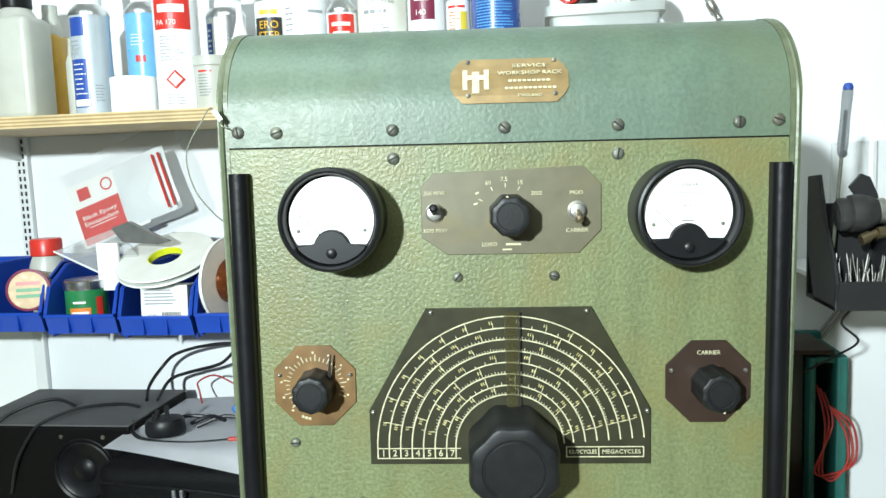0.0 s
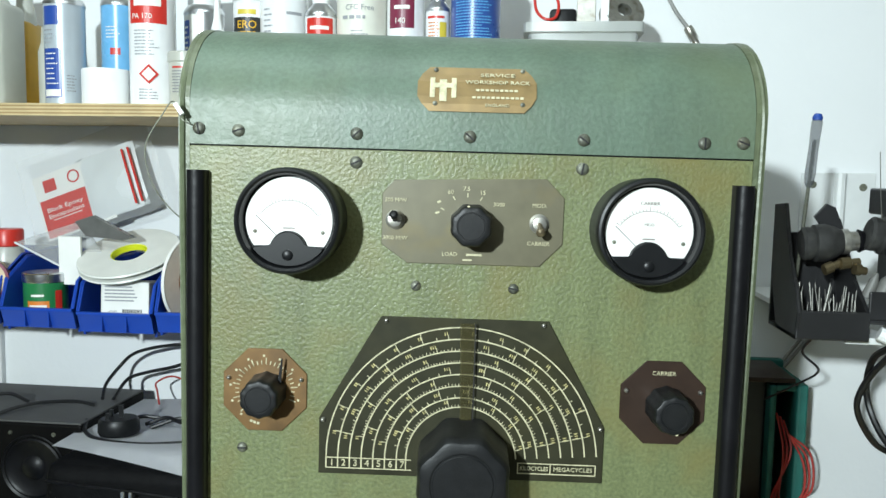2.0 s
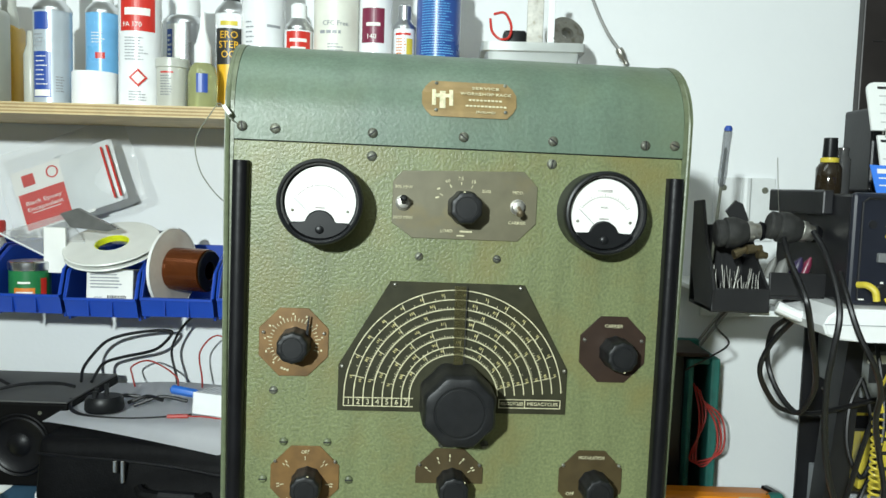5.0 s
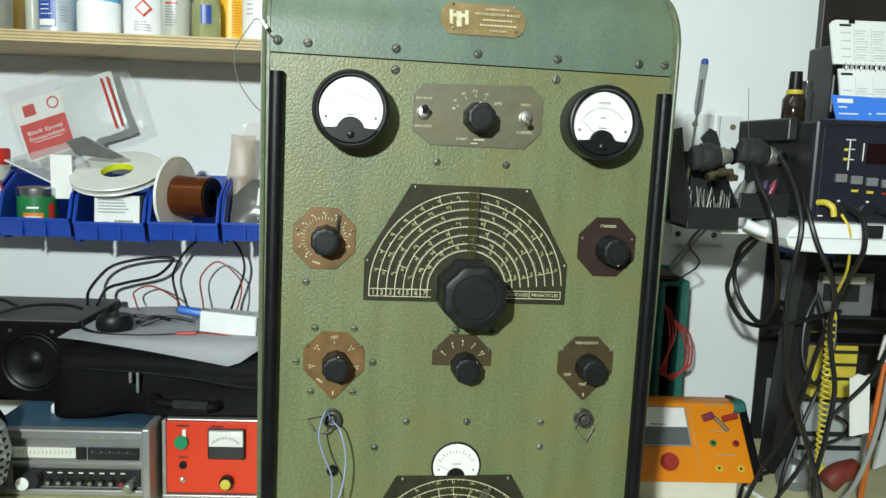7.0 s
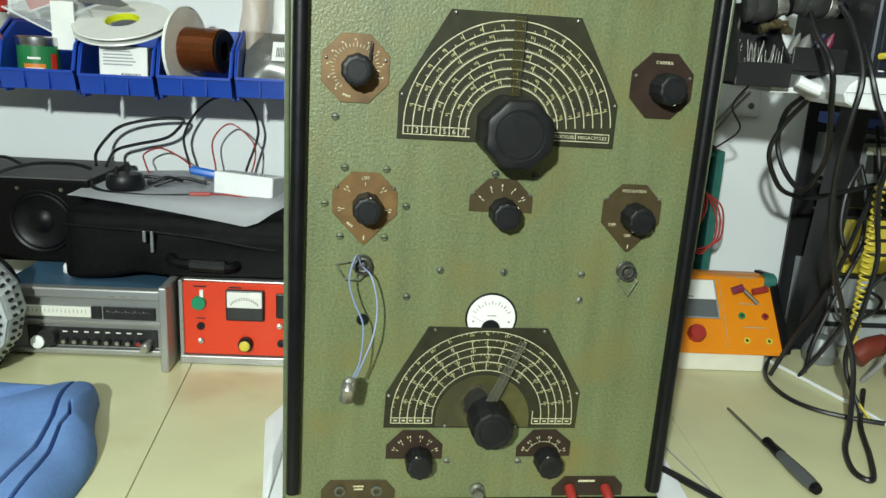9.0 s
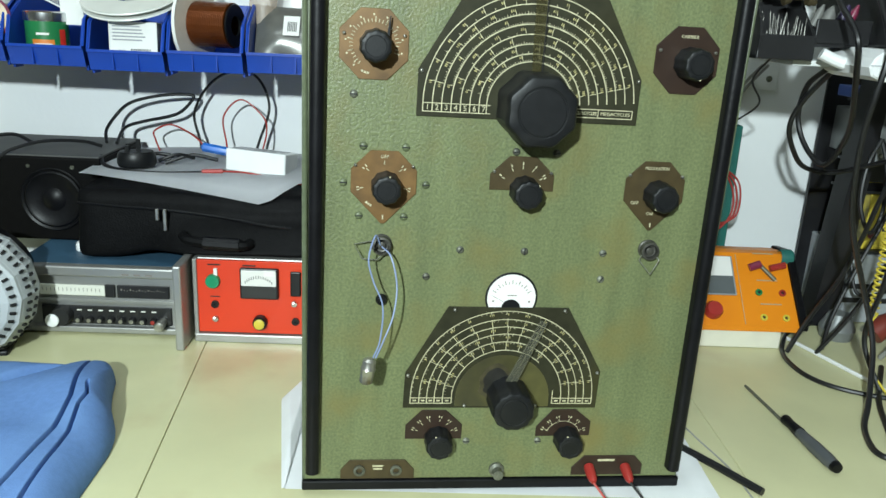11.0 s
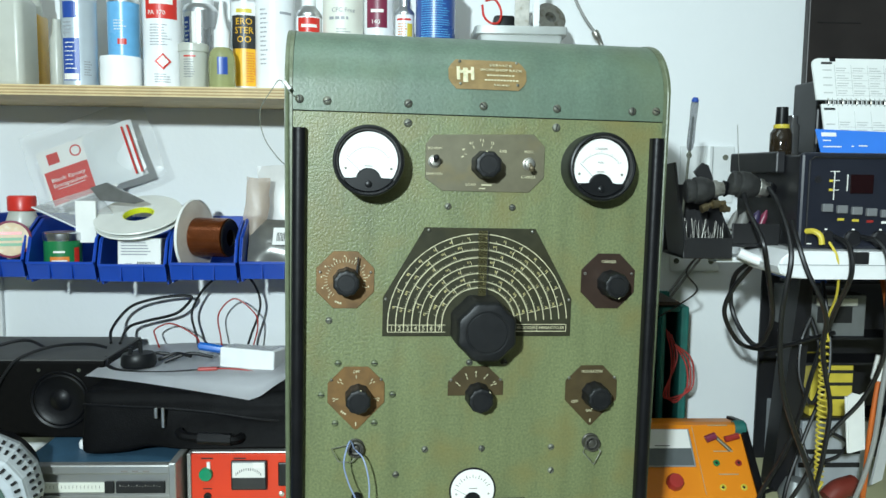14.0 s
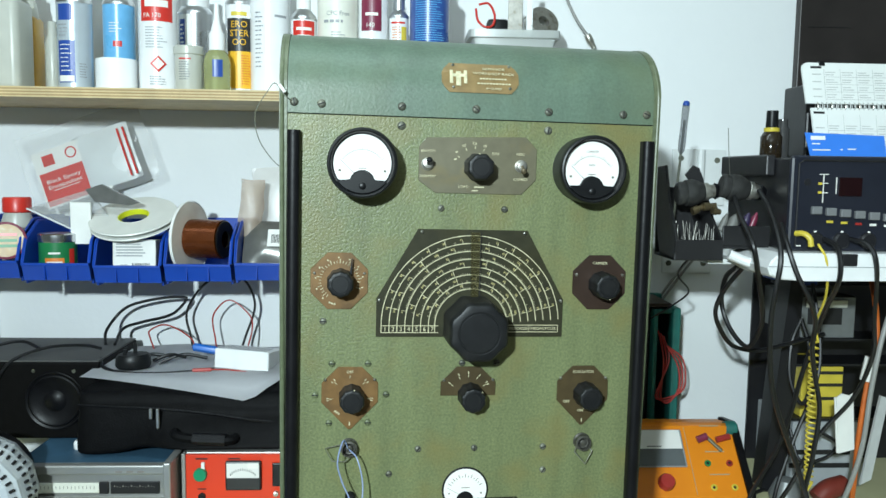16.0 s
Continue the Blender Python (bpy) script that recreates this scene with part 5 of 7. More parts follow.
part("bag", cushion(0.05, 0.15, 0.03, 8, 10, 0.005, 9, 28), mat("tan_clip_plastic", (0.52, 0.42, 0.33), 0.4, alpha=0.5), t, smooth=True)
t = thing("folded_bag", Matrix.Translation((-0.345, 0.75, 1.40)) @ pose(0, 0, 0, -8, -5, 0), "white translucent folded bag standing in a bin", "packet")
part("bag", cushion(0.11, 0.19, 0.02, 10, 10, 0.004, 12, 20), mat("white_polythene", (0.78, 0.77, 0.75), 0.3, alpha=0.7), t, smooth=True)

# ---- bench, behind and left of the rack ----
ORIGIN = Matrix.Translation((-0.006, -0.014, 0))
M_ALU = mat("brushed_aluminium", (0.37, 0.37, 0.355), 0.38, metal=0.6, vary=0.06, scale=20, second=(0.30, 0.295, 0.275), second_scale=5)
M_BLUETOP = mat("blue_vinyl_cover", (0.040, 0.095, 0.155), 0.5, vary=0.1, bump=0.0002, bump_scale=400)
M_PANEL = mat("black_panel", (0.012, 0.012, 0.013), 0.4, vary=0.2)
M_REDPANEL = mat("red_painted_panel", (0.64, 0.04, 0.008), 0.38, vary=0.05, scale=8, second=(0.52, 0.035, 0.015), second_scale=4)
M_CLOTHBLK = mat("black_nylon", (0.0030, 0.0030, 0.0034), 0.6, vary=0.3, scale=90, bump=0.0006, bump_scale=300, spec=0.10)
M_SPK = mat("black_speaker_vinyl", (0.0035, 0.0033, 0.0033), 0.55, vary=0.2, spec=0.08, scale=70, bump=0.0002, bump_scale=300)
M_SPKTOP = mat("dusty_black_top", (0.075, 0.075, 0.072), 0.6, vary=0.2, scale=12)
M_PAPER = mat("white_paper", (0.80, 0.81, 0.84), 0.7, vary=0.02)

g = thing("signal_generator", pose(0, 0, 0), "silver-fronted signal generator with a blue top cover, on the bench", "signal generator")
part("body", box(-0.80, -0.522, 0.462, 0.80, 0.912, 1.018, 0.002), M_ALU, g)
part("top_cover", box(-0.80, -0.522, 0.47, 0.80, 1.0185, 1.026, 0.002), M_BLUETOP, g)
part("top_edge", box(-0.80, -0.520, 0.452, 0.472, 1.008, 1.0265, 0.003), M_ALU, g)
part("bottom_edge", box(-0.80, -0.520, 0.450, 0.47, 0.905, 0.916, 0.002), M_ALU, g)
part("dial_window", box(-0.755, -0.643, 0.456, 0.461, 0.972, 0.991, 0.001, 1), M_PAPERY, g, "cream tuning scale")
part("dial_surround", box(-0.643, -0.626, 0.456, 0.461, 0.970, 0.993, 0.001, 1), M_PANEL, g)
part("scale_window", box(-0.622, -0.532, 0.456, 0.461, 0.970, 0.993, 0.001, 1), M_PANEL, g, "black scale window")
bm = bmesh.new()
for k in range(15):
    x = -0.615 + 0.0052 * k
    bm.faces.new([bm.verts.new(p) for p in ((x, 0.4555, 0.984), (x + 0.0022, 0.4555, 0.984), (x + 0.0022, 0.4555, 0.987 - 0.002 * (k % 3)), (x, 0.4555, 0.987 - 0.002 * (k % 3)))])
    x2 = -0.75 + 0.007 * k
    bm.faces.new([bm.verts.new(p) for p in ((x2, 0.4555, 0.980), (x2 + 0.001, 0.4555, 0.980), (x2 + 0.001, 0.4555, 0.986), (x2, 0.4555, 0.986))])
part("scale", bm, M_GREYINK, g)["kind"] = "stuff"
part("divider", box(-0.80, -0.522, 0.457, 0.4625, 0.958, 0.965, 0.001, 1), M_ALU, g)
part("control_strip", box(-0.755, -0.530, 0.457, 0.462, 0.919, 0.952, 0.001, 1), M_PANEL, g, "black control strip")
k = part("tuning_knob", lathe([(0.017, 0), (0.017, 0.012), (0.0155, 0.018), (0, 0.018)], 28, Matrix.Translation((-0.717, 0.457, 0.937)) @ pose(0, 0, 0, 90)), M_PANEL, g, smooth=True)
part("cap", lathe([(0.0115, 0.017), (0.0115, 0.021), (0.009, 0.022), (0, 0.022)], 24, Matrix.Translation((-0.730, 0.457, 0.931)) @ pose(0, 0, 0, 90)), M_CAP, k, smooth=True)
for k in range(8):
    x = -0.690 + 0.0185 * k
    b = part("push_button", lathe([(0.0062, 0), (0.0062, 0.008), (0.005, 0.010), (0, 0.0102)], 16, Matrix.Translation((x, 0.457, 0.929)) @ pose(0, 0, 0, 90)), M_PANEL, g, smooth=True)
    part("cap", lathe([(0.0038, 0.0098), (0.0036, 0.0115), (0, 0.0115)], 12, Matrix.Translation((x, 0.457, 0.929)) @ pose(0, 0, 0, 90)), M_RED if k == 7 else M_STEEL, b)
    part("mark", box(x - 0.004, x + 0.004, 0.4562, 0.457, 0.944, 0.946), M_WHITE, g)
part("output_socket", lathe([(0.007, 0), (0.007, 0.012), (0.0085, 0.013), (0.0085, 0.028), (0.006, 0.03), (0, 0.03)], 18, Matrix.Translation((-0.545, 0.457, 0.928)) @ pose(0, 0, 0, 90)), M_STEEL, g, smooth=True)
for x in (-0.61, -0.59, -0.57):
    part("small_print", box(x, x + 0.012, 0.4515, 0.452, 1.013, 1.016), M_GREYINK, g)
part("handle_plate", box(-0.506, -0.492, 0.395, 0.50, 0.9005, 1.052, 0.003), M_ALU, g, "projecting aluminium handle plate")
part("handle_web", box(-0.522, -0.506, 0.450, 0.50, 0.905, 1.03, 0.002), M_ALU, g)
part("white_foot", lathe([(0.008, 0), (0.009, 0.002), (0.009, 0.012), (0.006, 0.017), (0, 0.017)], 16, Matrix.Translation((-0.715, 0.545, 1.0262))), M_CAP, g, smooth=True)
part("oval_recess", lathe([(0.016, 0), (0.014, 0.0012), (0, 0.0012)], 24, Matrix.Translation((-0.675, 0.530, 1.0262)) @ Matrix.Diagonal((1, 0.5, 1, 1))), M_PANEL, g, smooth=True)
for x in (-0.79, -0.54):
    part("foot", box(x - 0.01, x + 0.01, 0.47, 0.49, 0.9, 0.913), M_RUBBER, g)

r = thing("red_power_supply", pose(0, 0, 0), "red-fronted bench instrument with a meter and a green button", "bench instrument")
part("body", box(-0.484, -0.255, 0.452, 0.66, 0.912, 1.052, 0.002), M_ALU, r)
part("front_panel", box(-0.4785, -0.258, 0.444, 0.4525, 0.917, 1.050, 0.001, 1), M_REDPANEL, r)
part("side_rail", box(-0.4855, -0.4785, 0.441, 0.46, 0.912, 1.052, 0.001, 1), M_ALU, r)
part("bottom_rail", box(-0.4855, -0.255, 0.438, 0.46, 0.9, 0.9155, 0.002), M_ALU, r)
F2 = lambda x, z: Matrix.Translation((x, 0.444, z)) @ pose(0, 0, 0, 90)
part("green_button", lathe([(0.0125, 0), (0.0125, 0.006), (0.0115, 0.009), (0, 0.0095)], 28, F2(-0.451, 1.013)), mat("green_plastic", (0.01, 0.22, 0.10), 0.35), r, smooth=True)
part("indicator", box(-0.449, -0.443, 0.4395, 0.444, 1.020, 1.036), M_WHITE, r)
m2 = part("panel_meter", box(-0.404, -0.338, 0.434, 0.444, 0.984, 1.040, 0.003, 2), M_PANEL, r)
part("face", box(-0.401, -0.341, 0.4322, 0.4338, 1.009, 1.037, 0.001, 1), M_FACE, m2)
bm = bmesh.new()
for k in range(13):
    a = radians(45 + 90 * k / 12)
    x, z = -0.371 + 0.032 * math.cos(a), 0.991 + 0.032 * math.sin(a)
    bm.faces.new([bm.verts.new(p) for p in ((x - 0.0006, 0.4318, z), (x + 0.0006, 0.4318, z), (x + 0.0006, 0.4318, z + 0.005), (x - 0.0006, 0.4318, z + 0.005))])
part("scale", bm, M_DARK, m2)["kind"] = "stuff"
# a white patch stands in for the glint on the meter's glass
part("glint_label", box(-0.362, -0.342, 0.4312, 0.4319, 1.028, 1.038), M_WHITE, m2)
k = part("knob", lathe([(0.0125, 0), (0.0125, 0.012), (0.011, 0.014), (0, 0.014)], 24, F2(-0.371, 0.940)), M_BLACK, r, smooth=True)
part("cap", lathe([(0.0092, 0.0138), (0.0092, 0.017), (0.007, 0.018), (0, 0.018)], 24, F2(-0.371, 0.940)), INK["lemon"], k, smooth=True)
part("socket", lathe([(0.0068, 0), (0.0068, 0.004), (0.003, 0.004), (0.003, 0.001), (0, 0.001)], 18, F2(-0.449, 0.970)), M_BLACK, r, smooth=True)
part("socket", lathe([(0.0068, 0), (0.0068, 0.004), (0.003, 0.004), (0.003, 0.001), (0, 0.001)], 18, F2(-0.31, 0.942)), M_BLACK, r, smooth=True)
for x, z in ((-0.449, 0.943), (-0.312, 0.975)):
    t = part("toggle_switch", lathe([(0.005, 0), (0.005, 0.005), (0, 0.005)], 14, F2(x, z)), M_STEEL, r, smooth=True)
    part("lever", lathe([(0.0018, 0), (0.0025, 0.014), (0, 0.0145)], 10, F2(x, z) @ pose(0, 0, 0, -25)), M_STEEL, t, smooth=True)
part("rocker", box(-0.318, -0.300, 0.438, 0.444, 0.99, 1.035, 0.002), M_BLACK, r)
for x in (-0.46, -0.40):
    part("small_print", box(x, x + 0.022, 0.4432, 0.4438, 1.041, 1.0435), M_PANEL, r)
part("small_print", box(-0.457, -0.441, 0.4432, 0.4438, 0.983, 0.985), M_PANEL, r)

s = thing("speaker", pose(0, 0, 0), "black wooden speaker box with a round cone and a dusty top", "speaker")
part("cabinet", box(-1.02, -0.692, 0.60, 0.825, 1.0275, 1.186, 0.004, 2), M_SPK, s)
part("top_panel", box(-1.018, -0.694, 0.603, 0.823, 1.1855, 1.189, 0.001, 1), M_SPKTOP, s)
part("ring", lathe([(0.0575, 0), (0.060, 0.003), (0.058, 0.005), (0.054, 0.003), (0.053, 0.0)], 56, Matrix.Translation((-0.781, 0.600, 1.107)) @ pose(0, 0, 0, 90)), M_RUBBER, s, smooth=True)
part("cone", lathe([(0.053, 0.002), (0.050, 0.004), (0.046, 0.001), (0.022, -0.0), (0.018, 0.004), (0.0, 0.008)], 48, Matrix.Translation((-0.781, 0.5985, 1.107)) @ pose(0, 0, 0, 90)), M_RUBBER, s, smooth=True)
for x in (-0.823, -0.743):
    part("screw", lathe([(0.004, 0), (0.003, 0.002), (0, 0.002)], 10, Matrix.Translation((x, 0.6, 1.168)) @ pose(0, 0, 0, 90)), M_SCREW, s)

# soft black case with its zip and handle
case = thing("soft_case", pose(0, -0.020, 0), "black nylon zipped carrying case lying on the instruments", "carrying case")
bm = box(-0.70, -0.285, 0.515, 0.80, 1.0535, 1.160)
bmesh.ops.subdivide_edges(bm, edges=bm.edges[:], cuts=9, use_grid_fill=True)
for v in bm.verts:
    fx = (v.co.x + 0.4925) / 0.2075
    fz = (v.co.z - 1.109) / 0.056
    sag = 0.008
    if fz > 0:
        v.co.z -= sag * fz
    if v.co.y < 0.56:
        v.co.y += 0.020 * max(fz, 0.0) ** 3 - 0.045 * max(0.0, -fz) ** 0.7 * min(1.0, max(0.0, (v.co.x + 0.58) / 0.08))
    v.co.y -= 0.02 * abs(fz) ** 3 if v.co.y > 0.65 else 0.0
    if fx < -0.35 and fz < 0:
        v.co.z -= 0.024 * min(1, (-0.35 - fx) / 0.2) * -fz
    v.co += noise.noise_vector(v.co * 11) * 0.007 * (1.0 if fz < 0.5 else 0.25)
    v.co.z = max(v.co.z, 1.0285 if v.co.x < -0.52 else 1.0535)
part("body", bm, M_CLOTHBLK, case, smooth=True).modifiers.new("round", "SUBSURF").levels = 1
part("zip", sweep(smooth_path([(-0.695, 0.520, 1.128), (-0.62, 0.512, 1.126), (-0.545, 0.508, 1.124), (-0.45, 0.507, 1.115), (-0.36, 0.500, 1.104), (-0.30, 0.506, 1.098)]), 0.0026, 6), M_RUBBER, case)
for x in (-0.551, -0.538):
    part("zip_pull", box(x - 0.003, x + 0.003, 0.494, 0.498, 1.090 if x > -0.545 else 1.108, 1.128, 0.001, 1), M_STEEL, case, "small steel zip pull")
part("handle", sweep(smooth_path([(-0.505, 0.482, 1.088), (-0.49, 0.470, 1.082), (-0.44, 0.466, 1.078), (-0.40, 0.468, 1.076), (-0.388, 0.480, 1.078)]), 0.009, 8), M_CLOTHBLK, case, smooth=True)
part("handle_grip", sweep([(-0.465, 0.466, 1.080), (-0.405, 0.467, 1.077)], 0.0115, 10), M_RUBBER, case, smooth=True)

# paper sheet draped over the case
bm = bmesh.new()
nx, ny = 22, 14
g2 = []
for j in range(ny + 1):
    row = []
    for i in range(nx + 1):
        u, v = i / nx, j / ny
        x = -0.705 + 0.45 * u
        front = 0.536 - 0.060 * u / 0.75 if u < 0.75 else 0.476 + 0.11 * (u - 0.75) / 0.25
        y = front + (0.82 - front) * v
        droop = 0.036 * min(1.0, max(0.0, (0.534 - y) / 0.064)) ** 1.3
        z = 1.1695 - droop + 0.0035 * math.sin(9 * u + 5 * v) * v
        row.append(bm.verts.new((x, y, z + 0.0035)))
    g2.append(row)
for j in range(ny):
    for i in range(nx):
        bm.faces.new((g2[j][i], g2[j][i + 1], g2[j + 1][i + 1], g2[j + 1][i]))
r2 = bmesh.ops.solidify(bm, geom=bm.faces[:], thickness=0.0006)
tagged(part("paper_sheet", bm, M_PAPER, smooth=True), "white paper sheet draped over the black case", "paper")

t = thing("mains_plug", Matrix.Translation((-0.624, 0.602, 1.180)) @ pose(0, 0, 0, 0, 0, 20), "black three-pin mains plug lying pins up", "plug")
part("body", lathe([(0, -0.004), (0.030, -0.004), (0.033, 0.002), (0.032, 0.018), (0.028, 0.024), (0, 0.024)], 28, Matrix.Diagonal((1.05, 0.85, 1, 1))), M_BLACK, t, smooth=True)
for x, y, h, w in ((0.004, 0.0, 0.046, 0.004), (-0.016, -0.010, 0.036, 0.0035), (-0.014, 0.012, 0.036, 0.0035)):
    part("pin", box(x - w, x + w, y - 0.002, y + 0.002, 0.022, h, 0.0005, 1), M_BLACK, t)
t = thing("white_adaptor", Matrix.Translation((-0.402, 0.625, 1.1745)) @ pose(0, 0, 0, 0, 3, -8), "white wedge-shaped plastic adaptor box with grey vents", "adaptor")
part("body", prism([(-0.035, 0), (0.045, 0), (0.045, 0.030), (-0.035, 0.040)], -0.055, 0.058, "x", 0.002), M_CAP, t)
for k in range(12):
    part("vent", prism([(-0.024, 0.0382), (0.036, 0.0307), (0.036, 0.0316), (-0.024, 0.0391)], -0.050 + 0.0085 * k, -0.0475 + 0.0085 * k, "x"), INK["grey"], t)
t = thing("blue_connector", Matrix.Translation((-0.488, 0.64, 1.206)) @ pose(0, 0, 0, 0, 98, -5), "bright blue inline cable connector", "connector")
part("body", lathe([(0.004, -0.028), (0.0085, -0.024), (0.0085, 0.020), (0.0065, 0.028), (0, 0.028)], 14, None, 7, 0.08), mat("blue_plastic", (0.02, 0.13, 0.50), 0.35), t, smooth=True)

wire("mains_cable", [(-0.728, 0.732, 1.195), (-0.742, 0.772, 1.213), (-0.737, 0.815, 1.237), (-0.71, 0.815, 1.262), (-0.671, 0.815, 1.276), (-0.62, 0.815, 1.285), (-0.580, 0.815, 1.286), (-0.577, 0.815, 1.277), (-0.60, 0.815, 1.252), (-0.626, 0.815, 1.240), (-0.68, 0.815, 1.227), (-0.716, 0.805, 1.214), (-0.712, 0.742, 1.192)], 0.0034, M_BLACKW, None, "black mains cable looping up above the case", "cable")
wire("mains_cable", [(-0.70, 0.63, 1.187), (-0.685, 0.60, 1.178), (-0.645, 0.575, 1.173), (-0.57, 0.57, 1.171), (-0.50, 0.585, 1.172), (-0.462, 0.60, 1.173)], 0.0036, M_BLACKW, None, "black cable lying along the paper", "cable")
wire("black_lead", [(-0.560, 0.805, 1.174), (-0.564, 0.810, 1.194), (-0.575, 0.815, 1.248), (-0.547, 0.815, 1.302), (-0.505, 0.815, 1.333), (-0.447, 0.815, 1.331), (-0.419, 0.815, 1.271), (-0.439, 0.805, 1.198), (-0.444, 0.782, 1.174)], 0.0028, M_BLACKW, None, "thin black lead arched above the white adaptor", "cable")
wire("red_lead", [(-0.640, 0.782, 1.174), (-0.655, 0.805, 1.192), (-0.656, 0.805, 1.210), (-0.624, 0.805, 1.224), (-0.59, 0.805, 1.212), (-0.561, 0.805, 1.190), (-0.55, 0.782, 1.176)], 0.0018, M_REDW, None, "thin red lead curling above the paper", "cable")
wire("red_lead", [(-0.500, 0.782, 1.174), (-0.508, 0.805, 1.192), (-0.512, 0.805, 1.246), (-0.475, 0.805, 1.282), (-0.43, 0.805, 1.248), (-0.424, 0.805, 1.215), (-0.43, 0.782, 1.176)], 0.0018, M_REDW, None, "thin dark red loop over the adaptor", "cable")
t = thing("test_probe", pose(0, 0, 0), "red test lead with a crocodile clip boot on the paper", "test lead")
part("boot", sweep([(-0.500, 0.582, 1.1745), (-0.463, 0.584, 1.176)], 0.0042, 8), M_REDW, t, smooth=True)
part("lead", sweep(smooth_path([(-0.463, 0.584, 1.176), (-0.42, 0.58, 1.176), (-0.36, 0.575, 1.168), (-0.30, 0.57, 1.156)]), 0.0016, 6), M_REDW, t, smooth=True)
for a, b in (((-0.60, 0.65, 1.178), (-0.53, 0.64, 1.188)), ((-0.585, 0.64, 1.176), (-0.49, 0.66, 1.182)), ((-0.64, 0.65, 1.18), (-0.58, 0.66, 1.188))):
    wire("black_lead", [a, ((a[0] + b[0]) / 2, 0.655, 1.190), b], 0.0036, M_BLACKW, None, "short black lead lying on the paper", "cable")
wire("speaker_cable", [(-0.93, 0.60, 1.06), (-0.91, 0.594, 1.12), (-0.885, 0.596, 1.165), (-0.86, 0.605, 1.193), (-0.81, 0.64, 1.208), (-0.755, 0.68, 1.204), (-0.725, 0.70, 1.1925)], 0.0034, M_BLACKW, None, "black cable trailing over the speaker", "cable")
wire("speaker_cable", [(-0.965, 0.598, 1.10), (-0.955, 0.60, 1.18), (-0.93, 0.64, 1.205), (-0.885, 0.68, 1.212), (-0.855, 0.70, 1.1925)], 0.0034, M_BLACKW, None, "black cable over the speaker's far end", "cable")

ORIGIN = Matrix.Identity(4)
# white vented appliance at the bench's edge
M_APP = mat("white_appliance_plastic", (0.52, 0.55, 0.56), 0.32, vary=0.04)
M_VISOR = mat("grey_green_window", (0.10, 0.15, 0.12), 0.15)
FAN = Matrix.Translation((-0.842, 0.368, 1.006)) @ pose(0, 0, 0, 90, 0, 0) @ pose(0, 0, 0, 0, 14, 0)
t = thing("fan_heater", FAN, "round white plastic vented appliance with a black back", "appliance")
part("shell", lathe([(0.108, -0.01), (0.1115, 0.01), (0.109, 0.035), (0.099, 0.062), (0.080, 0.080), (0.05, 0.090), (0, 0.093)], 15), M_APP, t)
part("back", lathe([(0.092, -0.008), (0.094, -0.012), (0.094, -0.04), (0.090, -0.075), (0.07, -0.09), (0, -0.09)], 56), M_RUBBER, t, "black back housing", smooth=True)
part("rib", lathe([(0.0985, 0.0625), (0.0965, 0.0685), (0.0925, 0.0705), (0.0905, 0.0715)], 15), M_APP, t)
for ring, (rr, hh, tip) in enumerate(((0.1098, 0.030, 8), (0.1045, 0.050, 26), (0.086, 0.0768, 52))):
    for k in range(22 if ring < 2 else 16):
        a = -80 + (7.4 if ring < 2 else 9.6) * k
        w = part("slot", box(-0.0030, 0.0012, -0.0022, 0.0022, -0.0048, 0.0048, 0.0006, 1), M_DARK, t)
        w.matrix_local = pose(0, 0, 0, 0, 0, a) @ Matrix.Translation((rr, 0, hh)) @ pose(0, 0, 0, 0, -tip, 0)
part("window", lathe([(0.0, 0.0945), (0.035, 0.0935), (0.062, 0.0885), (0.068, 0.086)], 40), M_VISOR, t, "dark grey-green round window", smooth=True)
part("foot", box(-0.06, 0.06, -0.112, -0.098, -0.07, 0.04, 0.003), M_RUBBER, t)

# folded blue cloth
M_TOWEL = mat("blue_terry_cloth", (0.14, 0.25, 0.52), 0.9, vary=0.06, scale=120, bump=0.0004, bump_scale=420, second=(0.165, 0.29, 0.57), second_scale=9, spec=0.1)

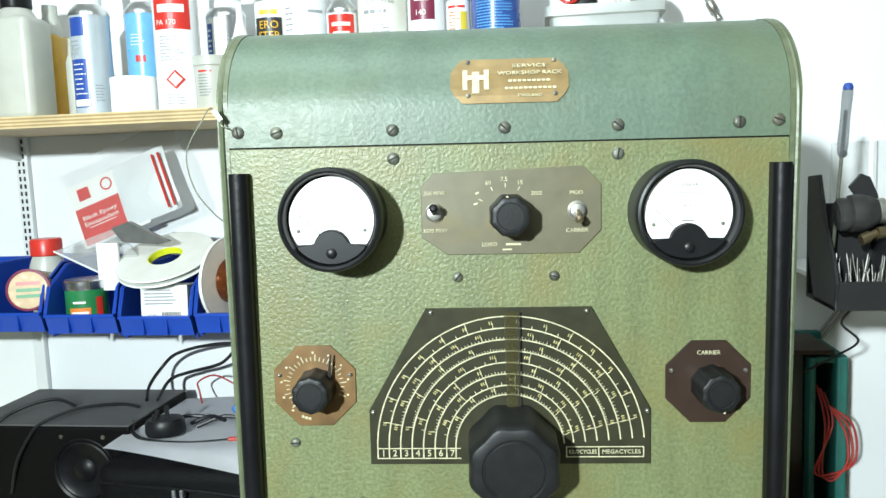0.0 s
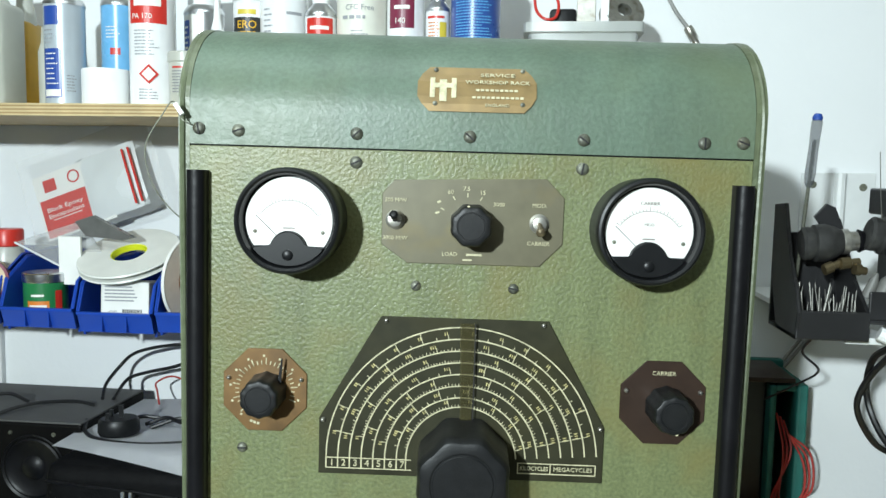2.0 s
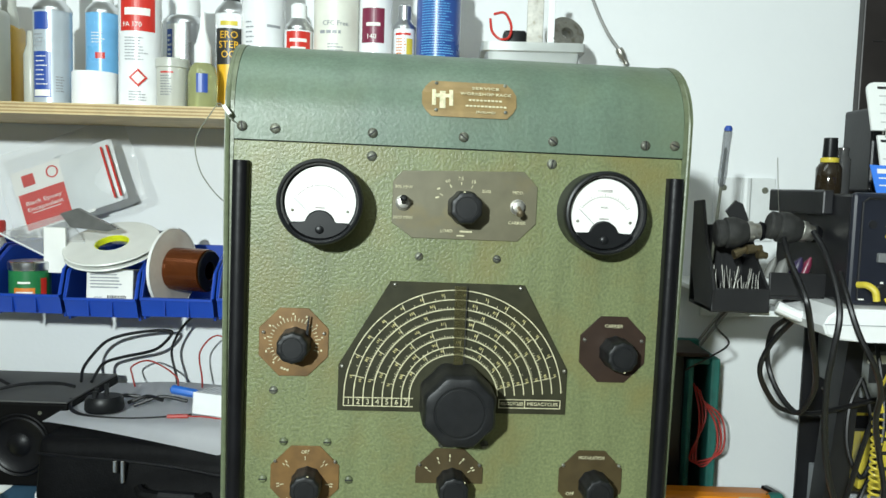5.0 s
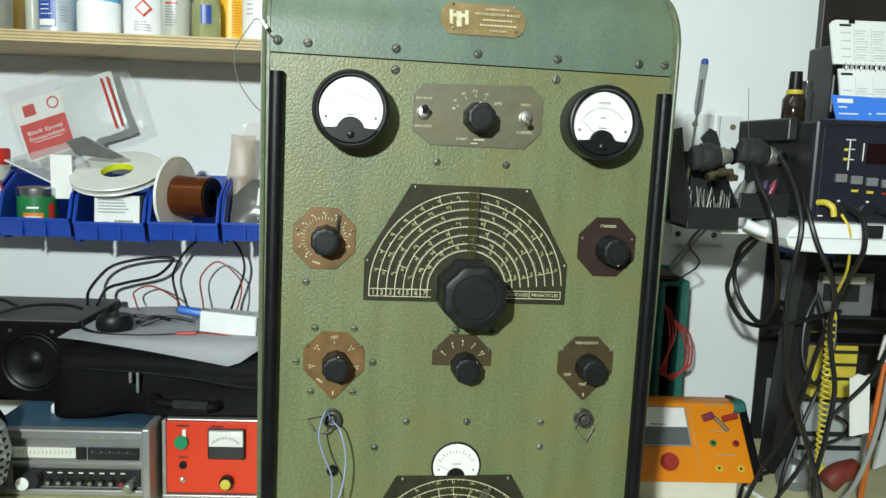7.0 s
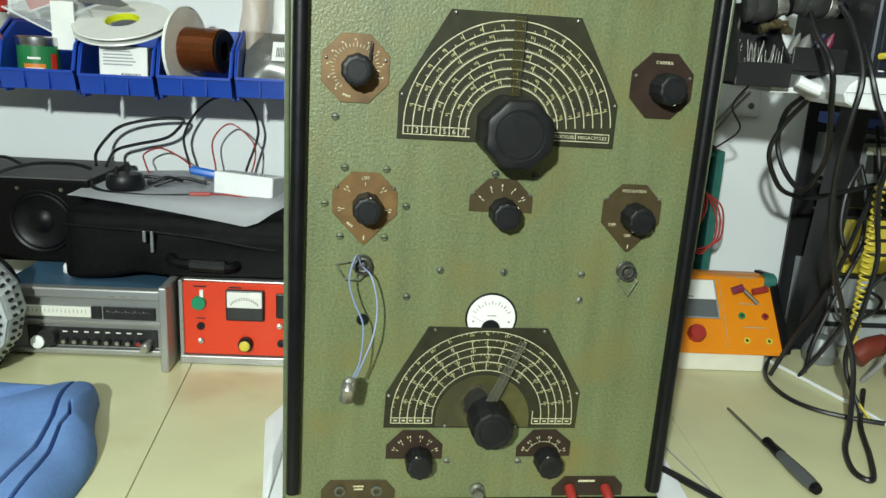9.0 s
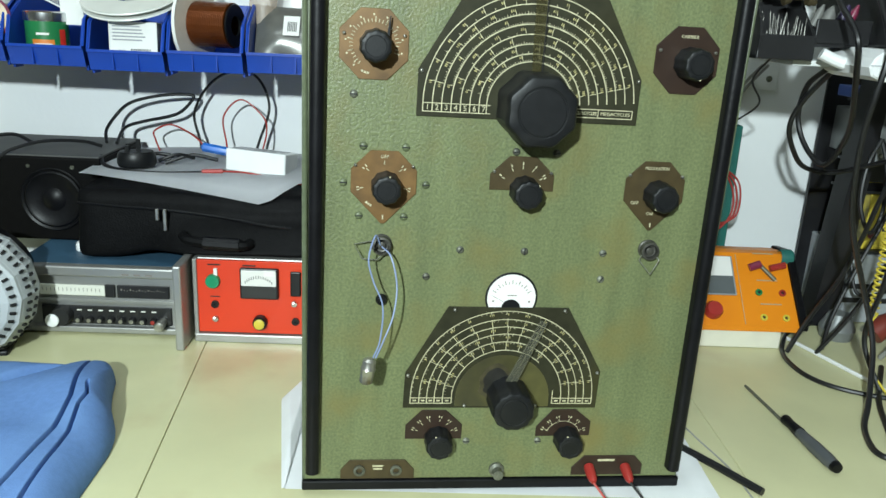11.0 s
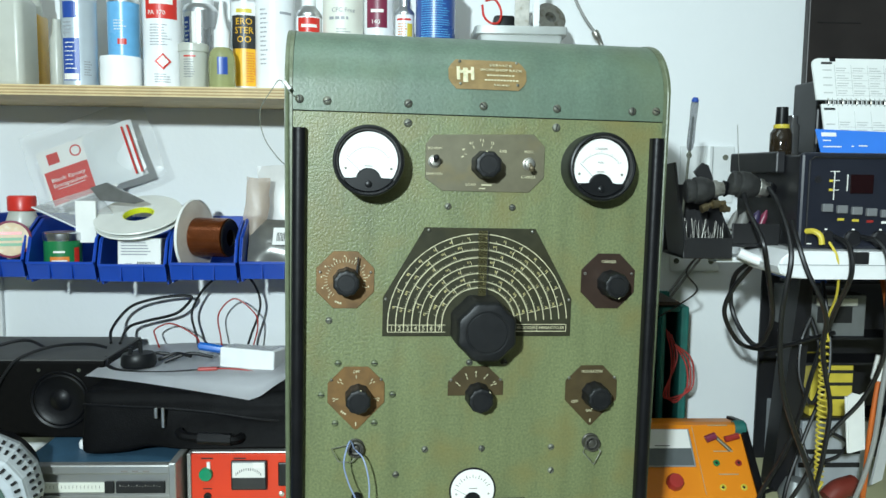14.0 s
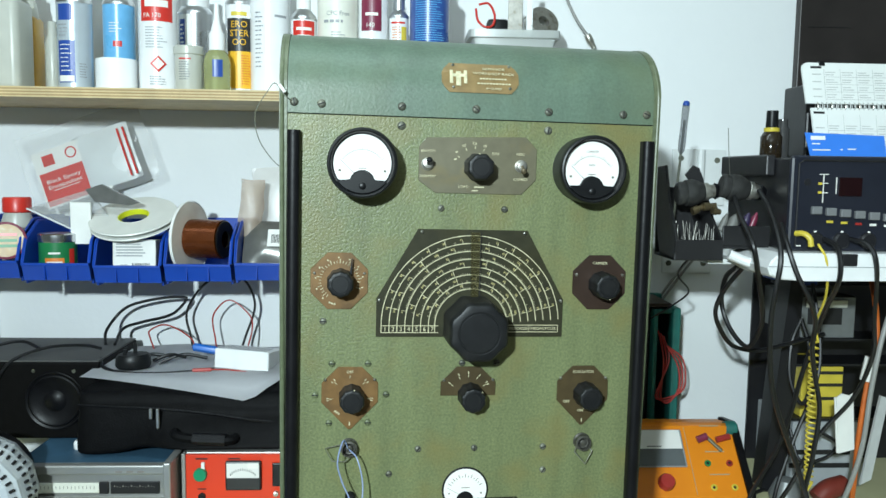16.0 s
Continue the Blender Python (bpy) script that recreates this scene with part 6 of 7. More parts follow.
bm = bmesh.new()
nx, ny = 200, 130
LINES = (((-0.25, 0.180), (-0.1, 0.188), (0.006, 0.190), (0.077, 0.182), (0.139, 0.166), (0.19, 0.152), (0.26, 0.138)),
         ((-0.25, 0.222), (-0.1, 0.216), (0.0, 0.210), (0.06, 0.199), (0.09, 0.200), (0.115, 0.190), (0.26, 0.165)))
g2 = []
for j in range(ny + 1):
    row = []
    v = math.sin(math.pi * (j / ny - 0.5))
    y0 = -0.23 + 0.46 * (v + 1) / 2
    c1, c2 = [float(np.interp(y0, [q[0] for q in line], [q[1] for q in line])) for line in LINES]
    right = 0.252 - 0.075 * max(0.0, y0 / 0.25) ** 1.6
    for i in range(nx + 1):
        f = i / nx
        if f < 0.55:
            q = f / 0.55
            x = -0.26 + (c1 + 0.26) * math.sin(q * math.pi / 2)
            side = 1 - math.sin(q * math.pi / 2)
            edge = abs(2 * side - 1) if side > 0.5 else 0.0
        elif f < 0.75:
            x, edge = c1 + (c2 - c1) * (f - 0.55) / 0.20, 0.0
        else:
            q = math.sin((f - 0.75) / 0.25 * math.pi / 2)
            x, edge = c2 + (right - c2) * q, q
        k = max(edge ** 1.6, abs(v) ** 8)
        h = (0.046 + 0.008 * math.exp(-((x - 0.165) / 0.05) ** 2)) * max(0.0, 1 - k) ** 0.5
        h += 0.020 * noise.noise(Vector((x * 8, y0 * 8, 3.1))) * (1 - k)
        cut = 0.032 * math.exp(-((x - c1) / 0.0017) ** 2) + 0.028 * math.exp(-((x - c2) / 0.0015) ** 2) * min(1.0, max(0.0, (0.125 - y0) / 0.02))
        d = Vector((x - 0.085, y0 - 0.17))
        cut += 0.036 * math.exp(-((d.x * 0.8 - d.y * 0.6) / 0.008) ** 2 - ((d.x * 0.6 + d.y * 0.8) / 0.04) ** 2)
        h = max(h - min(cut, h * 0.85), 0.0)
        y = y0 + 0.024 * math.exp(-((x - 0.150) / 0.045) ** 2) * max(0.0, v) ** 4 - 0.09 * (max(0.0, x - 0.16) / 0.05) ** 2 * max(0.0, v) ** 3
        row.append(bm.verts.new((x, y, h + 0.001)))
    g2.append(row)
for j in range(ny):
    for i in range(nx):
        bm.faces.new((g2[j][i], g2[j][i + 1], g2[j + 1][i + 1], g2[j + 1][i]))
cl = part("blue_cloth", bm, M_TOWEL, smooth=True)
cl.matrix_world = Matrix.Translation((-0.752, 0.035, 0.9005))
tagged(cl, "blue terry cloth folded in a heap on the bench", "cloth")

# crumpled white sheet under the rack
M_SHEET = mat("white_plastic_sheet", (0.80, 0.81, 0.82), 0.45, vary=0.03)
bm = bmesh.new()
nx, ny = 90, 50
g2 = []
for j in range(ny + 1):
    row = []
    for i in range(nx + 1):
        v = j / ny
        y = -0.012 + 0.325 * v
        left = -0.268 - 0.17 * y + 0.045 * max(0.0, (y - 0.22) / 0.09)
        x = left + (-0.255 - left) * i / 24 if i <= 24 else -0.255 + 0.541 * (i - 24) / (nx - 24)
        inside = abs(x) < 0.262
        lift = 0.0 if inside else 0.004 + 0.003 * noise.noise(Vector((x * 5, y * 9, 0.3)))
        if x < -0.262:
            lift *= min(1.0, (x - left) / 0.012)
            lift += 0.008 * min(1.0, (-0.262 - x) / 0.01) * min(1.0, (x - left) / 0.012)
        row.append(bm.verts.new((x, y, 0.9012 + max(lift, 0.0))))
    g2.append(row)
for j in range(ny):
    for i in range(nx):
        bm.faces.new((g2[j][i], g2[j][i + 1], g2[j + 1][i + 1], g2[j + 1][i]))
tagged(part("plastic_sheet", bm, M_SHEET, smooth=True), "crumpled white plastic sheet spread under the rack", "plastic sheet")

# ---- bench, right of the rack ----
M_ORANGE = mat("orange_plastic", (0.72, 0.23, 0.006), 0.4, vary=0.05, scale=10, second=(0.62, 0.18, 0.006), second_scale=5)
M_TEAL = mat("teal_fabric", (0.015, 0.12, 0.10), 0.6, vary=0.15)
ORIGIN = Matrix.Translation((-0.008, 0.013, 0))
t = thing("insulation_tester", pose(0, 0, 0), "orange sloping-faced test meter with a cream base, on the bench", "test meter")
part("base", box(0.315, 0.585, 0.462, 0.62, 0.9005, 0.938, 0.003), mat("cream_plastic", (0.68, 0.66, 0.55), 0.45, vary=0.04), t)
SL = math.atan2(1.066 - 0.943, 0.565 - 0.455)
slope = [(0.452, 0.9385), (0.452, 0.948), (0.556, 1.058), (0.572, 1.060), (0.62, 1.052), (0.62, 0.9385)]
part("body", prism(slope, 0.305, 0.613, "x", 0.002), M_ORANGE, t)
part("end_cap", prism([(y + (0.004 if y > 0.6 else -0.002), z + 0.004) for y, z in slope], 0.6135, 0.628, "x", 0.002), M_RUBBER, t, "black rubber end")
part("handle", lathe([(0.014, 0), (0.016, 0.006), (0.016, 0.022), (0.012, 0.026), (0, 0.026)], 18, Matrix.Translation((0.600, 0.556, 1.052)) @ pose(0, 0, 0, 0, 90, 0)), M_TEAL, t, smooth=True)
ON = Matrix.Translation((0, 0.452, 0.948)) @ pose(0, 0, 0, math.degrees(math.atan2(1.068 - 0.948, 0.560 - 0.452)))
LEN = math.hypot(0.12, 0.108)
mm = part("meter_window", box(0.365, 0.502, 0.060, 0.140, 0.0, 0.004, 0.001, 1), mat("grey_meter_plastic", (0.26, 0.28, 0.29), 0.3), t)
mm.matrix_local = ON
f = part("face", box(0.369, 0.498, 0.098, 0.138, 0.0042, 0.0052), M_FACE, mm)
f2 = part("glass_shade", box(0.369, 0.498, 0.062, 0.0975, 0.0042, 0.0056), mat("dark_grey_meter", (0.10, 0.11, 0.115), 0.25), mm)
part("needle", box(0.425, 0.455, 0.102, 0.1035, 0.0054, 0.006), M_DARK, mm)
k = part("range_knob", lathe([(0.017, 0), (0.017, 0.010), (0.014, 0.016), (0, 0.016)], 26, ON @ Matrix.Translation((0.452, 0.028, 0)), 9, 0.05), M_RED, t, smooth=True)
for x, y, c2 in ((0.545, 0.068, INK["green"]), (0.590, 0.068, M_RED), (0.547, 0.018, INK["lemon"]), (0.589, 0.018, INK["lemon"])):
    so = part("socket", lathe([(0.0066, 0), (0.0066, 0.003), (0.0035, 0.0035), (0.0032, 0.001), (0, 0.001)], 18, ON @ Matrix.Translation((x, y, 0))), c2, t, smooth=True)
    part("hole", lathe([(0.003, 0.0012), (0, 0.0014)], 12, ON @ Matrix.Translation((x, y, 0))), M_DARK, so)
part("panel_line", box(0.5105, 0.5115, 0.004, 0.146, 0.0, 0.0008), M_EDGE, t).matrix_local = ON
for y in (0.044, 0.092, 0.148):
    part("small_print", box(0.545, 0.585, y, y + 0.002, 0.0, 0.0007), M_EDGE, t).matrix_local = ON
for nm, pts, rad, mt in (("dark_red_clip", ((0.532, 0.116, 0.006), (0.552, 0.122, 0.012)), 0.0075, INK["maroon"]), ("red_clip", ((0.572, 0.116, 0.006), (0.600, 0.122, 0.010)), 0.0065, M_RED), ("clip_jaw", ((0.552, 0.120, 0.010), (0.578, 0.092, 0.006)), 0.0038, M_OLIVE)):
    part(nm, sweep([ON @ Vector(p) for p in pts], rad, 10), mt, t, smooth=True)

ORIGIN = Matrix.Translation((0.021, 0.09, -0.012))
t = thing("meter_case", pose(0, 0, 0), "dark green upright instrument case holding coiled red leads", "instrument case")
part("back_board", box(0.300, 0.514, 0.735, 0.755, 0.9125, 1.31, 0.003), M_TEAL, t)
part("side_board", box(0.496, 0.514, 0.60, 0.735, 0.9125, 1.298, 0.004), M_TEAL, t)
part("black_box", box(0.31, 0.4515, 0.62, 0.733, 0.9125, 1.30, 0.004), M_PANEL, t)
part("pocket_wall", box(0.452, 0.462, 0.598, 0.735, 0.9125, 1.296, 0.003), M_TEAL, t)
part("pocket_top", box(0.4625, 0.4955, 0.604, 0.735, 1.285, 1.2965, 0.003), M_TEAL, t)
part("pocket_back", box(0.4625, 0.4955, 0.70, 0.734, 0.9125, 1.284), M_DARK, t)
part("lid_edge", box(0.31, 0.492, 0.60, 0.735, 1.3005, 1.3085, 0.002), M_DBROWN, t)
M_DARKRED = mat("dark_red_lead", (0.34, 0.028, 0.022), 0.45)
for k in range(3):
    o = 0.006 * k
    part("red_lead", sweep(smooth_path([(0.468 + o, 0.615, 1.245 - o), (0.478 + o, 0.600, 1.18), (0.474 - o, 0.598, 1.10), (0.490, 0.594, 1.085 + o), (0.512 + o, 0.592, 1.12), (0.508 + o, 0.594, 1.17 + o), (0.482, 0.598, 1.215)]), 0.0019, 6), M_DARKRED, t, smooth=True)

# wall plate and tool holder
ORIGIN = Matrix.Identity(4)
M_BRKT = mat("white_steel_plate", (0.70, 0.72, 0.72), 0.45, vary=0.04)
t = thing("wall_bracket", pose(-0.004, 0, 0.009), "white pressed steel bracket screwed to the wall", "bracket")
part("top_plate", box(0.560, 0.690, 0.852, 0.8595, 1.50, 1.634, 0.002), M_BRKT, t)
part("rib", sweep([(0.628, 0.851, 1.5), (0.628, 0.851, 1.633)], 0.010, 10), M_BRKT, t, smooth=True)
part("lower_plate", box(0.545, 0.665, 0.852, 0.8595, 1.335, 1.42, 0.002), M_BRKT, t)
part("arm", box(0.470, 0.530, 0.38, 0.852, 1.412, 1.421, 0.001, 1), M_BRKT, t)
for x, z in ((0.580, 1.612), (0.668, 1.608), (0.560, 1.36), (0.645, 1.36)):
    part("screw", lathe([(0.007, 0), (0.006, 0.003), (0, 0.003)], 14, Matrix.Translation((x, 0.852, z)) @ pose(0, 0, 0, 90)), M_SCREW, t, smooth=True)

ORIGIN = Matrix.Translation((0.0692, 0.0218, 0.0914)) @ Matrix.Diagonal((0.79, 0.79, 0.94, 1))
M_HOLD = mat("black_tray_plastic", (0.012, 0.012, 0.013), 0.42, vary=0.12)
t = thing("tool_holder", pose(0, 0, 0), "black plastic tool holder crammed with small bits and irons", "tool holder")
side = [(0.42, 1.424), (0.52, 1.424), (0.56, 1.50), (0.56, 1.60), (0.505, 1.603), (0.47, 1.53), (0.43, 1.49), (0.415, 1.46)]
part("side", prism(side, 0.413, 0.419, "x", 0.001), M_HOLD, t)
part("side", prism([(0.42, 1.424), (0.52, 1.424), (0.56, 1.50), (0.56, 1.58), (0.48, 1.50), (0.42, 1.463)], 0.518, 0.524, "x", 0.001), M_HOLD, t)
part("front", box(0.413, 0.524, 0.418, 0.424, 1.424, 1.463, 0.002), M_HOLD, t)
part("floor", box(0.413, 0.524, 0.420, 0.56, 1.424, 1.429), M_HOLD, t)
part("back", box(0.413, 0.53, 0.555, 0.561, 1.424, 1.56, 0.001, 1), M_HOLD, t)
part("second_tray", box(0.524, 0.632, 0.425, 0.431, 1.452, 1.49, 0.002), M_HOLD, t)
part("second_floor", box(0.524, 0.632, 0.43, 0.556, 1.452, 1.457), M_HOLD, t)
part("fork", prism([(0.46, 1.585), (0.478, 1.603), (0.492, 1.598), (0.505, 1.572), (0.49, 1.55)], 0.50, 0.508), M_HOLD, t)
part("bottom_rail", box(0.524, 0.632, 0.43, 0.5, 1.446, 1.452), M_HOLD, t)
rr = random.Random(11)
M_BIT = mat("steel_bit", (0.09, 0.088, 0.08), 0.45, metal=0.8, vary=0.1, random_vary=0.5)
for k in range(36):
    x = 0.425 + 0.0024 * k + 0.002 * rr.random()
    y = 0.430 + 0.045 * rr.random()
    h = 0.040 + 0.032 * rr.random()
    rad = 0.0016 + 0.0014 * rr.random()
    m = Matrix.Translation((x, y, 1.4295)) @ pose(0, 0, 0, 10 * (rr.random() - 0.5), (30 if 4 < k < 32 else 8) * (rr.random() - 0.5), 0)
    tagged(part("drill_bit", lathe([(0, 0), (rad, 0), (rad, h * 0.6), (rad * 0.6, h * 0.62), (rad * 0.6, h * 0.95), (0, h)], 8, m), M_BIT, smooth=True), "small steel bit standing in the tool holder", "tool bit", "bits in the tool holder")
for k, (x, z, l) in enumerate(((0.462, 1.515, 0.028), (0.486, 1.524, 0.032), (0.508, 1.518, 0.02))):
    tagged(part("brass_fitting", lathe([(0, 0), (0.008, 0), (0.008, l * 0.5), (0.0055, l * 0.55), (0.0055, l), (0, l)], 10, Matrix.Translation((x, 0.452, z)) @ pose(0, 0, 0, 0, 70 + 15 * k, 10)), mat("aged_brass", (0.20, 0.16, 0.09), 0.35, metal=0.8), smooth=True), "short brass fitting on top of the bits", "fitting", "fittings in the holder")


M_DUSTY = mat("dusty_black_rubber", (0.022, 0.022, 0.021), 0.6, vary=0.35, scale=60, second=(0.05, 0.05, 0.046), second_scale=40, bump=0.0004, bump_scale=150)


def iron(x0, z0, x1, z1, y, name, label):
    """A soldering tool's handle: grip, collar and flex end."""
    d = math.hypot(x1 - x0, z1 - z0)
    m = Matrix.Translation((x0, y, z0)) @ pose(0, 0, 0, 0, math.degrees(math.atan2(x1 - x0, z1 - z0)), 0)
    ob = thing(name, m, label, "soldering iron")
    part("grip", lathe([(0, 0), (0.019, 0), (0.023, 0.004), (0.023, 0.012), (0.0215, 0.018), (0.0255, d * 0.20), (0.0262, d * 0.36), (0.022, d * 0.5), (0.016, d * 0.62)], 24, None), M_DUSTY, ob, smooth=True)
    part("collar", lathe([(0.016, d * 0.60), (0.0175, d * 0.62), (0.0175, d * 0.7), (0.014, d * 0.72), (0.013, d * 0.84)], 20), M_STEEL, ob, smooth=True)
    part("flex_end", lathe([(0.013, d * 0.84), (0.016, d * 0.86), (0.012, d * 0.97), (0.007, d), (0, d)], 20), M_RUBBER, ob, smooth=True)
    return ob


iron(0.432, 1.548, 0.535, 1.556, 0.475, "soldering_iron", "black soldering iron handle lying in the tool holder")
iron(0.528, 1.566, 0.632, 1.548, 0.46, "desoldering_tool", "black desoldering handle resting in its holder")
# pale plastic bits; the tray's shade is put into their grey colour
M_SHADEDBIT = mat("shaded_pale_plastic", (0.14, 0.14, 0.13), 0.5, vary=0.2)
t = thing("bottle_cap_bits", pose(0, 0, 0), "loose coloured bits lying in the black tray", "small parts")
for nm, x, z, rad, mt in (("grey_nozzle", 0.538, 1.496, 0.009, M_SHADEDBIT), ("grey_piece", 0.560, 1.495, 0.014, M_SHADEDBIT), ("violet_piece", 0.588, 1.497, 0.012, mat("violet_plastic", (0.03, 0.02, 0.06), 0.4)), ("red_piece", 0.606, 1.498, 0.009, INK["maroon"])):
    part(nm, lathe([(0, -0.02), (rad, -0.018), (rad * 0.8, 0.006), (rad * 0.2, 0.018), (0, 0.018)], 12, Matrix.Translation((x, 0.455, z)) @ pose(0, 0, 0, 10, 20, 0)), mt, t, smooth=True)
t = thing("clear_screwdriver", pose(0.436, 0.50, 1.50, 0, 4, 0), "screwdriver with a clear acrylic handle standing in the holder", "screwdriver")
part("shaft", lathe([(0.003, 0), (0.003, 0.13)], 10), M_SCREW, t, smooth=True)
part("handle", lathe([(0.004, 0.126), (0.0075, 0.132), (0.0088, 0.145), (0.0078, 0.18), (0.0088, 0.215), (0.007, 0.222), (0, 0.223)], 24, None, 6, 0.14), mat("clear_acrylic", (0.12, 0.13, 0.145), 0.06, alpha=0.5, spec=0.8), t, smooth=True)
part("core", lathe([(0.003, 0.13), (0.003, 0.19), (0, 0.192)], 10), M_SCREW, t, smooth=True)
part("end_button", lathe([(0.0075, 0.218), (0.0082, 0.222), (0.0055, 0.227), (0, 0.228)], 16), INK["blue"], t, smooth=True)
wire("thin_wire", [(0.553, 0.47, 1.58), (0.548, 0.47, 1.62), (0.545, 0.475, 1.675)], 0.0008, M_STEEL, None, "thin springy wire standing up behind the iron", "wire", seg=5)
ORIGIN = Matrix.Identity(4)
wire("thin_lead", [(0.440, 0.40, 1.431), (0.445, 0.47, 1.39), (0.497, 0.55, 1.345), (0.49, 0.62, 1.305), (0.455, 0.66, 1.268)], 0.0018, M_BLACKW, None, "thin black lead hanging from the tool holder", "cable")
for o in (0.0, 0.012):
    wire("grey_cable", [(0.60 + o, 0.80, 1.40), (0.585 + o, 0.84, 1.36), (0.54 + o, 0.852, 1.29), (0.50 + o, 0.852, 1.235)], 0.0032, M_GREYW, None, "grey cable running down the wall", "cable")

# soldering station on the white power strip
ORIGIN = Matrix.Translation((-0.012, 0, -0.004))
M_STN = mat("black_station_case", (0.011, 0.011, 0.013), 0.4, vary=0.15, bump=0.0002, bump_scale=300)
M_STNF = mat("dark_blue_black_fascia", (0.013, 0.015, 0.024), 0.35, vary=0.12)
t = thing("soldering_station", pose(0, 0, 0), "black digital soldering station with grey buttons and a dark display", "soldering station")
part("case", box(0.585, 0.98, 0.308, 0.56, 1.4585, 1.617, 0.004), M_STN, t)
part("fascia", box(0.583, 0.982, 0.298, 0.309, 1.458, 1.620, 0.005), M_STNF, t)
part("fascia_rim", sweep([(0.596, 0.297, 1.466), (0.596, 0.297, 1.606), (0.604, 0.297, 1.612), (0.975, 0.297, 1.612)], 0.0018, 6), M_STN, t)
part("side_box", box(0.568, 0.585, 0.36, 0.56, 1.585, 1.6225, 0.003), M_STN, t)
part("display", box(0.667, 0.707, 0.2955, 0.299, 1.552, 1.584, 0.001, 1), mat("dark_red_display", (0.010, 0.002, 0.003), 0.2), t)
for x, z0, z1 in ((0.639, 1.541, 1.588), (0.6615, 1.556, 1.584)):
    part("print_line", box(x, x + 0.0013, 0.2965, 0.2978, z0, z1), M_WHITE, t)
for z in (1.588, 1.573, 1.557):
    part("print_mark", box(0.632, 0.648, 0.2965, 0.2978, z, z + 0.0013), M_WHITE, t)
for z in (1.571, 1.556):
    part("print_mark", box(0.631, 0.637, 0.2962, 0.2978, z, z + 0.004), INK["lemon"], t)
for k in range(6):
    x = 0.629 + 0.0253 * k
    part("button", box(x - 0.0088, x + 0.0088, 0.291, 0.2985, 1.521 - 0.0022 * k, 1.5345 - 0.0022 * k, 0.0015, 2), mat("grey_rubber_button", (0.16, 0.165, 0.17), 0.6), t)
    if k:
        part("print_mark", box(x - 0.0055, x + 0.0055, 0.2962, 0.2978, 1.508 - 0.0015 * k, 1.512 - 0.0015 * k), INK["lemon"] if k < 3 else M_RED if k == 3 else M_WHITE, t)
for x in (0.628, 0.675, 0.722):
    part("print_mark", box(x, x + 0.004, 0.2962, 0.2978, 1.488, 1.493), M_WHITE, t)
for x in (0.630, 0.676, 0.722, 0.80):
    so = part("tool_socket", lathe([(0.014, 0), (0.014, 0.006), (0.011, 0.009), (0, 0.009)], 22, Matrix.Translation((x, 0.2985, 1.4765)) @ pose(0, 0, 0, 90)), M_STN, t, smooth=True)
part("dial", lathe([(0.006, 0), (0.006, 0.002), (0, 0.002)], 16, Matrix.Translation((0.612, 0.2985, 1.575)) @ pose(0, 0, 0, 90)), M_STN, t, smooth=True)
part("earth_mark", box(0.598, 0.606, 0.2965, 0.2978, 1.466, 1.468), M_WHITE, t)
part("earth_plug", sweep(smooth_path([(0.596, 0.296, 1.488), (0.602, 0.283, 1.489), (0.610, 0.276, 1.482), (0.613, 0.275, 1.468)]), 0.0048, 10), INK["lemon"], t, smooth=True)
t = thing("power_strip", pose(0, 0, 0), "long white mains power strip under the soldering station", "power strip")
st = [(0.535, 1.432), (0.541, 1.445), (0.556, 1.4575), (1.05, 1.4575), (1.05, 1.411), (0.60, 1.411), (0.556, 1.413), (0.540, 1.42)]
part("body", prism(st, 0.262, 0.42, "y", 0.003), M_CAP, t)
part("seam", box(0.536, 1.05, 0.2605, 0.2625, 1.4345, 1.4355), INK["grey"], t)
part("cord_gland", sweep(smooth_path([(0.54, 0.34, 1.432), (0.526, 0.345, 1.437), (0.505, 0.35, 1.446)]), 0.009, 10), M_CAP, t, smooth=True)
part("end_socket", box(0.66, 0.685, 0.258, 0.264, 1.437, 1.457, 0.001, 1), M_PANEL, t)
t = thing("dark_bottle", Matrix.Translation((0.612, 0.44, 1.6175)), "small dark glass bottle with a yellow collar", "bottle")
part("body", lathe([(0, 0), (0.0185, 0), (0.0195, 0.003), (0.0195, 0.04), (0.013, 0.05), (0.011, 0.054)], 24), mat("brown_glass", (0.02, 0.014, 0.008), 0.1), t, smooth=True)
part("collar", lathe([(0.013, 0.048), (0.014, 0.050), (0.014, 0.056), (0.011, 0.057)], 20), INK["lemon"], t, smooth=True)
part("cap", lathe([(0.011, 0.055), (0.0115, 0.058), (0.0105, 0.088), (0, 0.089)], 20, None, 16, 0.04), M_BLACK, t, smooth=True)
t = thing("small_vial", Matrix.Translation((0.640, 0.455, 1.6175)), "small dark vial beside the bottle", "bottle")
part("body", lathe([(0, 0), (0.012, 0), (0.0125, 0.002), (0.0125, 0.055), (0.009, 0.06), (0.009, 0.074), (0, 0.074)], 20), mat("smoked_glass", (0.05, 0.05, 0.05), 0.15), t, smooth=True)

